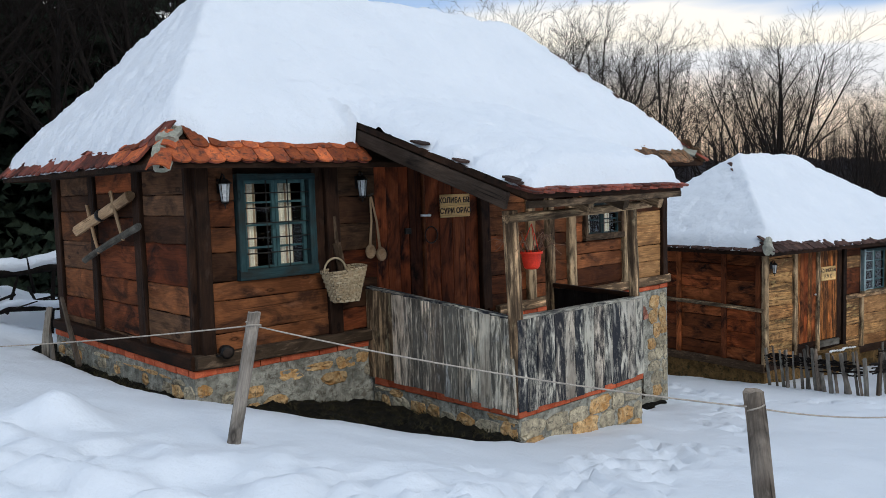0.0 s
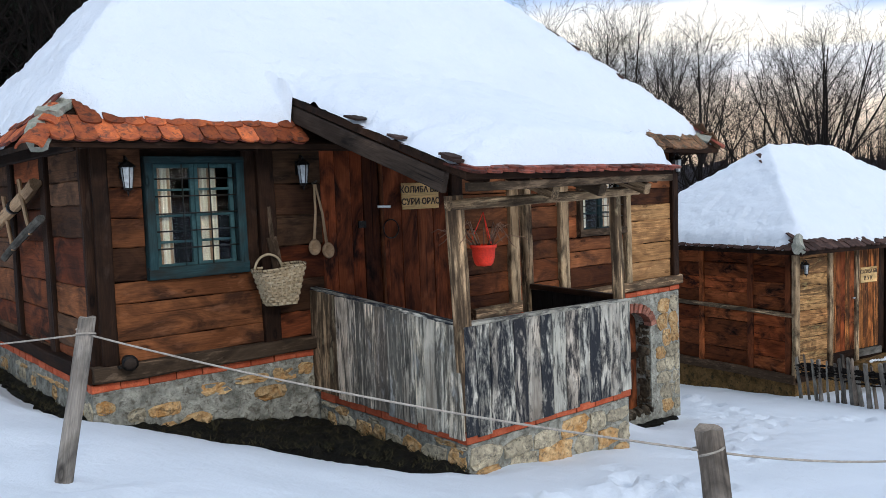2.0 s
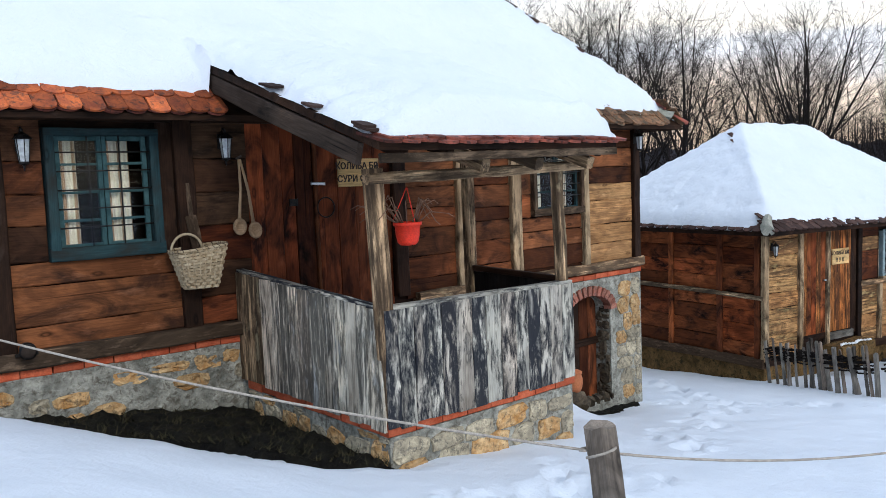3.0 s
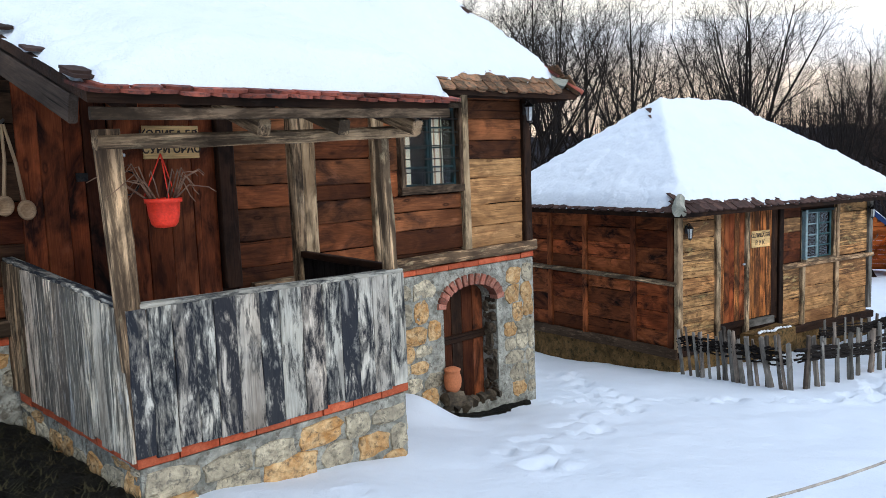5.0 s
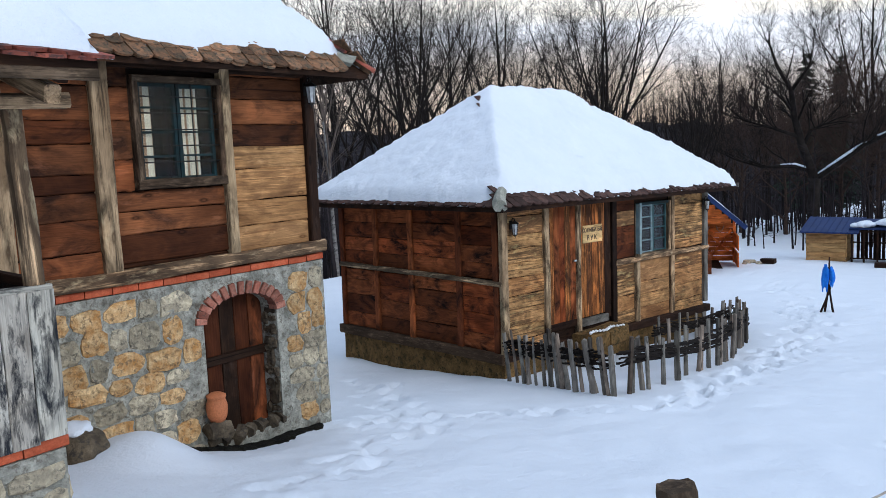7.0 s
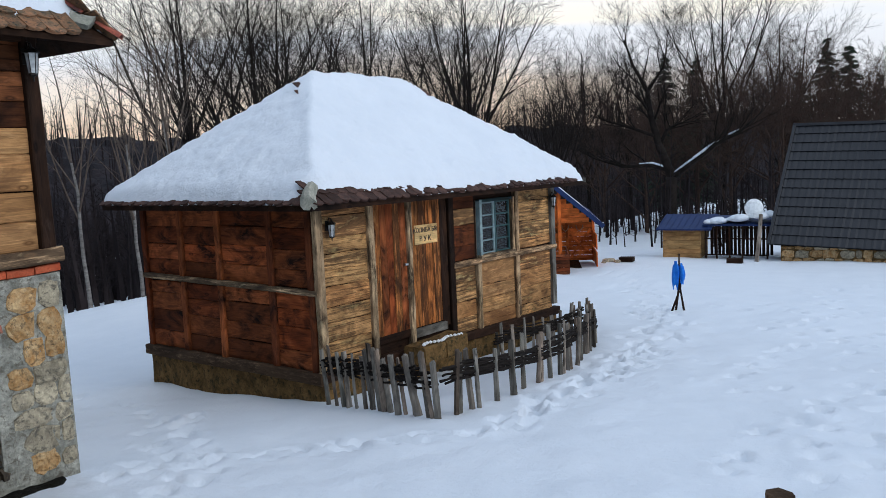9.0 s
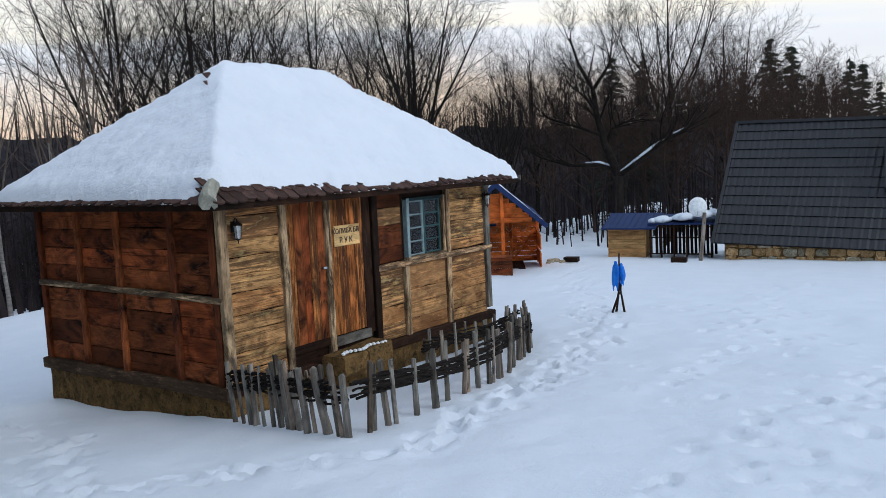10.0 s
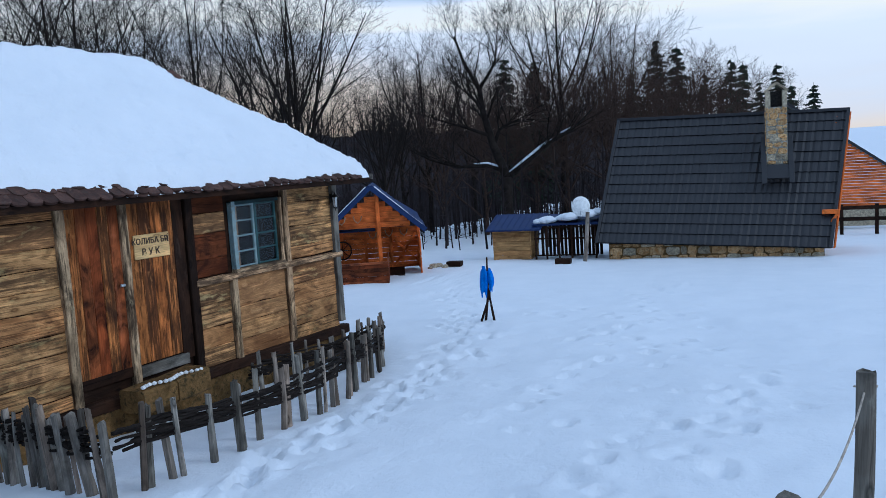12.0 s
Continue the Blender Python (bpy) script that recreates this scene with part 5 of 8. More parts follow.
    hbar("sill_beam", left, (-0.04, -0.06, -2.335), (-0.04, HD + 0.12, -2.36), 0.16, 0.14, WOOD_OLD, seg=6, c=0.016, rough=0.008)


build_hut()
RX0, RX1, RY0, RY1, RZ, RS = -0.49, HL + 0.49, -0.48, HD + 0.48, 0.085, 0.755


def build_hut_roof():
    roof = hip_deck("roof", hut, RX0 + 0.02, RX1 - 0.02, RY0 + 0.02, RY1 - 0.02, RZ - 0.012, RS, 0.08, WOOD_DARK, HM)
    t = tile_set(TILE_HUT)
    r3 = HM.to_3x3()
    lay_tiles(roof, t, H(RX0 + 0.1, RY0 - 0.03, RZ - 0.02), r3 @ Vector((1, 0, 0)), r3 @ Vector((0, 1, RS)), 40, 0.172, 2, 0.17, jitter=1.7)
    lay_tiles(roof, t, H(RX0 + 0.1, RY0 - 0.02, RZ - 0.045), r3 @ Vector((1, 0, 0)), r3 @ Vector((0, 1, RS)), 40, 0.172, 1, start=0.02)
    lay_tiles(roof, t, H(RX0 - 0.03, RY1 - 0.1, RZ - 0.02), r3 @ Vector((0, -1, 0)), r3 @ Vector((1, 0, RS)), 28, 0.172, 1)
    lay_tiles(roof, t, H(RX0 - 0.02, RY1 - 0.1, RZ - 0.045), r3 @ Vector((0, -1, 0)), r3 @ Vector((1, 0, RS)), 28, 0.172, 1, start=0.02)
    # a weathered hip end cap, and ridge tiles that poke through the snow
    p = [H(RX0 + 0.0, RY0 + 0.0, RZ + 0.02), H(RX0 + 0.22, RY0 + 0.22, RZ + 0.20)]
    log("hip_tile", roof, p[0], p[1], 0.105, 0.08, CEMENT, 10, 3, 0.1, "pale lichened hip end tile")
    for u, v, z in ((1.62, 1.78, 1.80), (1.50, 1.62, 1.66), (4.95, 1.9, 1.86), (5.12, 1.80, 1.72), (1.25, 2.30, 1.50), (1.10, 2.6, 1.36)):
        m = HM @ pose(u, v, z - 0.03, 36 if u > 1.3 else 30, -8, rng.uniform(-12, 12) if u > 1.3 else -60) @ Matrix.Scale(0.8, 4)
        put("hip_tile", t, m, None, roof)
    bar("gutter_edge", roof, H(RX1, RY0 - 0.02, RZ + 0.0), H(RX1, RY1, RZ + 0.0), 0.08, 0.03, WOOD_STAKE)


build_hut_roof()
snow_sheet("roof_snow", "smooth white snow lying on the hut roof",
           lambda x, y: (lambda d: None if d < -1e-6 else RZ + RS * d)(min(y - RY0, RY1 - y, x - RX0, RX1 - x)),
           lambda x, y: min(y - RY0 - 0.045 - 0.13 * smooth_step(2.6, 0.0, x) - 0.06 * noise.noise(Vector((x * 2.2, 3.0, 0))) - 0.05 * noise.noise(Vector((x * 6.5, 9.0, 0))), RY1 - y - 0.03, x - RX0 - 0.03, RX1 - x - 0.03) - 0.30 * math.exp(-((x - RX0 - 0.1) ** 2 + (y - RY0 - 0.1) ** 2) / 0.05),
           lambda x, y: 0.18, RX0, RX1, RY0, RY1, 0.06, HM, 0.16)


# ---- rope fence ----
FENCE = ((1.52, 9.5, 1.52, 9.5, 0.16, 0.06), (2.66, 5.04, 2.775, 4.93, 0.70, 0.047), (4.50, 2.14, 4.43, 2.20, 0.27, 0.062), (7.66, 1.38, 7.59, 1.41, -0.08, 0.060), (10.05, 1.0, 10.0, 1.0, -0.545, 0.05), (12.42, 0.21, 12.38, 0.19, -0.77, 0.042), (14.35, -0.25, 14.42, -0.30, -0.93, 0.05))
posts = []
for i, (bx, by, tx, ty, tz, r) in enumerate(FENCE):
    gz = ground(bx, by) - 0.25
    k = (tz - gz) / (tz - ground(bx, by))
    ob = log("fence_post", None, (bx + (bx - tx) * (k - 1), by + (by - ty) * (k - 1), gz), (tx, ty, tz), r, r * 0.95, WOOD_OLD if i in (3, 4) else WOOD_STAKE, 12, 6, 0.05)
    posts.append(tagged(ob, "weathered grey round wooden post of a rope fence", "fence post", "rope fence posts"))


def rope(p0, p1, sag, name="rope"):
    p0, p1 = Vector(p0), Vector(p1)
    pts = [p0.lerp(p1, i / 16) - Vector((0, 0, sag * 4 * (i / 16) * (1 - i / 16))) for i in range(17)]
    ob = rod(name, None, pts, 0.0052, ROPE, 6)
    return tagged(ob, "thin grey rope strung between two posts", "rope", "fence ropes")


knots = [Vector((f[2], f[3], f[4] - 0.09)) for f in FENCE]
for a, b, s in zip(knots, knots[1:], (0.03, 0.05, 0.14, 0.14)):
    rope(a, b, s)
rope(knots[5], knots[6], 0.12)


# ---- wattle fence before the hut ----
def wattle(points, n_stakes, pair, top, seedv, label="wattle fence of grey split stakes woven with dark willow rods", lean=0.05, swing=0.0):
    """swing: how far the stakes' heads lean back along the run."""
    r = random.Random(seedv)
    pts = [Vector((x, y, 0)) for x, y in points]
    seg = [(b - a).length for a, b in zip(pts, pts[1:])]
    total = sum(seg)

    def along(s):
        s = min(max(s, 0), total)
        for a, b, l in zip(pts, pts[1:], seg):
            if s <= l:
                return a.lerp(b, s / l), (b - a).normalized()
            s -= l
        return pts[-1], (pts[-1] - pts[-2]).normalized()
    f = base("wattle_fence", pts[0].x, pts[0].y, ground(pts[0].x, pts[0].y), label=label, category="fence")
    for i in range(n_stakes):
        s = total * (i + 0.5) / n_stakes + r.uniform(-0.05, 0.05)
        both = r.uniform(-lean, lean)
        for k in range(2 if r.random() < pair else 1):
            p, d = along(s + k * r.uniform(0.075, 0.11))
            n = Vector((-d.y, d.x, 0))
            g = ground(p.x, p.y)
            ln = top * r.uniform(0.86, 1.14)
            tilt = d * (both * 1.6 + r.uniform(-0.4, 0.4) * lean - swing * r.uniform(0.6, 1.3)) * ln + n * r.uniform(-lean, lean) * ln
            b = p + n * r.uniform(-0.03, 0.03)
            rad = r.uniform(0.030, 0.047)
            # a split stake: flat on one side, cut straight across the head
            m, full = axes((b.x, b.y, g - 0.15), (b.x + tilt.x, b.y + tilt.y, g + ln), (r.uniform(-1, 1), r.uniform(-1, 1), 0.1))
            vs, fs, sides, segs = [], [], 7, 4
            ph, bow = r.uniform(0, 6), r.uniform(-0.02, 0.02)
            ring = [r.uniform(0.72, 1.12) * (0.62 if q in (2, 3) else 1.0) for q in range(sides)]
            for q in range(segs + 1):
                e = q / segs
                for c in range(sides):
                    t = 2 * math.pi * c / sides + 0.12 * e
                    k2 = rad * ring[c] * (1.12 - 0.25 * e) * r.uniform(0.93, 1.07)
                    vs.append((full * (e - 0.5) + (r.uniform(-0.02, 0.02) if q == segs else 0), math.cos(t) * k2 + bow * math.sin(3.1 * e + ph), math.sin(t) * k2))
            for q in range(segs):
                for c in range(sides):
                    c2 = (c + 1) % sides
                    fs.append((q * sides + c, q * sides + c2, q * sides + sides + c2, q * sides + sides + c))
            fs += [tuple(range(sides - 1, -1, -1)), tuple(range(segs * sides, segs * sides + sides))]
            put("stake", mesh_of(vs, fs), m, WOOD_STAKE, f)
    for k in range(15):
        hh = top * (0.52 + 0.020 * k) + r.uniform(-0.02, 0.02)
        m = 2 * n_stakes + 8
        ph = r.uniform(0, 6)
        a0, a1 = r.uniform(-0.15, 0.3), total - r.uniform(-0.2, 0.35)
        line = []
        for j in range(m + 1):
            s = a0 + (a1 - a0) * j / m
            p, d = along(s)
            n = Vector((-d.y, d.x, 0))
            o = n * (0.026 * math.sin(j * math.pi / 1.5 + ph)) - d * swing * hh
            line.append((p.x + o.x, p.y + o.y, ground(p.x, p.y, False) + hh + 0.04 * math.sin(s * 1.7 + 0.4 * ph) + r.uniform(-0.014, 0.014)))
        rod("willow_rod", f, line, [0.012 + 0.005 * abs(math.sin(j + ph)) for j in range(m + 1)], BARK, 5)
    return f


wattle([(15.60, 7.32), (15.36, 6.3), (15.03, 5.22)], 15, 0.25, 0.74, 1, lean=0.05, swing=0.16)
wattle([(15.05, 5.22), (16.4, 5.02), (18.3, 4.95), (20.7, 5.32)], 14, 0.85, 0.70, 2)
wattle([(20.72, 5.34), (21.5, 5.75), (22.3, 6.0)], 7, 0.4, 0.58, 3)
wattle([(18.75, 6.35), (20.3, 6.15), (21.8, 5.95)], 9, 0.4, 0.60, 4)

# ---- doorstep of the hut ----
step = base("doorstep", *H(1.7, -0.5, -2.5), label="rough stone doorstep with a row of white pebbles", category="doorstep")
for u, v, w, zt in ((1.45, -0.42, 0.5, -2.16), (1.95, -0.44, 0.5, -2.14)):
    hbar("slab", step, (u - w / 2 + 0.25, v, zt - 0.13), (u + w / 2 + 0.27, v, zt - 0.12), 0.26, 0.42, HUT_BASE, seg=3, c=0.03, rough=0.015)
for i in range(15):
    p = H(1.5 + i * 0.062, -0.56 + 0.04 * math.sin(i * 0.8), -2.115)
    bm = bmesh.new()
    bmesh.ops.create_icosphere(bm, subdivisions=1, radius=0.034, matrix=Matrix.Translation(p) @ Matrix.Diagonal((1, 1, 0.8, 1)))
    part("pebble", bm, WHITE, step)


# ---- red shelter in the yard ----
CM = pose(32.56, 10.8, 0, 0, 0, math.degrees(math.atan2(-0.92, 0.39)))


def C(w, d, z):
    return CM @ Vector((w, d, z))


def cbar(name, parent, a, b, w, t, mat, up=(0, 0, 1), **k):
    return bar(name, parent, C(*a), C(*b), w, t, mat, up=CM.to_3x3() @ Vector(up), **k)


def build_cabin():
    cab = base("shelter", *C(0, 1.0, -3.5), label="open red-stained timber shelter with a navy sheet roof", category="shelter")
    gz = -3.48
    cbar("deck", cab, (-1.6, -0.3, gz - 0.02), (0.9, -0.3, gz - 0.02), 5.4, 0.14, WOOD_DARK, up=(0, 1, 0), seg=1)
    for a, b in ((-1.9, -1.15), (-1.13, -0.35), (-0.33, 0.5), (0.52, 1.45)):
        wall = cbar("wall", cab, (a, 2.46, -3.4), (b, 2.46, -3.4), 0.1, 0.08, WOOD_CABIN)
        for i in range(8):
            cbar("plank", wall, (a, 2.45, -3.34 + i * 0.17), (b, 2.45, -3.34 + i * 0.17), 0.16, 0.03, WOOD_CABIN, seg=1)
        cbar("post", wall, (b, 2.42, -3.5), (b, 2.42, -1.95), 0.09, 0.09, WOOD_CABIN, up=(1, 0, 0), seg=2)
    for a, b in (((0.6, -3.35), (1.35, -2.3)), ((0.6, -2.5), (1.35, -3.2))):
        cbar("brace", cab, (a[0], 2.40, a[1]), (b[0], 2.40, b[1]), 0.07, 0.04, WOOD_CABIN)
    for z in (-3.2, -2.6):
        cbar("plank", cab, (1.44, 0.6, z), (1.44, 2.4, z), 0.5, 0.04, WOOD_CABIN)
    # gable and roof
    ap, hw, dr = -0.60, 1.62, 1.42
    gable = cbar("gable", cab, (-1.15, 0.02, ap - dr + 0.26), (1.15, 0.02, ap - dr + 0.26), 0.16, 0.05, WOOD_CABIN)
    for i in range(5):
        k = (i + 1) / 6
        cbar("plank", gable, (-1.28 * (1 - k), 0.03, ap - dr + 0.26 + 0.16 * (i + 1)), (1.28 * (1 - k), 0.03, ap - dr + 0.26 + 0.16 * (i + 1)), 0.155, 0.03, WOOD_CABIN, seg=1)
    for s in (-1, 1):
        sl = cbar("roof", cab, (s * hw / 2, -0.25, ap - dr / 2 + 0.05), (s * hw / 2, 2.9, ap - dr / 2 + 0.05), math.hypot(hw, dr), 0.05, BLUE_METAL, up=(s * hw, 0, -dr), seg=1, label="navy sheet roof")
        for i in range(9):
            k = (i + 0.5) / 9
            cbar("seam", sl, (s * hw * k, -0.25, ap - dr * k + 0.09), (s * hw * k, 2.9, ap - dr * k + 0.09), 0.03, 0.03, BLUE_METAL, seg=1)
        cbar("barge_board", cab, (0, -0.27, ap + 0.03), (s * hw, -0.27, ap - dr + 0.03), 0.15, 0.03, BLUE_METAL, seg=1)
        cbar("snow_strip", cab, (s * 0.12, -0.2, ap + 0.03), (s * hw * 0.93, -0.2, ap - dr * 0.93 + 0.10), 0.05, 0.12, ROOF_SNOW, seg=4, rough=0.01)
    # lower blue roofs beside and behind
    cbar("lean_roof", cab, (0.9, 3.0, -1.45), (0.9, 5.6, -1.45), 1.5, 0.06, BLUE_METAL, up=(0.8, 0, -0.55), seg=1)
    cbar("awning", cab, (-1.3, 2.1, -2.0), (0.0, 2.1, -2.0), 0.5, 0.05, BLUE_METAL, up=(0, 1, 0.4), seg=1)
    for w in (-1.35, 0.18):
        cbar("post", cab, (w, -0.1, -3.5), (w, -0.1, ap - dr * abs(w) / hw), 0.11, 0.11, WOOD_CABIN, up=(1, 0, 0), seg=3)
    low = cbar("low_wall", cab, (-1.5, -1.7, -2.72), (0.42, -1.7, -2.72), 0.06, 0.12, WOOD_DOOR)
    for i in range(6):
        cbar("plank", low, (-1.5, -1.7, -3.40 + i * 0.12), (0.42, -1.7, -3.40 + i * 0.12), 0.115, 0.04, WOOD_DOOR, seg=1)
    for i in range(6):
        cbar("plank", low, (0.40, -1.65, -3.40 + i * 0.12), (0.40, 0.9, -3.40 + i * 0.12), 0.115, 0.04, WOOD_DOOR, seg=1)
    # pale antlers on the boards
    for w, d, z in ((-0.95, 0.0, -1.62), (-0.45, 0.0, -1.60), (-0.1, 2.36, -2.35), (0.45, 2.36, -2.3), (0.95, 2.36, -2.3)):
        ant = rod("antlers", None, [C(w - 0.13, d - 0.05, z + 0.16), C(w - 0.09, d - 0.06, z + 0.02), C(w, d - 0.06, z - 0.06), C(w + 0.09, d - 0.06, z + 0.02), C(w + 0.13, d - 0.05, z + 0.16)], 0.018, LADLE, 6)
        tagged(ant, "pale antlers mounted on a red board wall", "antlers", "mounted antlers")
    wheel = [C(-1.15 + 0.3 * math.cos(a), 2.36, -2.75 + 0.3 * math.sin(a)) for a in np.linspace(0, 2 * math.pi, 24)]
    wh = tagged(rod("cart_wheel", None, wheel, 0.025, WOOD_DARK, 6), "old dark cart wheel leaning on the shelter wall", "wheel")
    for k in range(4):
        a = math.pi * k / 4
        rod("spoke", wh, [C(-1.15 + 0.3 * math.cos(a), 2.36, -2.75 + 0.3 * math.sin(a)), C(-1.15 - 0.3 * math.cos(a), 2.36, -2.75 - 0.3 * math.sin(a))], 0.014, WOOD_DARK, 5)
    for w, d, r in ((1.9, 2.3, 0.16), (2.25, 2.0, 0.12), (2.1, 2.6, 0.14), (1.75, 1.7, 0.09)):
        p = C(w, d, 0)
        bm = bmesh.new()
        bmesh.ops.create_icosphere(bm, subdivisions=2, radius=r)
        for v in bm.verts:
            v.co *= 1 + 0.25 * noise.noise(v.co * 9 + Vector((w, d, 0)))
            v.co.z *= 0.6
        bm.transform(Matrix.Translation((p.x, p.y, ground(p.x, p.y) + r * 0.3)))
        tagged(part("field_stone", bm, STONE, None), "dark field stone half sunk in snow", "stone", "field stones")


build_cabin()


# ---- kennel, run, mast ----
def build_kennel():
    gz = -3.72
    ken = base("kennel", 38.5, 8.0, gz, label="small yellow board kennel with a navy sheet roof", category="kennel")
    for i in range(7):
        z = gz + 0.12 + i * 0.165
        bar("plank", ken, (38.0, 8.55, z), (38.0, 7.2, z), 0.155, 0.03, WOOD_YELLOW, seg=1)
        bar("plank", ken, (38.03, 7.18, z), (39.2, 7.18, z), 0.155, 0.03, WOOD_YELLOW, seg=1)
        bar("plank", ken, (38.03, 8.57, z), (39.2, 8.57, z), 0.155, 0.03, WOOD_YELLOW, seg=1)
    bar("plank", ken, (39.2, 8.55, gz + 0.6), (39.2, 7.2, gz + 0.6), 1.15, 0.03, WOOD_YELLOW, seg=1)
    bar("roof", ken, (38.5, 8.75, -2.38), (38.5, 6.75, -2.38), 1.6, 0.06, BLUE_METAL, up=(1, 0, 0.28), seg=1, label="navy sheet roof")
    for i in range(9):
        y = 8.7 - i * 0.23
        bar("seam", ken, (37.72, y, -2.56), (39.25, y, -2.13), 0.03, 0.03, BLUE_METAL, seg=1)
    run = base("kennel_run", 38.6, 6.0, gz, label="dark slatted kennel run with snow on its roof", category="kennel")
    for y in (7.0, 6.6, 6.15, 5.7, 5.25, 4.85):
        bar("post", run, (38.05, y, gz), (38.05, y, -2.5), 0.06, 0.06, WOOD_DARK, up=(0, 1, 0), seg=1)
    for i in range(16):
        y = 7.05 - i * 0.145
        bar("slat", run, (39.4, y, gz), (39.4, y, -2.5), 0.1, 0.03, WOOD_DARK, up=(0, 1, 0), seg=1)
    for z in (-3.55, -2.95, -2.55):
        bar("rail", run, (38.05, 7.05, z), (38.05, 4.8, z), 0.05, 0.04, WOOD_DARK, seg=1)
    bar("roof", run, (38.8, 7.1, -2.35), (38.8, 4.6, -2.35), 1.7, 0.06, BLUE_METAL, up=(1, 0, 0.12), seg=1)
    bm = bmesh.new()
    for i in range(11):
        y = 6.9 - i * 0.23
        bmesh.ops.create_icosphere(bm, subdivisions=2, radius=0.26 + 0.09 * math.sin(i * 1.7), matrix=Matrix.Translation((38.35 + 0.14 * math.sin(i * 2.3), y, -2.36 + 0.03 * i)) @ Matrix.Diagonal((1.6, 0.9, 0.42, 1)))
    for v in bm.verts:
        v.co += Vector((0, 0, 0.06 * noise.noise(v.co * 4)))
    for f in bm.faces:
        f.smooth = True
    tagged(part("snow_heap", bm, ROOF_SNOW, None), "lumpy snow lying on the kennel run roof", "snow", kind="stuff")
    mast = log("dish_mast", None, (36.62, 5.05, -3.9), (36.80, 4.90, -1.95), 0.07, 0.065, WOOD_STAKE, 10, 4, 0.04)
    tagged(mast, "leaning grey wooden pole with a white satellite dish", "pole")
    m = look((36.72, 5.10, -1.74), (20, 3.0, -0.2))
    bm = bmesh.new()
    rings, n = 6, 28
    prev = None
    for side in (0, 0.012):
        for k in range(rings + 1):
            r = 0.32 * k / rings
            cur = [bm.verts.new((math.cos(2 * math.pi * j / n) * r * 0.95, math.sin(2 * math.pi * j / n) * r * 1.05, -0.9 * (0.1 - r * r) + 0.09 + side)) for j in range(n)] if k else [bm.verts.new((0, 0, side))]
            if k == 1:
                for j in range(n):
                    bm.faces.new((prev[0], cur[j], cur[(j + 1) % n]))
            elif k > 1:
                for j in range(n):
                    bm.faces.new((prev[j], cur[j], cur[(j + 1) % n], prev[(j + 1) % n]))
            prev = cur
    for f in bm.faces:
        f.smooth = True
    bm.transform(m)
    dish = part("satellite_dish", bm, WHITE, mast, "white satellite dish")
    rod("feed_arm", dish, [m @ Vector((0, -0.3, -0.02)), m @ Vector((0, -0.16, -0.32))], 0.012, ZINC, 6)


build_kennel()
for x, y, w in ((35.8, 5.6, 0.5), (35.6, 9.3, 0.5)):
    g = ground(x, y)
    crate = base("wood_block", x, y, g, label="dark wooden block lying in the snow", category="block", group="wood blocks")
    for i in range(3):
        bar("plank", crate, (x + i * 0.11, y - w / 2, g + 0.09), (x + i * 0.11, y + w / 2, g + 0.09), 0.16, 0.1, WOOD_DARK, seg=1)


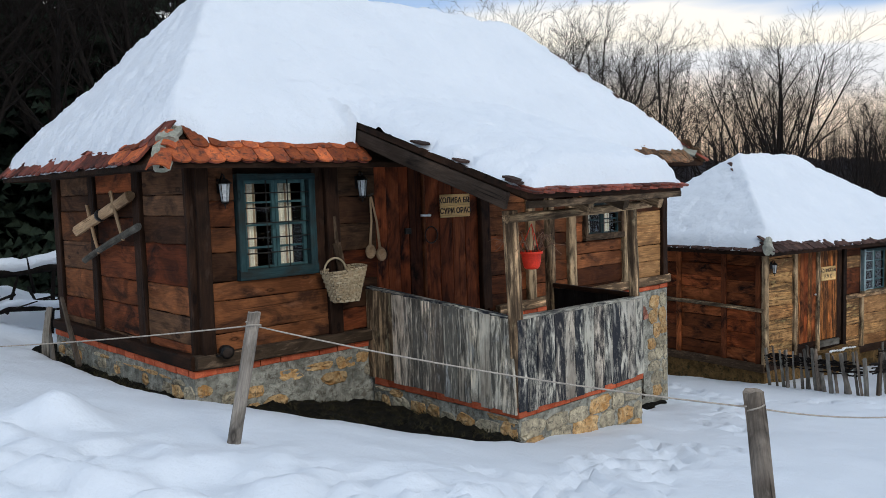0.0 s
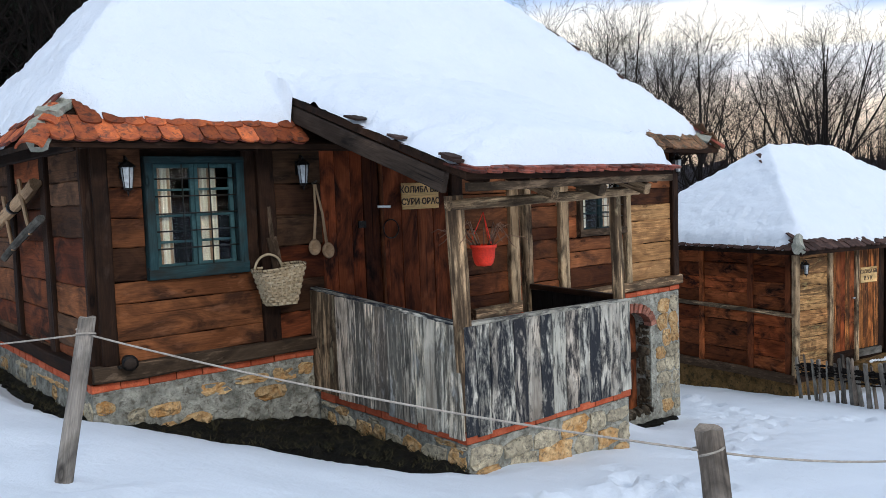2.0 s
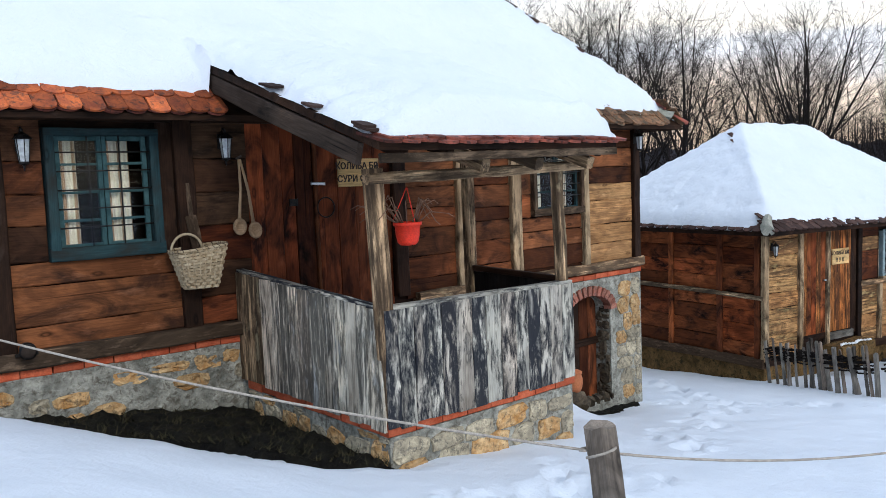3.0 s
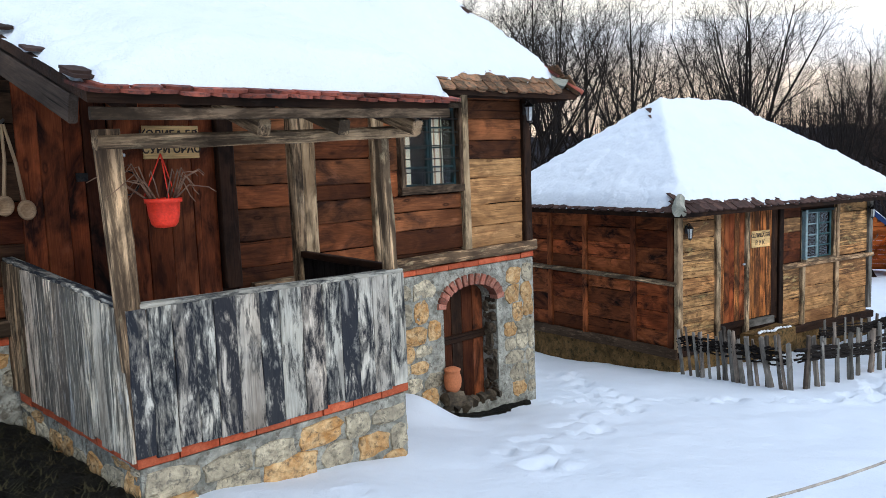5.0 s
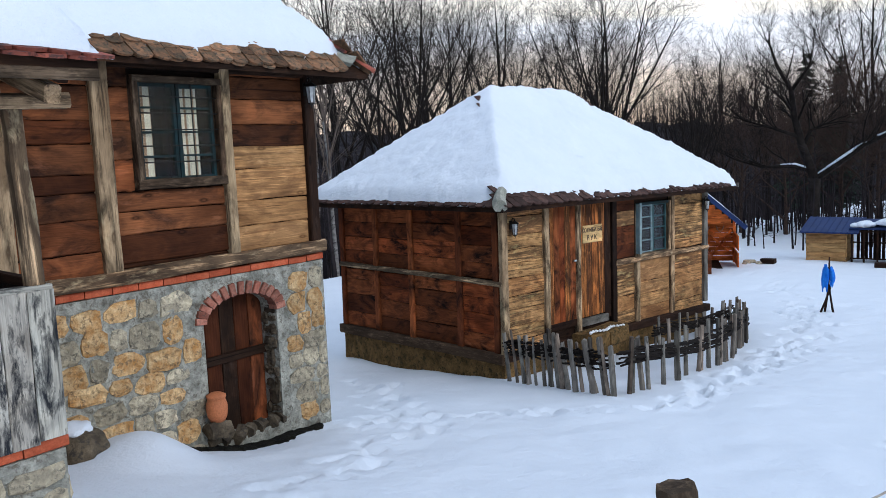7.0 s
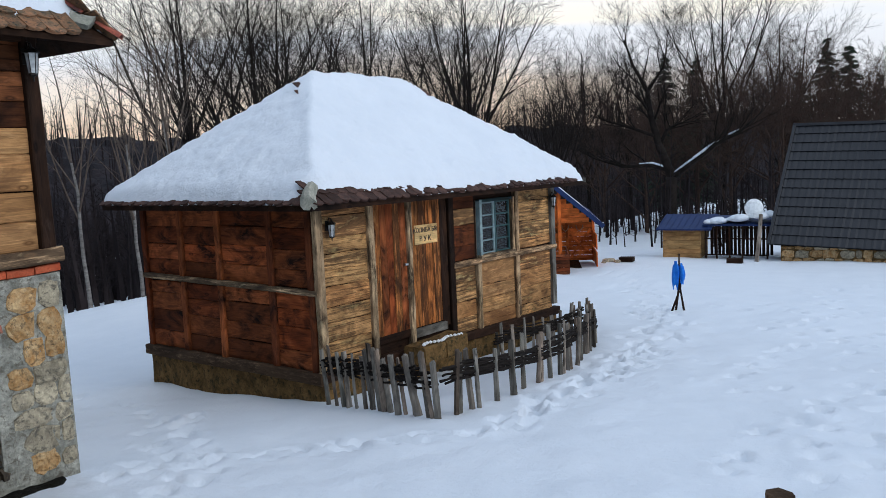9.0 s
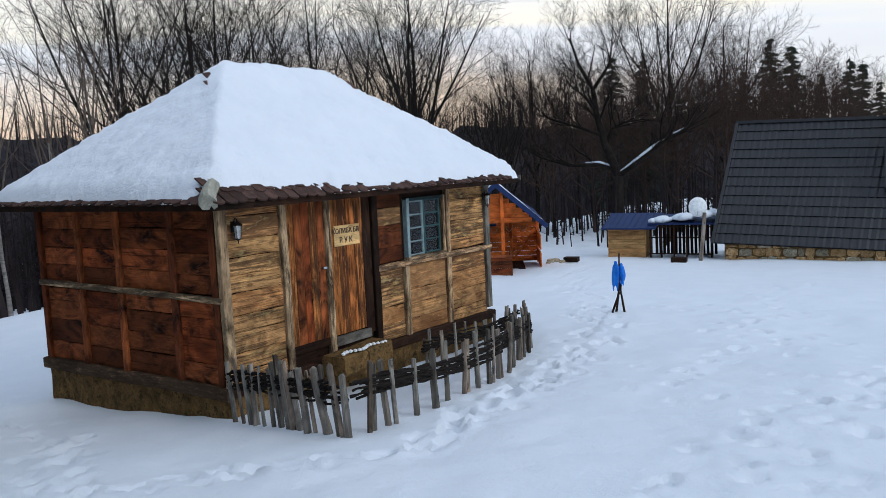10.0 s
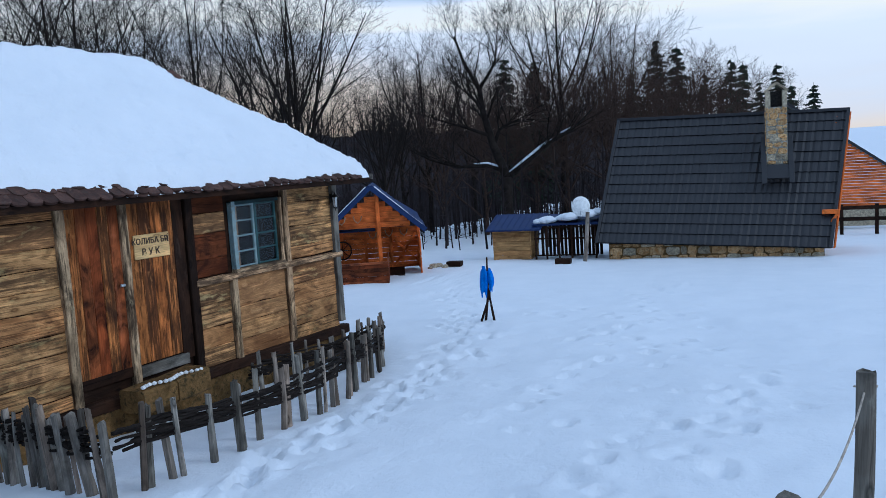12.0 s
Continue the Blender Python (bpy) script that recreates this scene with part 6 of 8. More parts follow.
# ---- steep-roofed house ----
def build_steep_house():
    st = base("steep_house", 39.6, 0.8, -3.7, label="house with a steep anthracite metal roof over a low stone wall", category="house")
    e0, e1 = Vector((37.32, 4.72, -3.05)), Vector((37.36, -2.50, -3.38))
    r0, r1 = Vector((39.95, 4.15, 1.05)), Vector((39.75, -3.30, 0.86))
    nrm = (e1 - e0).cross(r0 - e0).normalized()
    if nrm.x > 0:
        nrm = -nrm
    rows, cols = 13, 96
    vs, fs = [], []
    for i in range(rows):
        for h, o in ((0.0, 0.045), (0.97, 0.012), (1.0, 0.0)):
            f = (i + h) / rows
            for j in range(cols + 1):
                g = j / cols
                p = e0.lerp(e1, g).lerp(r0.lerp(r1, g), f)
                vs.append(p + nrm * (o + 0.014 * math.sin(g * 2 * math.pi * 34)))
    n = cols + 1
    for k in range(rows * 3 - 1):
        for j in range(cols):
            fs.append((k * n + j, k * n + j + 1, k * n + n + j + 1, k * n + n + j))
    c = (e0 + r1) / 2
    roof = put("roof", mesh_of([v - c for v in vs], fs), Matrix.Translation(c), ROOF_METAL, st, "anthracite pressed-metal tile roof")
    # the far slope and the ends
    b0, b1 = Vector((42.5, 4.72, -3.05)), Vector((42.3, -2.50, -3.38))
    bm = bmesh.new()
    q = [bm.verts.new(v - nrm * 0.05) for v in (e0, e1, r1, r0)]
    q2 = [bm.verts.new(v) for v in (b0, b1)]
    bm.faces.new(q)
    bm.faces.new((q[3], q[2], q2[1], q2[0]))
    part("back_slope", bm, ROOF_METAL, st)
    bar("ridge_cap", roof, r0 + Vector((0, 0.05, 0.03)), r1 + Vector((0, -0.05, 0.03)), 0.10, 0.16, ROOF_METAL, seg=2)
    bar("verge", roof, e0 + nrm * 0.03, r0 + nrm * 0.03, 0.10, 0.10, ROOF_METAL, up=(0, 1, 0), seg=1)
    bar("verge", roof, e1 + nrm * 0.03, r1 + nrm * 0.03, 0.10, 0.10, ROOF_METAL, up=(0, 1, 0), seg=1)
    # gable of red boards, with a bracketed balcony
    for i in range(22):
        f = (i + 0.5) / 23
        p, s = e1.lerp(r1, f), b1.lerp(r1, f)
        p = p + Vector((0.15 * (1 - f), 0.30, 0))
        bar("gable_plank", st, p, (s.x - 0.15, p.y, p.z), 0.165, 0.04, WOOD_CABIN, seg=1)
    bar("balcony", st, (37.75, -2.55, -2.3), (39.8, -2.75, -2.3), 0.12, 0.5, WOOD_CABIN, seg=1)
    bar("brace", st, (37.8, -2.35, -2.95), (37.8, -2.75, -2.35), 0.08, 0.08, WOOD_CABIN, seg=1)
    bar("barge_board", st, e1 + Vector((0.12, -0.12, 0.0)), r1 + Vector((0.05, -0.06, -0.1)), 0.18, 0.05, WOOD_CABIN, up=(1, 0, 0), seg=1)
    low = box("stone_wall", st, 37.62, 38.0, -2.35, 4.35, -4.2, -2.95, HUT_BASE, "low stone wall")
    stones_on(low, -2.35, 4.35, lambda u: -3.75, lambda u: -3.12, lambda u, z, o: (37.62 - o, u, z), 0.30, 0.6, seedv=21, depth=0.07)
    box("end_wall", st, 37.7, 42.0, -2.30, -2.05, -4.2, -3.2, MORTAR)
    box("end_wall", st, 37.7, 42.0, 4.05, 4.30, -4.2, -3.2, MORTAR)
    # chimney
    ch = box("chimney", st, 38.55, 39.15, -1.38, -0.74, -1.6, 1.10, MORTAR, "tall rubble stone chimney with a small gabled top")
    for face in range(2):
        stones_on(ch, -1.38 if face == 0 else 38.55, -0.74 if face == 0 else 39.15, lambda u: -0.75, lambda u: 1.10, (lambda u, z, o: (38.55 - o, u, z)) if face == 0 else (lambda u, z, o: (u, -0.74 + o, z)), 0.21, 0.7, seedv=31 + face, depth=0.05)
    for y0, y1 in ((-1.38, -1.24), (-0.88, -0.74)):
        box("flue_pier", ch, 38.55, 39.15, y0, y1, 1.10, 1.62, STONE)
    box("flue_back", ch, 38.95, 39.12, -1.24, -0.88, 1.10, 1.62, IRON)
    for s in (-1, 1):
        bar("cap_slab", ch, (38.5, -1.06 + s * 0.17, 1.74), (39.2, -1.06 + s * 0.17, 1.74), 0.44, 0.07, STONE, up=(0, s, -0.75), seg=1)
    bar("flashing", roof, (38.30, -1.52, -0.98), (38.30, -0.60, -0.98), 0.5, 0.05, ROOF_METAL, up=(2.5, 0, 4.1), seg=1)
    for y in (-1.47, -0.65):
        bar("flashing", roof, (38.05, y, -1.35), (38.95, y, 0.15), 0.16, 0.06, ROOF_METAL, up=(0, 1, 0), seg=1)


build_steep_house()


def build_barn():
    br = base("barn", 54.6, -5.5, -3.9, label="long barn of horizontal timber slats under a dark roof", category="barn")
    for i in range(26):
        z = -3.55 + i * 0.14
        bar("slat", br, (54.5, -2.0 if z < 1.2 else -2.4, z), (54.5, -5.25 + (z + 0.62) * 1.34 if z > -2.6 else -7.9, z), 0.12, 0.06, WOOD_CABIN, seg=1)
    box("plinth", br, 54.4, 54.8, -8.0, -2.0, -4.6, -3.62, STONE, "low stone wall")
    bar("roof", br, (55.2, -1.4, 2.35), (55.2, -8.6, -3.02), 1.8, 0.12, ROOF_METAL, up=(1, 0, 0), seg=1)
    for z in (-3.25, -3.75):
        bar("rail", br, (49.5, -4.0, z), (49.5, -9.0, z), 0.16, 0.08, WOOD_DARK, seg=1)
    for i in range(4):
        bar("post", br, (49.55, -4.2 - i * 1.4, -4.6), (49.55, -4.2 - i * 1.4, -3.1), 0.14, 0.12, WOOD_DARK, up=(0, 1, 0), seg=1)


build_barn()

# ---- folded blue parasol on a stick stand ----
par = base("parasol", 24.55, 4.8, ground(24.55, 4.8), label="folded blue cloth parasol tied to crossed dark sticks", category="parasol")
gz = ground(24.55, 4.8)
rod("pole", par, [(24.5, 4.86, gz - 0.1), (24.56, 4.79, gz + 0.5), (24.56, 4.775, gz + 1.22)], [0.028, 0.022, 0.016], WOOD_DARK, 7)
rod("leg", par, [(24.5, 4.66, gz - 0.1), (24.56, 4.76, gz + 0.45), (24.56, 4.72, gz + 1.0)], [0.026, 0.02, 0.014], WOOD_DARK, 7)
rod("leg", par, [(24.42, 4.93, gz - 0.06), (24.55, 4.78, gz + 0.42)], [0.024, 0.02], WOOD_DARK, 7)


def hanging_cloth(dy, wide, low, high, seedv):
    """A loose fold of cloth tied to the sticks, ragged at its foot."""
    n, hts = 18, 12
    vs, fs = [], []
    for k in range(hts):
        f = k / (hts - 1)
        w = wide * (0.55 + 0.75 * math.sin(math.pi * (0.12 + 0.78 * f))) * (1.0 if f < 0.9 else 0.6)
        for j in range(n):
            t = 2 * math.pi * j / n
            rr = w * (1 + 0.28 * math.sin(t * 3 + seedv + 2.0 * f) + 0.14 * math.sin(t * 7 + seedv))
            vs.append((24.53 + rr * math.cos(t) * 0.6, 4.77 + dy + rr * math.sin(t) + 0.015 * math.sin(5 * f + seedv), gz + low + (high - low) * f + (0.07 * math.sin(t * 2 + seedv) if k == 0 else 0)))
    for k in range(hts - 1):
        for j in range(n):
            fs.append((k * n + j, k * n + (j + 1) % n, k * n + n + (j + 1) % n, k * n + n + j))
    put("canopy", mesh_of(vs, fs, True), Matrix.Identity(4), BLUE_CLOTH, par, "folded blue cloth")


hanging_cloth(0.075, 0.052, 0.50, 1.06, 1.0)
hanging_cloth(-0.055, 0.038, 0.62, 1.02, 3.3)


# ---- woods ----
def bare_crown(r, h, stems=5, fork=0.24, angle=34, twigs=(9, 6, 6), thin=1.0, wild=0.055, lift=0.075):
    """A trunk that parts into steep limbs, and the limbs' dense fine twigs; two lists of tubes."""
    trunk, crown = [], []

    def aside(d, deg, turn):
        ref = Vector((0.3, 0.2, 1)) if abs(d.z) < 0.9 else Vector((1, 0.2, 0))
        a = d.cross(ref).normalized()
        b = d.cross(a)
        k = radians(deg)
        return (d * math.cos(k) + (a * math.cos(turn) + b * math.sin(turn)) * math.sin(k)).normalized()

    def shoot(p, d, ln, rad, level, bucket):
        n = (7, 6, 4, 2, 1)[level]
        pts, rs = [p.copy()], [rad]
        w = (0.06, wild, wild * 1.5, wild * 2.0, wild * 2.0)[level]
        for i in range(n):
            d = (d + Vector((r.uniform(-1, 1), r.uniform(-1, 1), r.uniform(-0.7, 0.7))) * w + Vector((0, 0, lift * (0.45 if level > 1 else 1.0)))).normalized()
            p = p + d * ln / n
            pts.append(p.copy())
            rs.append(rad * (1 - 0.82 * (i + 1) / n))
        bucket.append((pts, rs, (8, 6, 4, 3, 3)[level]))
        if level >= 4:
            return
        kids = (0, twigs[0], twigs[1], twigs[2])[level]
        turn = r.uniform(0, 6.28)
        for k in range(kids):
            f = ((k + r.uniform(0.2, 0.9)) / kids * 0.82 + 0.18) * n
            i = min(n - 1, int(f))
            q = pts[i].lerp(pts[i + 1], min(1.0, f - i))
            turn += 2.4 + r.uniform(-0.5, 0.5)
            here = (pts[i + 1] - pts[i]).normalized()
            cl = ln * (r.uniform(0.44, 0.62) if level < 3 else r.uniform(0.45, 0.75)) * (1.12 - 0.55 * f / n)
            shoot(q, aside(here, r.uniform(26, 46) if level < 3 else r.uniform(26, 56), turn), cl, max(0.0062 * thin, rs[i] * r.uniform(0.36, 0.52)), level + 1, crown)
    rad = h * 0.0135 * thin
    top = h * r.uniform(0.92, 1.0)
    lean = Vector((r.uniform(-0.05, 0.05), r.uniform(-0.05, 0.05), 1)).normalized()
    pts = [Vector((0, 0, -0.4)) + lean * (top * 0.55 * i / 5) + Vector((r.uniform(-1, 1), r.uniform(-1, 1), 0)) * 0.008 * h * (i > 0) for i in range(6)]
    rs = [rad * (1.15 if i == 0 else 1 - 0.09 * i) for i in range(6)]
    trunk.append((pts, rs, 8))
    turn = r.uniform(0, 6.28)
    # the leader, then limbs up the trunk
    shoot(pts[-1], lean, top * 0.42, rs[-1] * 0.9, 1, crown)
    for k in range(stems):
        f = (fork + (0.55 - fork) * (k + r.uniform(0.0, 0.8)) / stems) / 0.55 * 5
        i = min(4, int(f))
        q = pts[i].lerp(pts[i + 1], f - i)
        turn += 2.4 + r.uniform(-0.4, 0.4)
        left = top - q.z
        shoot(q, aside(lean, angle * r.uniform(0.7, 1.3), turn), left * r.uniform(0.72, 0.92), rs[i] * r.uniform(0.50, 0.72), 1, crown)
    return trunk, crown


def tubes_mesh(tubes):
    vs, fs = [], []
    for pts, rs, sides in tubes:
        v, f = rod_mesh(pts, rs, sides, False)
        o = len(vs)
        vs += v
        fs += [tuple(i + o for i in q) for q in f]
    return mesh_of(vs, fs, True)


def tree(name, seedv, h, mat, label, **shape):
    trunk, crown = bare_crown(random.Random(seedv), h, **shape)
    t = base(name, 0, 0, 0, label=label, category="tree")
    put("trunk", tubes_mesh(trunk), Matrix.Identity(4), mat, t)
    put("crown", tubes_mesh(crown), Matrix.Identity(4), TWIG if mat is TWIG else PALE_TWIG if mat is BIRCH else BARK, t, "bare twigs")
    return t


def plant(proto, x, y, top, h0, turn, label, group, first=False, lean=0.0):
    """Stands a tree at (x, y) with its tip at the level top."""
    g = ground(x, y, False)
    k = (top - g) / h0
    if first:
        proto.matrix_basis = pose(x, y, g, lean, 0, turn) @ Matrix.Scale(k, 4)
        ob = proto
    else:
        ob = copy_thing(proto, pose(x, y, g, lean, 0, turn))
        ob.scale = (k,) * 3
    return tagged(ob, label, "tree", group)


TALL = "tall bare deciduous tree with fine dark twigs"
protos = [tree("bare_tree", 101, 12.0, BARK, TALL, stems=9, fork=0.24, angle=38), tree("bare_tree", 112, 12.0, BARK, TALL, stems=8, fork=0.16, angle=28, lift=0.05),
          tree("bare_tree", 103, 12.0, BARK, TALL, stems=9, fork=0.30, angle=46, lift=0.12), tree("bare_tree", 104, 12.0, BARK, TALL, stems=7, fork=0.20, angle=24, twigs=(9, 6, 6), lift=0.04)]
# x, y, level of the tip, kind
SPOTS = ((44.0, 33.0, 13.0, 0), (50.0, 33.6, 10.8, 3), (66.0, 41.5, 15.6, 2), (57.5, 30.6, 10.0, 1), (44.6, 20.6, 9.2, 3), (46.6, 21.0, 10.6, 1), (62.4, 20.0, 8.8, 1), (63.6, 22.5, 7.2, 3),
         (68.7, 11.9, 12.6, 2), (73.3, 8.2, 10.6, 0), (74.8, 20.7, 9.0, 0), (45.7, 40.9, 15.3, 1), (56.5, 42.2, 14.2, 2), (40.0, 32.1, 8.6, 1),
         (54.0, 24.5, 6.5, 0), (51.0, 18.5, 4.6, 2), (43.5, 15.0, 3.6, 3))
used = set()
for i, (x, y, top, k) in enumerate(SPOTS):
    plant(protos[k], x, y, top, 12.0, (i * 77) % 360, TALL, "bare trees behind the yard", k not in used)
    used.add(k)

# brown thicket of young trees behind the kennel
THICKET = "young bare tree with dense brown twigs"
young = [tree("young_tree", sd, 8.0, TWIG, THICKET, stems=9, fork=0.12, angle=50, twigs=(8, 7, 7), thin=0.9, lift=0.08, wild=0.14) for sd in (151, 152)]
for i, (x, y, top) in enumerate(((57.5, 14.5, 4.6), (60.0, 10.0, 6.4), (59.0, 7.0, 5.6), (61.5, 4.2, 6.0), (64.0, 8.0, 7.6), (62.0, 12.5, 6.8), (64.5, 1.5, 5.6), (66.5, 5.2, 7.4), (58.0, 17.5, 5.0), (68.0, 2.6, 6.6), (66.0, 15.5, 6.8))):
    plant(young[i % 2], x, y, top, 8.0, i * 83, THICKET, "brown thicket", i < 2)

# the wide oak whose fork holds snow
OAK = "broad bare oak with a snow-covered fork"
oak = base("oak", 49.45, 11.0, ground(49.45, 11.0, False), label=OAK, category="tree")


def build_oak():
    r = random.Random(211)
    stem = [(49.44, 11.08, -4.4), (49.45, 11.05, -2.3), (49.46, 11.01, -1.09)]
    limbs = (([(49.46, 11.01, -1.09), (49.34, 11.58, 0.48), (49.26, 11.99, 2.11), (49.24, 12.12, 3.35), (49.1, 12.81, 4.69), (49.0, 13.2, 6.0)], 0.24),
             ([(49.49, 10.95, -1.07), (49.71, 9.74, -0.2), (49.88, 8.88, 0.47), (50.12, 7.71, 1.06), (50.3, 6.7, 2.0)], 0.17),
             ([(49.42, 11.24, -0.72), (49.27, 11.93, -0.47), (48.97, 13.46, -0.46), (48.7, 14.8, 0.0), (48.5, 15.8, 0.58)], 0.13),
             ([(49.34, 11.58, 0.48), (49.41, 11.24, 1.3), (49.53, 10.64, 1.6), (49.73, 9.64, 1.7)], 0.11),
             ([(49.24, 12.12, 3.35), (49.4, 11.32, 4.5), (49.44, 11.1, 5.6)], 0.10),
             ([(49.3, 11.7, 1.0), (48.6, 12.8, 1.5), (48.2, 14.2, 2.0), (48.0, 15.2, 3.0)], 0.10),
             ([(49.26, 11.99, 2.4), (49.8, 13.0, 3.3), (50.2, 14.2, 4.2)], 0.09))
    rod("trunk", oak, stem, [0.36, 0.30, 0.28], BARK, 10)
    twigs = []

    def shoot(p, d, ln, rad, level):
        n = 4
        pts, rs = [p.copy()], [rad]
        for i in range(n):
            d = (d + Vector((r.uniform(-1, 1), r.uniform(-1, 1), r.uniform(-0.6, 0.9))) * 0.24).normalized()
            p = p + d * ln / n
            pts.append(p.copy())
            rs.append(rad * (1 - 0.8 * (i + 1) / n))
        twigs.append((pts, rs, 4 if level == 1 else 3))
        if level < 4:
            for k in range((0, 6, 4, 3)[level]):
                f = r.uniform(0.2, 0.98) * n
                i = min(n - 1, int(f))
                shoot(pts[i].lerp(pts[i + 1], f - i), (d * 0.7 + Vector((r.uniform(-1, 1), r.uniform(-1, 1), r.uniform(-0.3, 0.9)))).normalized(), ln * r.uniform(0.4, 0.65), max(0.005, rs[i] * 0.5), level + 1)
    for pts, rad in limbs:
        pts = [Vector(q) for q in pts]
        n = len(pts)
        rod("limb", oak, pts, [rad * (1 - 0.85 * i / (n - 1)) for i in range(n)], BARK, 8)
        for k in range(13):
            f = (0.25 + 0.75 * r.random()) * (n - 1)
            i = min(n - 2, int(f))
            d = (pts[i + 1] - pts[i]).normalized()
            shoot(pts[i].lerp(pts[i + 1], f - i), (d * 0.8 + Vector((r.uniform(-0.8, 0.8), r.uniform(-1, 1), r.uniform(-0.2, 1.0)))).normalized(), r.uniform(1.2, 2.6), max(0.012, rad * (1 - 0.85 * f / (n - 1)) * 0.5), 1)
    put("crown", tubes_mesh(twigs), Matrix.Identity(4), BARK, oak, "bare gnarled twigs")
    for pts, w in (([(49.46, 10.85, -0.88), (49.66, 9.9, -0.16), (49.78, 9.2, 0.36), (49.9, 8.75, 0.66)], 0.085), ([(49.38, 11.24, -0.58), (49.24, 11.93, -0.34), (49.1, 12.6, -0.34)], 0.06), ([(50.0, 8.3, 0.92), (50.1, 7.75, 1.18)], 0.05)):
        rod("snow_load", oak, pts, [w] * (len(pts) - 1) + [w * 0.4], ROOF_SNOW, 6, "snow lying in the fork")


build_oak()

# pale slim trees beside the hut
SLIM = "slim pale-barked bare tree"
birches = [tree("birch", 301, 11.0, BIRCH, SLIM, stems=6, fork=0.34, angle=24, twigs=(5, 3, 3), thin=0.55, lift=0.03), tree("birch", 305, 11.0, BIRCH, SLIM, stems=5, fork=0.22, angle=17, twigs=(5, 3, 3), thin=0.5, lift=0.02)]
for i, (k, x, y, top, turn, ln) in enumerate(((1, 27.2, 24.8, 7.6, 10, 0), (0, 29.6, 25.3, 9.4, 80, 0), (0, 29.7, 26.6, 5.4, 200, 2), (1, 31.5, 28.4, 7.0, 300, -2), (0, 25.6, 25.6, 6.4, 120, 2))):
    plant(birches[k], x, y, top, 11.0, turn, SLIM, "pale slim trees", i < 2, ln)


# spruces
def spruce(seedv, h=10.0, dense=26):
    r = random.Random(seedv)
    t = base("spruce", 0, 0, 0, label="dark green spruce", category="tree")
    vs, fs = rod_mesh([(0, 0, -0.3), (0, 0, h * 0.5), (0, 0, h)], [h * 0.016, h * 0.01, 0.01], 7)
    put("trunk", mesh_of(vs, fs, True), Matrix.Identity(4), BARK, t)
    vs, fs = [], []
    for k in range(dense):
        f = k / dense
        reach = h * 0.23 * (1 - f) ** 0.85 + 0.12
        for j in range(11):
            a = r.uniform(0, 2 * math.pi)
            z = h * (0.10 + 0.89 * min(0.995, max(0, f + r.uniform(-0.045, 0.03))))
            ln = reach * r.uniform(0.5, 1.15)
            d = Vector((math.cos(a), math.sin(a), 0))
            sd = Vector((-d.y, d.x, 0))
            for s in range(12):
                g = (s + r.random()) / 12
                p = Vector((0, 0, z)) + d * ln * g + Vector((0, 0, -0.28 * ln * g + 0.10 * ln * g * g))
                w = 0.085 * ln * (1.15 - g) + 0.045
                o = len(vs)
                q = p + d * 0.13 + Vector((0, 0, r.uniform(-0.13, 0.02)))
                vs += [p + sd * w + Vector((0, 0, -0.07)), p + Vector((0, 0, 0.05)), p - sd * w + Vector((0, 0, -0.07)), q + Vector((0, 0, -0.06))]
                fs += [(o, o + 1, o + 3), (o + 1, o + 2, o + 3), (o, o + 3, o + 2)]
    put("crown", mesh_of(vs, fs), Matrix.Identity(4), NEEDLE, t, "layered dark needles")
    return t


spruces = [spruce(401), spruce(402)]
FIRS = ((83.3, 19.9, 8.6), (83.9, 17.2, 8.4), (82.5, 6.2, 8.8), (83.6, 4.6, 8.3), (77.7, 0.3, 6.2), (79.9, -0.6, 6.0), (79.8, -3.1, 5.6), (81.6, -5.9, 4.0), (80.5, -1.9, 4.4), (85.0, 8.6, 6.6), (82.0, 2.4, 5.6), (84.0, -4.4, 4.2),
        (5.6, 22.5, 12.5), (7.4, 20.5, 11.8), (3.2, 21.5, 12), (9.6, 24.0, 12.8), (12.2, 27.5, 13), (1.2, 24.5, 13), (11.0, 22.4, 10.4), (6.2, 27.0, 14), (14.8, 28.5, 11.5), (4.4, 24.0, 13.6), (2.2, 22.6, 12.2),
        (6.6, 23.6, 13.2), (8.4, 22.2, 12.2), (10.4, 25.8, 13), (4.0, 27.5, 15), (8.0, 27.0, 14.6), (11.8, 30.0, 14), (0.0, 27.0, 14.6))
for i, (x, y, top) in enumerate(FIRS):
    plant(spruces[i % 2], x, y, top, 10.0, i * 61, "dark green spruce at the wood's edge", "spruces", i < 2)
for i, (x, y, h) in enumerate(((4.2, 18.0, 9), (2.6, 17.0, 8), (6.0, 19.0, 10), (8.6, 18.8, 10), (0.6, 19.0, 9), (3.4, 19.4, 10), (7.2, 17.9, 9), (1.8, 20.5, 10))):
    plant(protos[i % 4], x, y, h - 0.4, 12.0, i * 97, TALL, "bare trees behind the house")


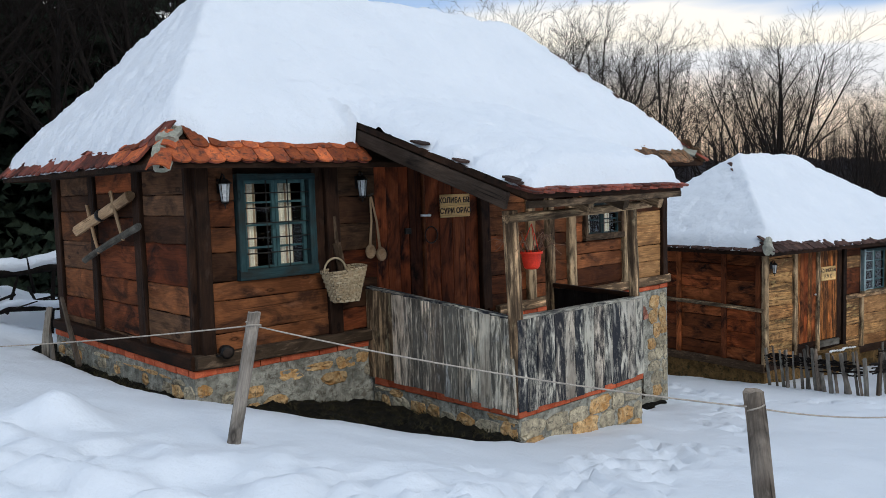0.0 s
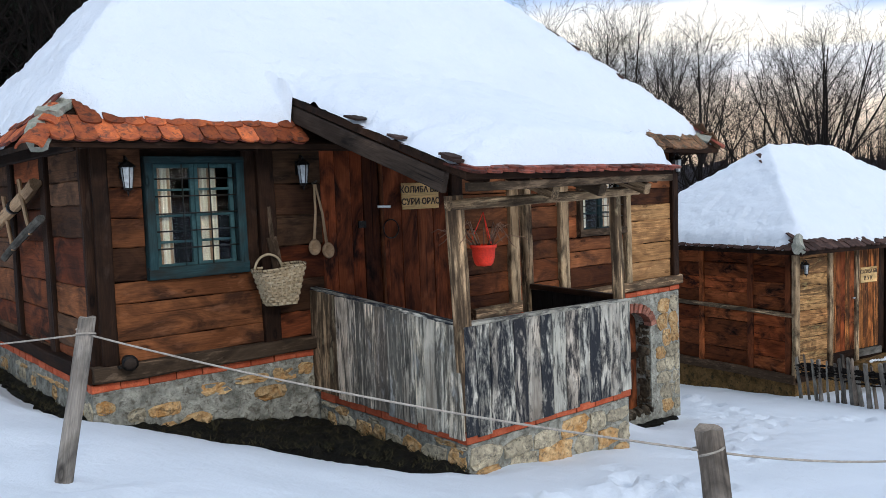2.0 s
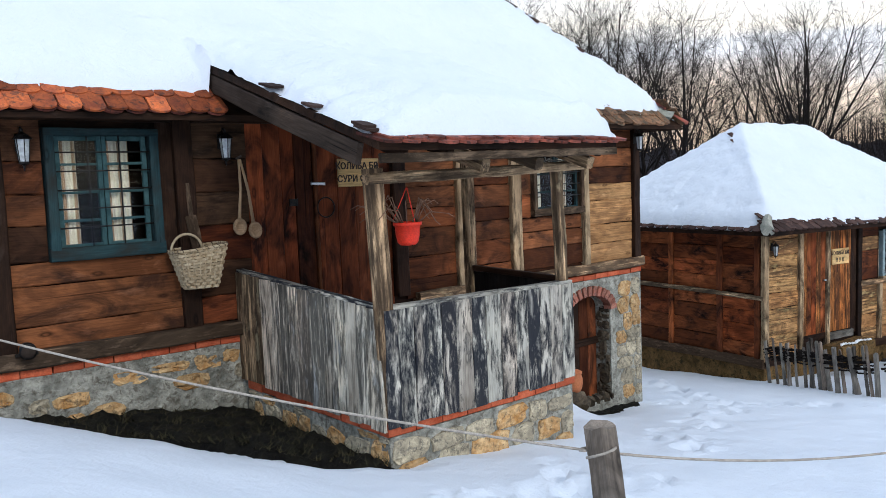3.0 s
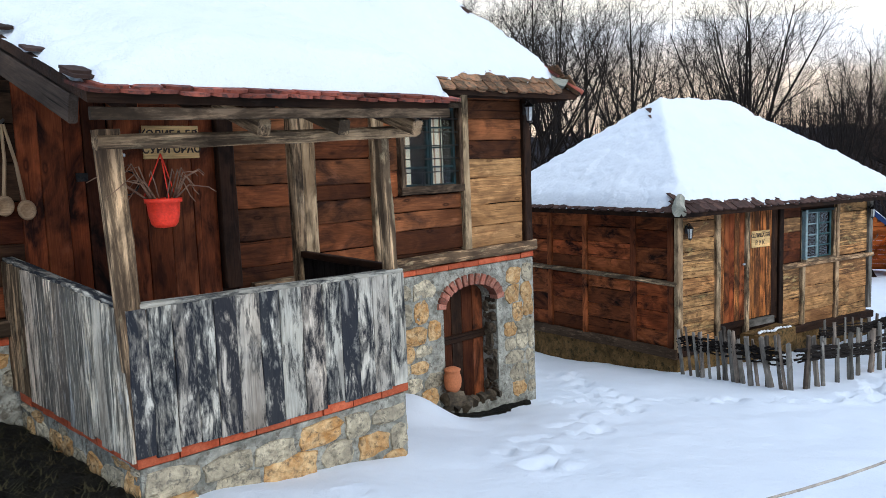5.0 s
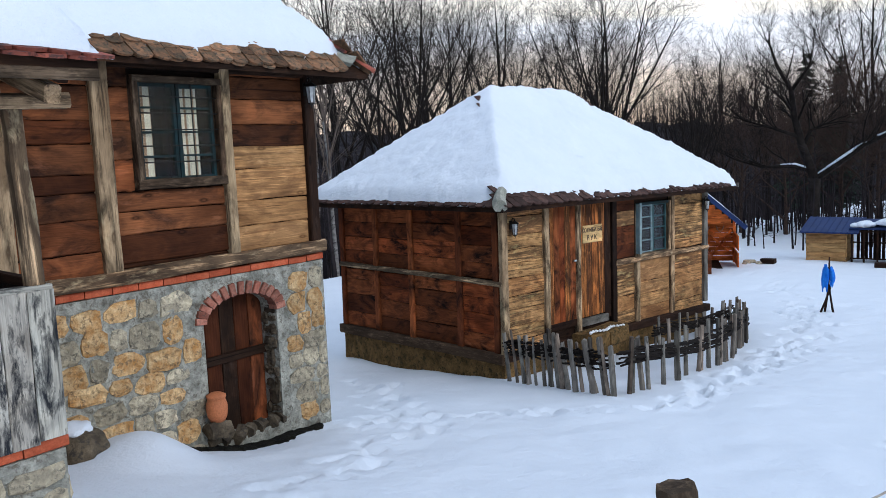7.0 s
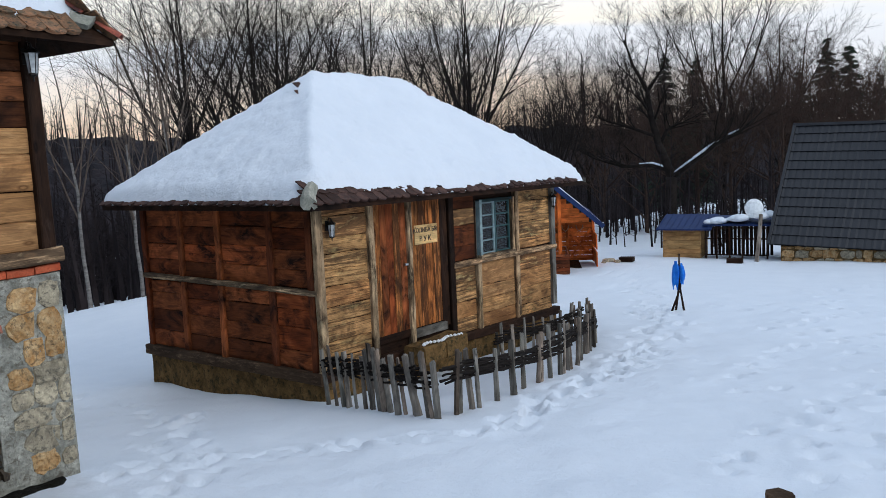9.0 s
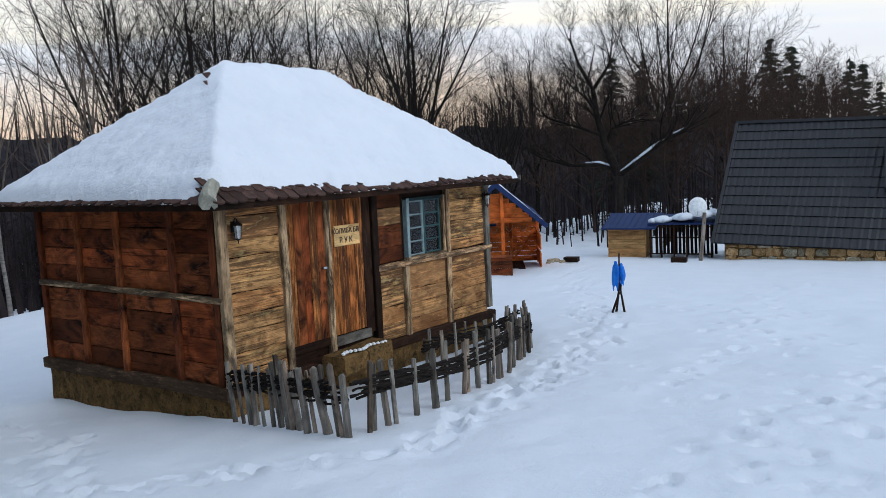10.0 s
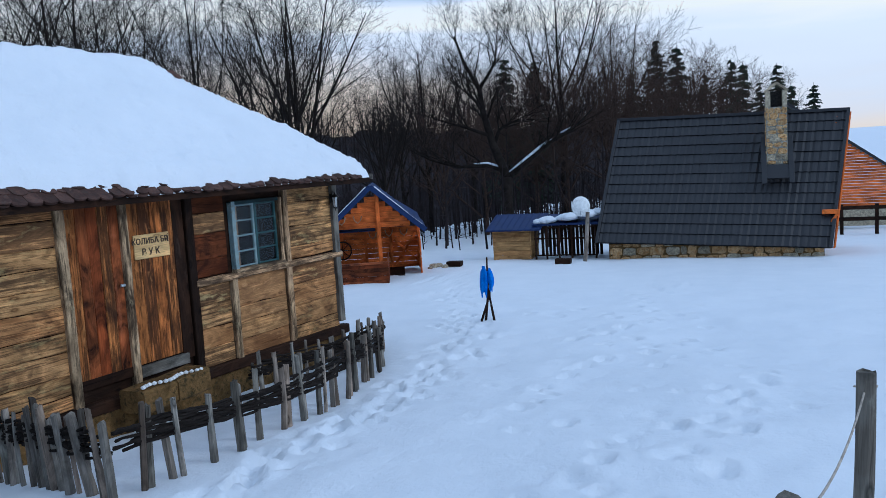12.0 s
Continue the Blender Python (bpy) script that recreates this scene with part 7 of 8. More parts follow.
def far_woods():
    """Countless thin bare trees on the slopes round the yard."""
    r = random.Random(77)
    vs, fs = [], []

    def blade(p, q, w):
        o = len(vs)
        d = (q - p)
        s = d.cross(Vector((r.uniform(-1, 1), r.uniform(-1, 1), 0.2))).normalized() * w
        s2 = d.cross(s).normalized() * w
        vs.extend([p + s, p - s * 0.6 + s2, p - s * 0.6 - s2, q])
        fs.extend([(o, o + 1, o + 3), (o + 1, o + 2, o + 3), (o + 2, o, o + 3)])
    for i in range(2900):
        a = radians(r.uniform(-1, 118)) if i > 300 else radians(r.uniform(44, 64))
        rr = r.uniform(30, 60) if i <= 300 else 40 + 105 * r.random() ** 0.8 if i < 2200 else r.uniform(146, 160)
        x, y = 8 + math.cos(a) * rr, 3 + math.sin(a) * rr
        if x < 47 and y < 19 or (x < 30 and y < 25) or (x < 18 and rr < 60):
            continue
        if x < 60 and y < 5 or (rr < 78 and a < radians(34) and r.random() < 0.72):
            continue
        g = max(ground(x, y, False), -9.5 + 13.0 * math.sin(min(1, max(0, (rr - 98) / 60)) * math.pi / 2) + 3.0 * max(0, rr - 98) / 60 * smooth_step(42, 54, math.degrees(a)))
        h = r.uniform(3.4, 6.2) if i <= 300 else r.uniform(3.8, 6.8) if rr < 70 else r.uniform(5, 8.5)
        top = Vector((x + r.uniform(-0.4, 0.4), y + r.uniform(-0.4, 0.4), g + h))
        p = Vector((x, y, g - 0.3))
        blade(p, top, 0.06 + 0.012 * h)
        for k in range(26):
            f = r.uniform(0.18, 0.98)
            q = p.lerp(top, f)
            t = r.uniform(0, 6.283)
            ln = h * r.uniform(0.12, 0.32) * (1.15 - f)
            e = q + Vector((math.cos(t) * ln, math.sin(t) * ln, ln * r.uniform(0.2, 1.2)))
            blade(q, e, 0.020)
            for s in range(2):
                m = q.lerp(e, r.uniform(0.3, 0.9))
                blade(m, m + Vector((r.uniform(-1, 1), r.uniform(-1, 1), r.uniform(0.1, 1.0))) * ln * 0.45, 0.014)
    # thin stems standing in the snow behind the kennel and the shelter
    for i in range(340):
        x, y = r.uniform(43, 76), r.uniform(3.5, 27)
        if x < 52 and y < 6:
            continue
        g, h = ground(x, y, False), r.uniform(2.6, 5.2)
        p = Vector((x, y, g - 0.2))
        top = p + Vector((r.uniform(-0.35, 0.35), r.uniform(-0.35, 0.35), h))
        blade(p, top, r.uniform(0.03, 0.085))
        for k in range(14):
            q = p.lerp(top, r.uniform(0.15, 0.95))
            t, ln = r.uniform(0, 6.283), h * r.uniform(0.08, 0.25)
            blade(q, q + Vector((math.cos(t) * ln, math.sin(t) * ln, ln * r.uniform(0.1, 0.9))), 0.016)
    tagged(put("woods", mesh_of(vs, fs), Matrix.Identity(4), FAR_BARK), "dense bare winter woodland on the slopes round the yard", "woods", kind="stuff")


far_woods()


def wooded_hill():
    """The dark wooded slope that closes the view."""
    vs, fs = [], []
    n, m = 240, 14
    for i in range(n + 1):
        a = radians(-3 + 133 * i / n)
        for j in range(m + 1):
            f = j / m
            rr = 98 + 60 * f
            p = Vector((math.cos(a) * 9, math.sin(a) * 9, f * 3))
            z = -9 + 13.0 * math.sin(f * math.pi / 2) * (0.6 + 0.4 * smooth_step(-3, 6, -3 + 133 * i / n)) + 2.6 * noise.noise(p * 0.7) * f + 1.6 * noise.noise(p * 3.5) * f + 1.2 * noise.noise(p * 11) * f + 3.0 * f * smooth_step(42, 54, math.degrees(a))
            vs.append((8 + math.cos(a) * rr, 3 + math.sin(a) * rr, z))
    for i in range(n):
        for j in range(m):
            k = i * (m + 1) + j
            fs.append((k, k + m + 1, k + m + 2, k + 1))
    mat = surface("far_bare_woods", (0.012, 0.011, 0.013), (0.030, 0.024, 0.026), 0.25, 1.0, 0.6, 0.5, 3.0, stretch=(1, 1, 0.35), shift=False)
    tagged(put("hillside", mesh_of(vs, fs), Matrix.Identity(4), mat), "distant hillside covered with leafless brown woods", "hill", kind="structure")


wooded_hill()


# ---- bank and brush behind the house ----
def snowy_heap(name, cx, cy, lx, ly, h, label, seedv):
    r = random.Random(seedv)
    n, m = 26, 14
    vs, fs = [], []
    for j in range(m + 1):
        for i in range(n + 1):
            u, v = i / n * 2 - 1, j / m * 2 - 1
            x, y = cx + u * lx, cy + v * ly
            k = max(0, 1 - u ** 4) * max(0, 1 - v ** 4)
            vs.append((x, y, ground(x, y, False) - 0.05 + h * k * (0.85 + 0.35 * noise.noise(Vector((x, y, seedv)) * 2.1))))
    for j in range(m):
        for i in range(n):
            k = j * (n + 1) + i
            fs.append((k, k + 1, k + n + 2, k + n + 1))
    return tagged(put(name, mesh_of(vs, fs, True), Matrix.Identity(4), SNOW), label, "snow", kind="stuff")


snowy_heap("snow_bank", 3.6, 16.2, 4.2, 0.7, 0.75, "snow bank lying on a brush pile", 3)


def brush(x, y, n, h, seedv, label):
    r = random.Random(seedv)
    b = base("brush_pile", x, y, ground(x, y), label=label, category="brush")
    for i in range(n):
        p = Vector((x + r.uniform(-2.2, 2.2), y + r.uniform(-0.4, 0.4), ground(x, y) + r.uniform(0, h * 0.6)))
        d = Vector((r.uniform(-1, 1), r.uniform(-0.6, 0.6), r.uniform(-0.2, 0.5))).normalized() * r.uniform(0.5, 1.3)
        q = p + d * 0.5 + Vector((0, 0, r.uniform(-0.1, 0.1)))
        rod("branch", b, [p, q, p + d], [0.03, 0.022, 0.01], BARK, 5)
    return b


pile = brush(3.4, 15.3, 46, 0.75, 9, "dark tangled brush pile under a snowy fallen trunk")
for pts, w in (([(1.6, 15.2, 0.20), (3.0, 15.15, 0.30), (4.3, 15.2, 0.36), (5.6, 15.25, 0.42)], 0.13), ([(2.4, 14.7, -0.30), (3.8, 14.75, -0.24), (5.4, 14.6, -0.36)], 0.07)):
    rod("fallen_trunk", pile, pts, [w * 1.1, w] + [w * 0.85] * (len(pts) - 2), BARK, 9)
    line = [Vector(a).lerp(Vector(b), k / 9) for a, b in zip(pts, pts[1:]) for k in range(9)]
    rod("snow_load", pile, [(p.x, p.y - 0.02, p.z + w * 0.7 + 0.05 * noise.noise(p * 3.0)) for p in line], [w * (0.95 + 0.6 * noise.noise(p * 4.5)) for p in line], ROOF_SNOW, 9)
for x in (1.9, 2.9, 3.7, 4.6, 5.3):
    rod("prop", pile, [(x, 15.3, ground(x, 15.3) - 0.1), (x + 0.1, 15.2, 0.30)], [0.05, 0.035], BARK, 6)


# ---- bare soil in the drip line of the house ----
def soil_strip():
    vs, fs, idx, dep = [], [], {}, {}
    step = 0.045
    xs, ys = np.arange(2.9, 6.4, step), np.arange(4.5, 11.7, step)
    for j, y in enumerate(ys):
        for i, x in enumerate(xs):
            p = Vector((x, y, 0))
            d = soil_inside(x, y) + 0.09 * noise.noise(p * 1.9) + 0.07 * noise.noise(p * 5.3) + 0.05 * noise.noise(p * 12.0) - 0.02
            if (x > 3.62 and y > 7.45) or (x > 5.75 and y > 5.2):
                d = -1.0
            d = min(d, 5.66 - x)
            idx[i, j], dep[i, j] = len(vs), d
            vs.append((x, y, ground(x, y) + (0.02 + 0.05 * smooth_step(0, 0.12, d) + 0.05 * noise.noise(p * 6) + 0.05 * abs(noise.noise(p * 15)) if d > 0 else -0.06)))
    for j in range(len(ys) - 1):
        for i in range(len(xs) - 1):
            ks = ((i, j), (i + 1, j), (i + 1, j + 1), (i, j + 1))
            if max(dep[k] for k in ks) > 0:
                fs.append(tuple(idx[k] for k in ks))
    tagged(put("bare_soil", mesh_of(vs, fs, True), Matrix.Identity(4), SOIL), "strip of wet dark soil and dead grass along the plinth", "soil", kind="stuff")
    r = random.Random(5)
    vs, fs = [], []
    for i in range(16000):
        x, y = r.uniform(3.1, 5.8), r.uniform(4.6, 11.4)
        if soil_inside(x, y) < 0.03 or (x > 3.5 and y > 7.33) or (x > 5.6 and y > 5.0):
            continue
        g = ground(x, y)
        a, h = r.uniform(0, 6.28), r.uniform(0.03, 0.10)
        c, s = math.cos(a), math.sin(a)
        o = len(vs)
        g += 0.06
        vs += [(x - s * 0.006, y + c * 0.006, g), (x + s * 0.006, y - c * 0.006, g), (x + c * h * 0.9, y + s * h * 0.9, g + h * 0.6)]
        fs.append((o, o + 1, o + 2))
    straw = surface("dead_grass", (0.05, 0.04, 0.02), (0.025, 0.025, 0.013), 8, 0.95, 0.0)
    tagged(put("grass", mesh_of(vs, fs), Matrix.Identity(4), straw), "thin dead grass in the bare soil", "grass", kind="stuff")


soil_strip()


# ---- small things on and round the house ----
def lantern(x, y, z, m=None, k=1.0):
    """A wall lantern: bracket, hood, glass and pointed foot; (x, y) is the wall's face."""
    m = m or Matrix.Identity(4)
    root = base("wall_lantern", *(m @ Vector((x, y, z))), label="small black wall lantern with pale glass", category="lantern", group="wall lanterns")
    yc = y - 0.09 * k

    def ring_part(name, levels, mat, sides=6):
        vs, fs = [], []
        for r, h in levels:
            for j in range(sides):
                t = 2 * math.pi * (j + 0.5) / sides
                vs.append(m @ Vector((x + math.cos(t) * r * k, yc + math.sin(t) * r * k, z + h * k)))
        for i in range(len(levels) - 1):
            for j in range(sides):
                fs.append((i * sides + j, i * sides + (j + 1) % sides, i * sides + sides + (j + 1) % sides, i * sides + sides + j))
        fs += [tuple(range(sides - 1, -1, -1)), tuple(range((len(levels) - 1) * sides, len(levels) * sides))]
        c = m @ Vector((x, yc, z))
        return put(name, mesh_of([v - c for v in vs], fs), Matrix.Translation(c), mat, root)
    ring_part("glass", [(0.035, -0.10), (0.052, 0.07)], OPAL)
    ring_part("hood", [(0.075, 0.072), (0.05, 0.10), (0.012, 0.125), (0.01, 0.15)], IRON)
    ring_part("foot", [(0.004, -0.17), (0.01, -0.13), (0.04, -0.115), (0.038, -0.10)], IRON)
    for j in range(6):
        t = 2 * math.pi * (j + 0.5) / 6
        a = m @ Vector((x + math.cos(t) * 0.037 * k, yc + math.sin(t) * 0.037 * k, z - 0.10 * k))
        b = m @ Vector((x + math.cos(t) * 0.055 * k, yc + math.sin(t) * 0.055 * k, z + 0.07 * k))
        rod("glazing_rib", root, [a, b], 0.004, IRON, 4)
    rod("bracket", root, [m @ Vector((x, y, z + 0.06 * k)), m @ Vector((x, y - 0.05 * k, z + 0.17 * k)), m @ Vector((x, yc, z + 0.15 * k))], 0.008, IRON, 6)
    bm = bmesh.new()
    box_bm(bm, x - 0.035, x + 0.035, y - 0.012, y, z - 0.02, z + 0.12)
    bm.transform(m)
    part("back_plate", bm, IRON, root)
    return root


FY = HY0 - 0.045
lantern(3.835, FY, 1.545)
lantern(5.51, FY, 1.555)
lantern(11.72, FY - 0.04, 1.60)
lantern(0.20, -0.02, -0.30, HM, 0.95)
lantern(HL - 0.12, -0.05, -0.28, HM, 0.95)


def written(text, size, m, parent, label=""):
    cu = bpy.data.curves.new("lettering", "FONT")
    cu.body, cu.size, cu.align_x, cu.align_y, cu.extrude = text, size, "CENTER", "CENTER", 0.002
    cu.offset = 0.002
    tmp = bpy.data.objects.new("lettering", cu)
    scene.collection.objects.link(tmp)
    bpy.context.view_layer.update()
    me = bpy.data.meshes.new_from_object(tmp.evaluated_get(bpy.context.evaluated_depsgraph_get()))
    bpy.data.objects.remove(tmp)
    put("lettering", me, m, INK, parent, label)


def sign(m, w, h, lines, bar_at, label):
    """A board in the plane of m's x and y, with burnt letters; bar_at: a plain bar for a number."""
    s = base("sign_board", *m.translation, label=label, category="sign")
    bm = bmesh.new()
    box_bm(bm, -w / 2, w / 2, -h / 2, h / 2, 0.0, 0.02)
    bmesh.ops.bevel(bm, geom=list(bm.edges), offset=0.004, segments=1, affect="EDGES")
    bm.transform(m)
    part("board", bm, BOARD, s, "", m)
    for text, size, x, y in lines:
        written(text, size, m @ pose(x, y, 0.0225), s)
    if bar_at:
        x, y, bw, bh = bar_at
        bm = bmesh.new()
        box_bm(bm, x - bw / 2, x + bw / 2, y - bh / 2, y + bh / 2, 0.0205, 0.0245)
        bm.transform(m)
        part("letter_bar", bm, INK, s)
    for x in (-w / 2 + 0.02, w / 2 - 0.02):
        rod("nail", s, [m @ Vector((x, h / 2 - 0.03, 0.018)), m @ Vector((x, h / 2 - 0.03, 0.026))], 0.005, IRON, 6)


sign(pose(7.02, HY0 - 0.03, 1.29, 90, 0, 1.5), 0.52, 0.285, [("КОЛИБА БР", 0.094, -0.022, 0.065), ("СУРИ ОРАО", 0.094, 0.0, -0.065)], (0.238, 0.065, 0.02, 0.065), "light wooden name board with burnt letters on the door")
sign(HM @ pose(2.29, -0.03, -0.56, 90, 0, 0), 0.56, 0.30, [("КОЛИБА БР", 0.10, -0.028, 0.065), ("В У К", 0.115, -0.03, -0.07)], (0.252, 0.065, 0.025, 0.07), "light wooden name board with burnt letters on the hut door")


def basket():
    """Flat splints woven round upright staves; a squarish rim and a slanting bottom."""
    b = base("basket", 5.22, HY0 - 0.20, 0.28, label="woven pale willow basket hanging on the wall", category="basket")
    cx, cy, z0, hh = 5.15, HY0 - 0.225, 0.325, 0.35
    n, rows = 26, 13

    def at(t, f, o):
        rx, ry = 0.150 + 0.095 * f, 0.095 + 0.075 * f
        sq = 1.0 / (abs(math.cos(t)) ** 4 + abs(math.sin(t)) ** 4) ** 0.25
        return Vector((cx + math.cos(t) * (rx + o) * sq * 0.95, cy + math.sin(t) * (ry + o) * sq * 0.95, z0 + hh * f + 0.035 * math.cos(t) * (f - 0.3)))
    r = random.Random(61)
    for k in range(rows):
        f0, f1 = (k + 0.06) / rows, (k + 0.92) / rows
        vs, fs, m = [], [], n * 4
        w0 = r.uniform(-0.006, 0.006)
        for j in range(m):
            t = 2 * math.pi * j / m
            o = 0.010 * math.sin(t * n / 2 + math.pi * k)
            for f, e in ((f0, 0.0), (f1, 0.0), (f1, 0.004), (f0, 0.004)):
                vs.append(at(t, min(1.02, f + w0 * math.sin(t * 2 + k)), o + e + r.uniform(-0.0012, 0.0012)))
        for j in range(m):
            a, c = j * 4, (j + 1) % m * 4
            for q in range(4):
                fs.append((a + q, a + (q + 1) % 4, c + (q + 1) % 4, c + q))
        o = Vector((cx, cy, z0 + hh * f0))
        put("splint", mesh_of([v - o for v in vs], fs), Matrix.Translation(o), WICKER, b)
    for j in range(n):
        t = 2 * math.pi * (j + 0.5) / n
        rod("stave", b, [at(t, f, 0.0) for f in (0, 0.5, 1.03)], 0.007, WICKER, 5)
    rod("rim", b, [at(2 * math.pi * j / 48, 1.0, 0.004 * math.sin(j * 2.4)) for j in range(49)], 0.013, WICKER, 6)
    rod("rim_binding", b, [at(2 * math.pi * j / 160, 1.0, 0.012 * math.sin(j * 1.2)) + Vector((0, 0, 0.013 * math.cos(j * 1.2))) for j in range(161)], 0.0045, TWIG, 4)
    bm = bmesh.new()
    bmesh.ops.create_cone(bm, cap_ends=True, segments=24, radius1=0.15, radius2=0.165, depth=0.03, matrix=Matrix.Translation((cx, cy, z0 + 0.01)) @ Matrix.Diagonal((1, 0.58, 1, 1)))
    part("bottom", bm, WICKER, b)
    hp = [(cx - 0.22 + 0.14 * (1 - math.cos(math.pi * a)), cy + 0.05, z0 + hh - 0.02 + 0.14 * math.sin(math.pi * a)) for a in np.linspace(0, 1, 14)]
    rod("handle", b, hp, 0.012, WICKER, 6)


basket()
paddle = bar("paddle", None, (5.13, HY0 - 0.06, 1.58), (5.19, HY0 - 0.13, 0.42), 0.04, 0.02, WOOD_OLD, up=(1, 0, 0), seg=5)
tagged(paddle, "long grey wooden baker's paddle leaning on the wall", "paddle")
bar("blade", paddle, (5.155, HY0 - 0.10, 0.95), (5.20, HY0 - 0.16, 0.50), 0.10, 0.022, WOOD_OLD, up=(1, 0, 0), seg=3)


def ladle(x, ang, zt, ln, label):
    """A carved ladle hung by its handle."""
    m = pose(x, HY0 - 0.075, zt, 0, ang, 0)
    l = base("ladle", *m.translation, label=label, category="ladle", group="wooden ladles")
    rod("handle", l, [m @ Vector((0, 0, 0)), m @ Vector((0.012, -0.01, -ln * 0.5)), m @ Vector((0, 0, -ln))], [0.011, 0.013, 0.016], LADLE, 8)
    bm = bmesh.new()
    bmesh.ops.create_uvsphere(bm, u_segments=18, v_segments=12, radius=0.068)
    for v in bm.verts:
        v.co.y *= 0.6
        v.co.z *= 1.18
        if v.co.y < -0.01:
            d = math.hypot(v.co.x, v.co.z * 0.85)
            if d < 0.045:
                v.co.y = -0.012 + 0.028 * (1 - (d / 0.045) ** 2)
    for f in bm.faces:
        f.smooth = True
    bm.transform(m @ Matrix.Translation((0, -0.01, -ln - 0.07)))
    part("bowl", bm, LADLE, l)


ladle(5.66, 2.6, 1.44, 0.55, "pale carved wooden ladle hanging by its long handle")
ladle(5.675, -9.5, 1.44, 0.60, "pale carved wooden ladle hanging by its long handle")
rod("peg", None, [(5.67, HY0 - 0.02, 1.45), (5.67, HY0 - 0.11, 1.47)], 0.012, WOOD_STAKE, 6)
tagged(bpy.data.objects["peg"], "short wooden wall peg", "peg")

# hanging flower pot
STRAW = surface("dried_straw_stems", (0.24, 0.14, 0.09), (0.11, 0.06, 0.04), 12, 0.9, 0.2)
pot = base("hanging_pot", 5.90, 5.12, 0.70, label="red plastic flower pot with dried stems hanging from a beam", category="flower pot")
vs, fs, n = [], [], 24
prof = [(0.060, 0.708), (0.078, 0.73), (0.090, 0.78), (0.096, 0.85), (0.108, 0.853), (0.109, 0.878), (0.098, 0.878), (0.088, 0.845), (0.0, 0.835)]
for r, z in [(0.0, 0.70), *prof]:
    for j in range(n):
        t = 2 * math.pi * j / n
        vs.append((5.90 + r * math.cos(t), 5.12 + r * math.sin(t), z))
for i in range(len(prof)):
    for j in range(n):
        fs.append((i * n + j, i * n + (j + 1) % n, i * n + n + (j + 1) % n, i * n + n + j))
c = Vector((5.90, 5.12, 0.80))
put("pot", mesh_of([Vector(v) - c for v in vs], fs, True), Matrix.Translation(c), RED_POT, pot)
for k in range(3):
    t = 2 * math.pi * k / 3 + 0.4
    rod("hanger", pot, [(5.90 + 0.108 * math.cos(t), 5.12 + 0.108 * math.sin(t), 0.885), (5.90, 5.11, 1.14)], 0.004, RED_POT, 5)
r = random.Random(17)
for k in range(22):
    t = r.uniform(0, 6.28)
    p = Vector((5.90 + 0.06 * math.cos(t), 5.12 + 0.06 * math.sin(t), 0.85))
    out = Vector((math.cos(t), math.sin(t), 0)) * r.uniform(0.08, 0.30)
    q = p + out * 0.5 + Vector((0, 0, r.uniform(0.10, 0.24)))
    e = p + out + Vector((0, 0, r.uniform(0.02, 0.20)))
    rod("stem", pot, [p, q, e, e + out * 0.2 + Vector((0, 0, -0.03))], [0.006, 0.0045, 0.0035, 0.002], STRAW, 4)

# old yoke and bar hung on the side wall
X = HX0 - 0.07
yk = base("ox_yoke", X, 9.2, 1.15, label="old carved ox yoke with two pegs hung on the side wall", category="yoke")
log("yoke_beam", yk, (X - 0.02, 10.0, 1.14), (X - 0.02, 8.52, 1.53), 0.062, 0.055, LADLE, 10, 6, 0.12)
log("lower_bar", yk, (X - 0.02, 9.92, 0.78), (X - 0.02, 8.28, 1.22), 0.035, 0.04, WOOD_STAKE, 8, 5, 0.1)
log("yoke_pin", yk, (X - 0.03, 9.70, 1.44), (X - 0.03, 9.40, 0.90), 0.022, 0.018, LADLE, 7, 3)
log("yoke_pin", yk, (X - 0.03, 8.94, 1.58), (X - 0.03, 8.70, 1.06), 0.022, 0.018, LADLE, 7, 3)
rod("iron_band", yk, [(X - 0.02, 9.33, 1.32), (X - 0.02, 9.27, 1.335)], 0.07, IRON, 12)

# forked branches leaning at the back corner
br = base("dead_branches", 3.2, 10.9, -0.5, label="forked dead branches leaning against the plinth", category="branches")
log("branch", br, (3.2, 9.75, -0.42), (3.35, 10.6, 0.30), 0.035, 0.022, WOOD_STAKE, 7, 5, 0.15)
log("branch", br, (3.15, 10.7, -0.42), (3.3, 10.95, 0.15), 0.05, 0.035, WOOD_STAKE, 7, 4, 0.15)
log("branch", br, (3.1, 10.3, -0.45), (3.35, 11.25, 0.05), 0.03, 0.02, WOOD_STAKE, 7, 4, 0.15)

# clay jug by the cellar door
jug = base("clay_jug", 10.23, 7.19, -1.70, label="round terracotta jug by the cellar door", category="jug")
vs, fs, n = [], [], 24
prof = [(0.0, -1.66), (0.085, -1.66), (0.118, -1.60), (0.132, -1.52), (0.130, -1.45), (0.112, -1.40), (0.108, -1.385), (0.122, -1.36), (0.122, -1.34), (0.095, -1.325), (0.06, -1.31), (0.0, -1.305)]
for r, z in prof:
    for j in range(n):
        t = 2 * math.pi * j / n
        vs.append((10.22 + 0.8 * r * math.cos(t), 7.20 + 0.8 * r * math.sin(t), -1.66 + 0.84 * (z + 1.66)))
for i in range(len(prof) - 1):
    for j in range(n):
        fs.append((i * n + j, i * n + (j + 1) % n, i * n + n + (j + 1) % n, i * n + n + j))
c = Vector((10.22, 7.20, -1.5))
put("body", mesh_of([Vector(v) - c for v in vs], fs, True), Matrix.Translation(c), CLAY, jug)
log("stone_rest", jug, (10.11, 7.20, -1.76), (10.33, 7.20, -1.75), 0.085, 0.09, WET_STONE, 9, 3, 0.12)

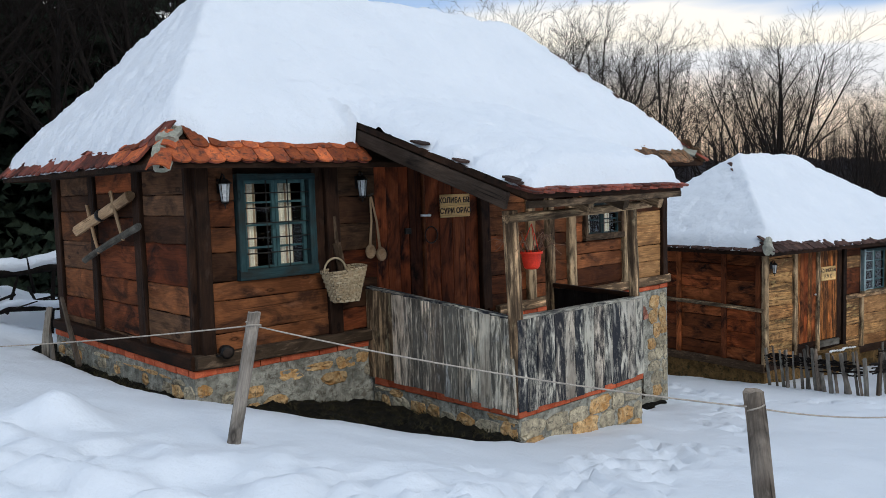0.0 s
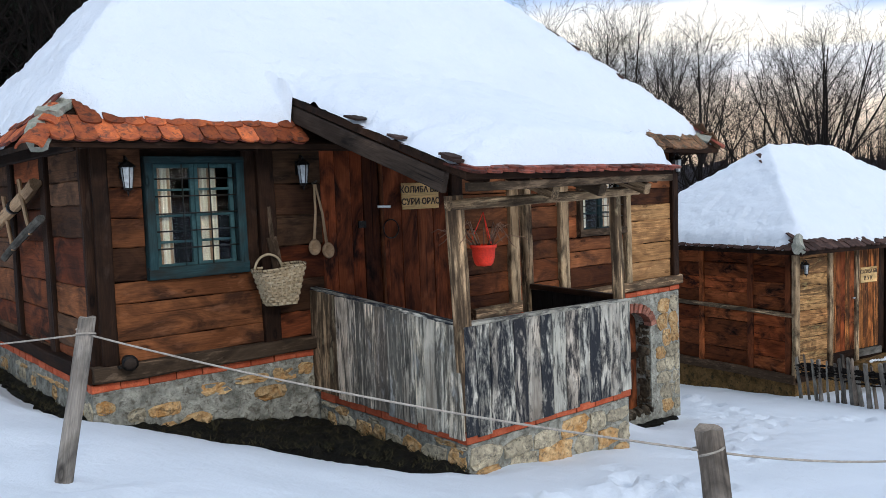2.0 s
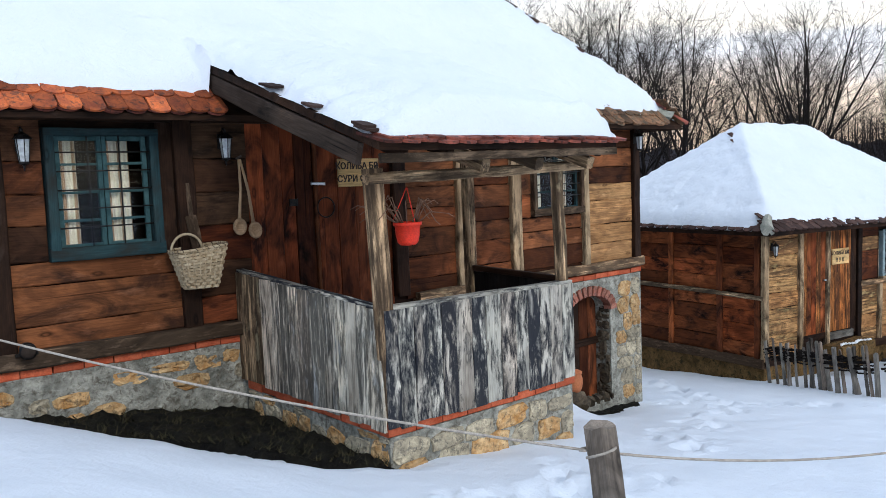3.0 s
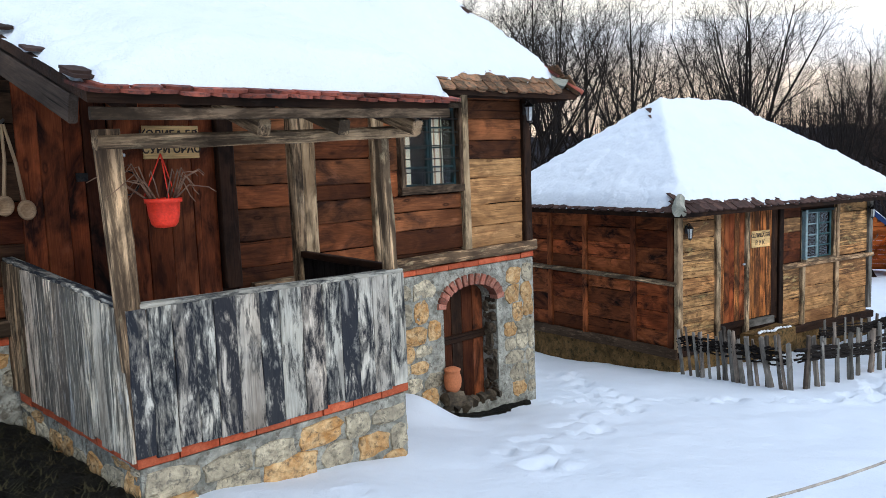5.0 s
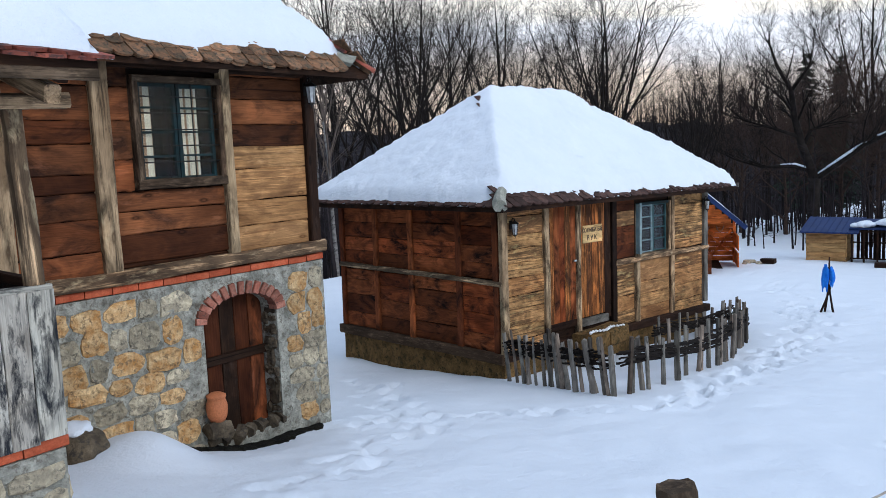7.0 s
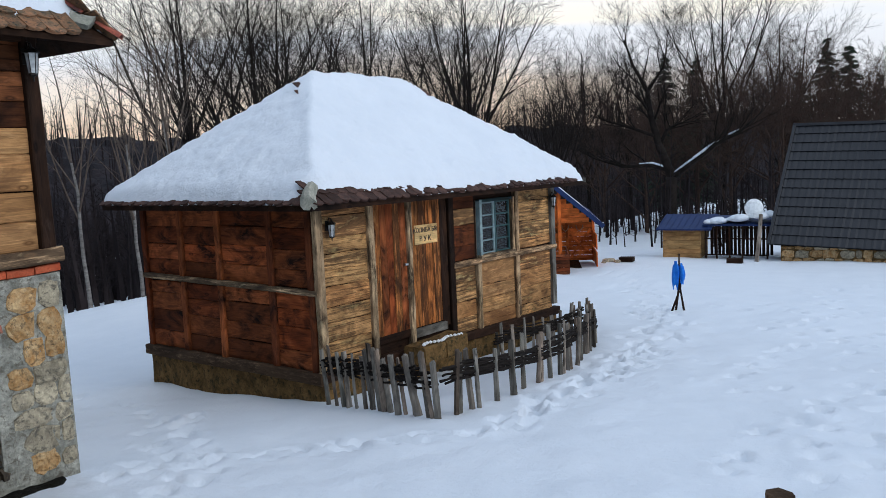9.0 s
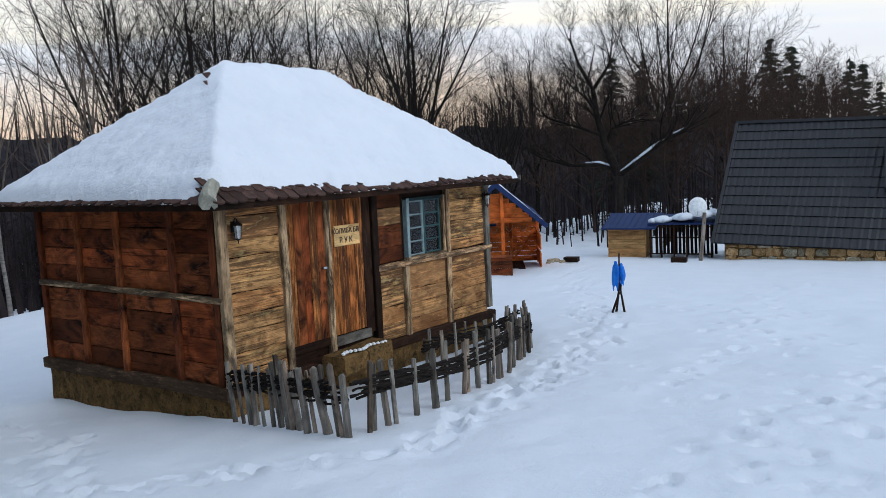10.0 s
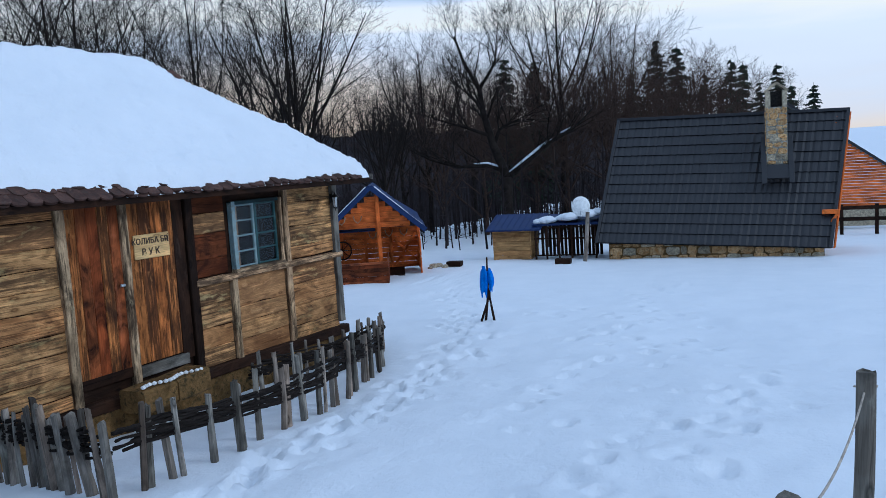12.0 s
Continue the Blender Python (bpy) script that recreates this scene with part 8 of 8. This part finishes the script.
# stump posts left by the porch corner, and rope ends round the fence posts
for i, (bx, by, tx, ty, tz, rr) in enumerate(FENCE):
    a = Vector((tx, ty, tz - 0.09))
    ax = Vector((tx - bx, ty - by, tz - ground(bx, by))).normalized()
    s = ax.cross(Vector((0, 1, 0))).normalized()
    t = ax.cross(s)
    pts = [a + ax * (0.012 * math.sin(k * 0.6) + 0.004 * k / 3) + (s * math.cos(k * 0.52) + t * math.sin(k * 0.52)) * (rr * 1.06) for k in range(13)]
    rod("rope_coil", posts[i], pts, 0.0055, ROPE, 6, "rope wound round the post")

# small floodlight on the sill beam at the corner
spot = base("floodlight", 3.72, 7.2, -0.02, label="small round black floodlight on the sill beam", category="floodlight")
rod("housing", spot, [(3.74, 7.235, 0.005), (3.735, 7.16, -0.002), (3.73, 7.12, -0.012)], [0.045, 0.062, 0.066], IRON, 14)
rod("lens", spot, [(3.73, 7.121, -0.012), (3.729, 7.114, -0.014)], [0.054, 0.050], DARK_IN, 14)
bar("bracket", spot, (3.66, 7.22, -0.045), (3.82, 7.22, -0.045), 0.02, 0.05, IRON, seg=1)

# snow-capped rock in the corner by the porch
rock = base("rock", 8.72, 6.98, -1.5, label="rough grey rock capped with snow by the plinth", category="rock")


def lump(name, c, size, mat, parent, seedv, flat=-2.0):
    bm = bmesh.new()
    bmesh.ops.create_icosphere(bm, subdivisions=3, radius=1.0)
    for v in bm.verts:
        k = 1 + 0.28 * noise.noise(v.co * 1.6 + Vector((seedv, 0, 0))) + 0.12 * noise.noise(v.co * 4 + Vector((0, seedv, 0)))
        v.co = Vector((v.co.x * size[0] * k, v.co.y * size[1] * k, max(flat, v.co.z) * size[2] * k))
    bm.transform(Matrix.Translation(c))
    for f in bm.faces:
        f.smooth = True
    part(name, bm, mat, parent)


lump("stone", (8.71, 6.96, -1.42), (0.20, 0.19, 0.22), WET_STONE, rock, 1.3)
lump("snow_cap", (8.67, 6.97, -1.235), (0.13, 0.14, 0.06), ROOF_SNOW, rock, 4.1)


def wet_strip():
    """Wet dark soil and chips at the foot of the cellar wall."""
    vs, fs, keep = [], [], []
    nx, ny = 52, 12
    for j in range(ny):
        for i in range(nx):
            x, y = 9.75 + i * 0.044, 6.86 + j * 0.042
            q = Vector((x, y, 0))
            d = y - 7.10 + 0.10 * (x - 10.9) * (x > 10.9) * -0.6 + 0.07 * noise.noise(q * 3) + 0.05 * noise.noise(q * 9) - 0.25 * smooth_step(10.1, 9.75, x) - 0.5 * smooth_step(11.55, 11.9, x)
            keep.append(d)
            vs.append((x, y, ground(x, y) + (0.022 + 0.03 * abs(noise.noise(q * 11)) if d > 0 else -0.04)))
    for j in range(ny - 1):
        for i in range(nx - 1):
            k = j * nx + i
            q = (k, k + 1, k + nx + 1, k + nx)
            if max(keep[n] for n in q) > 0:
                fs.append(q)
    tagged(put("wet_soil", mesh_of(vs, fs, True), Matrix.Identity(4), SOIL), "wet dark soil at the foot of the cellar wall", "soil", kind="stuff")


wet_strip()
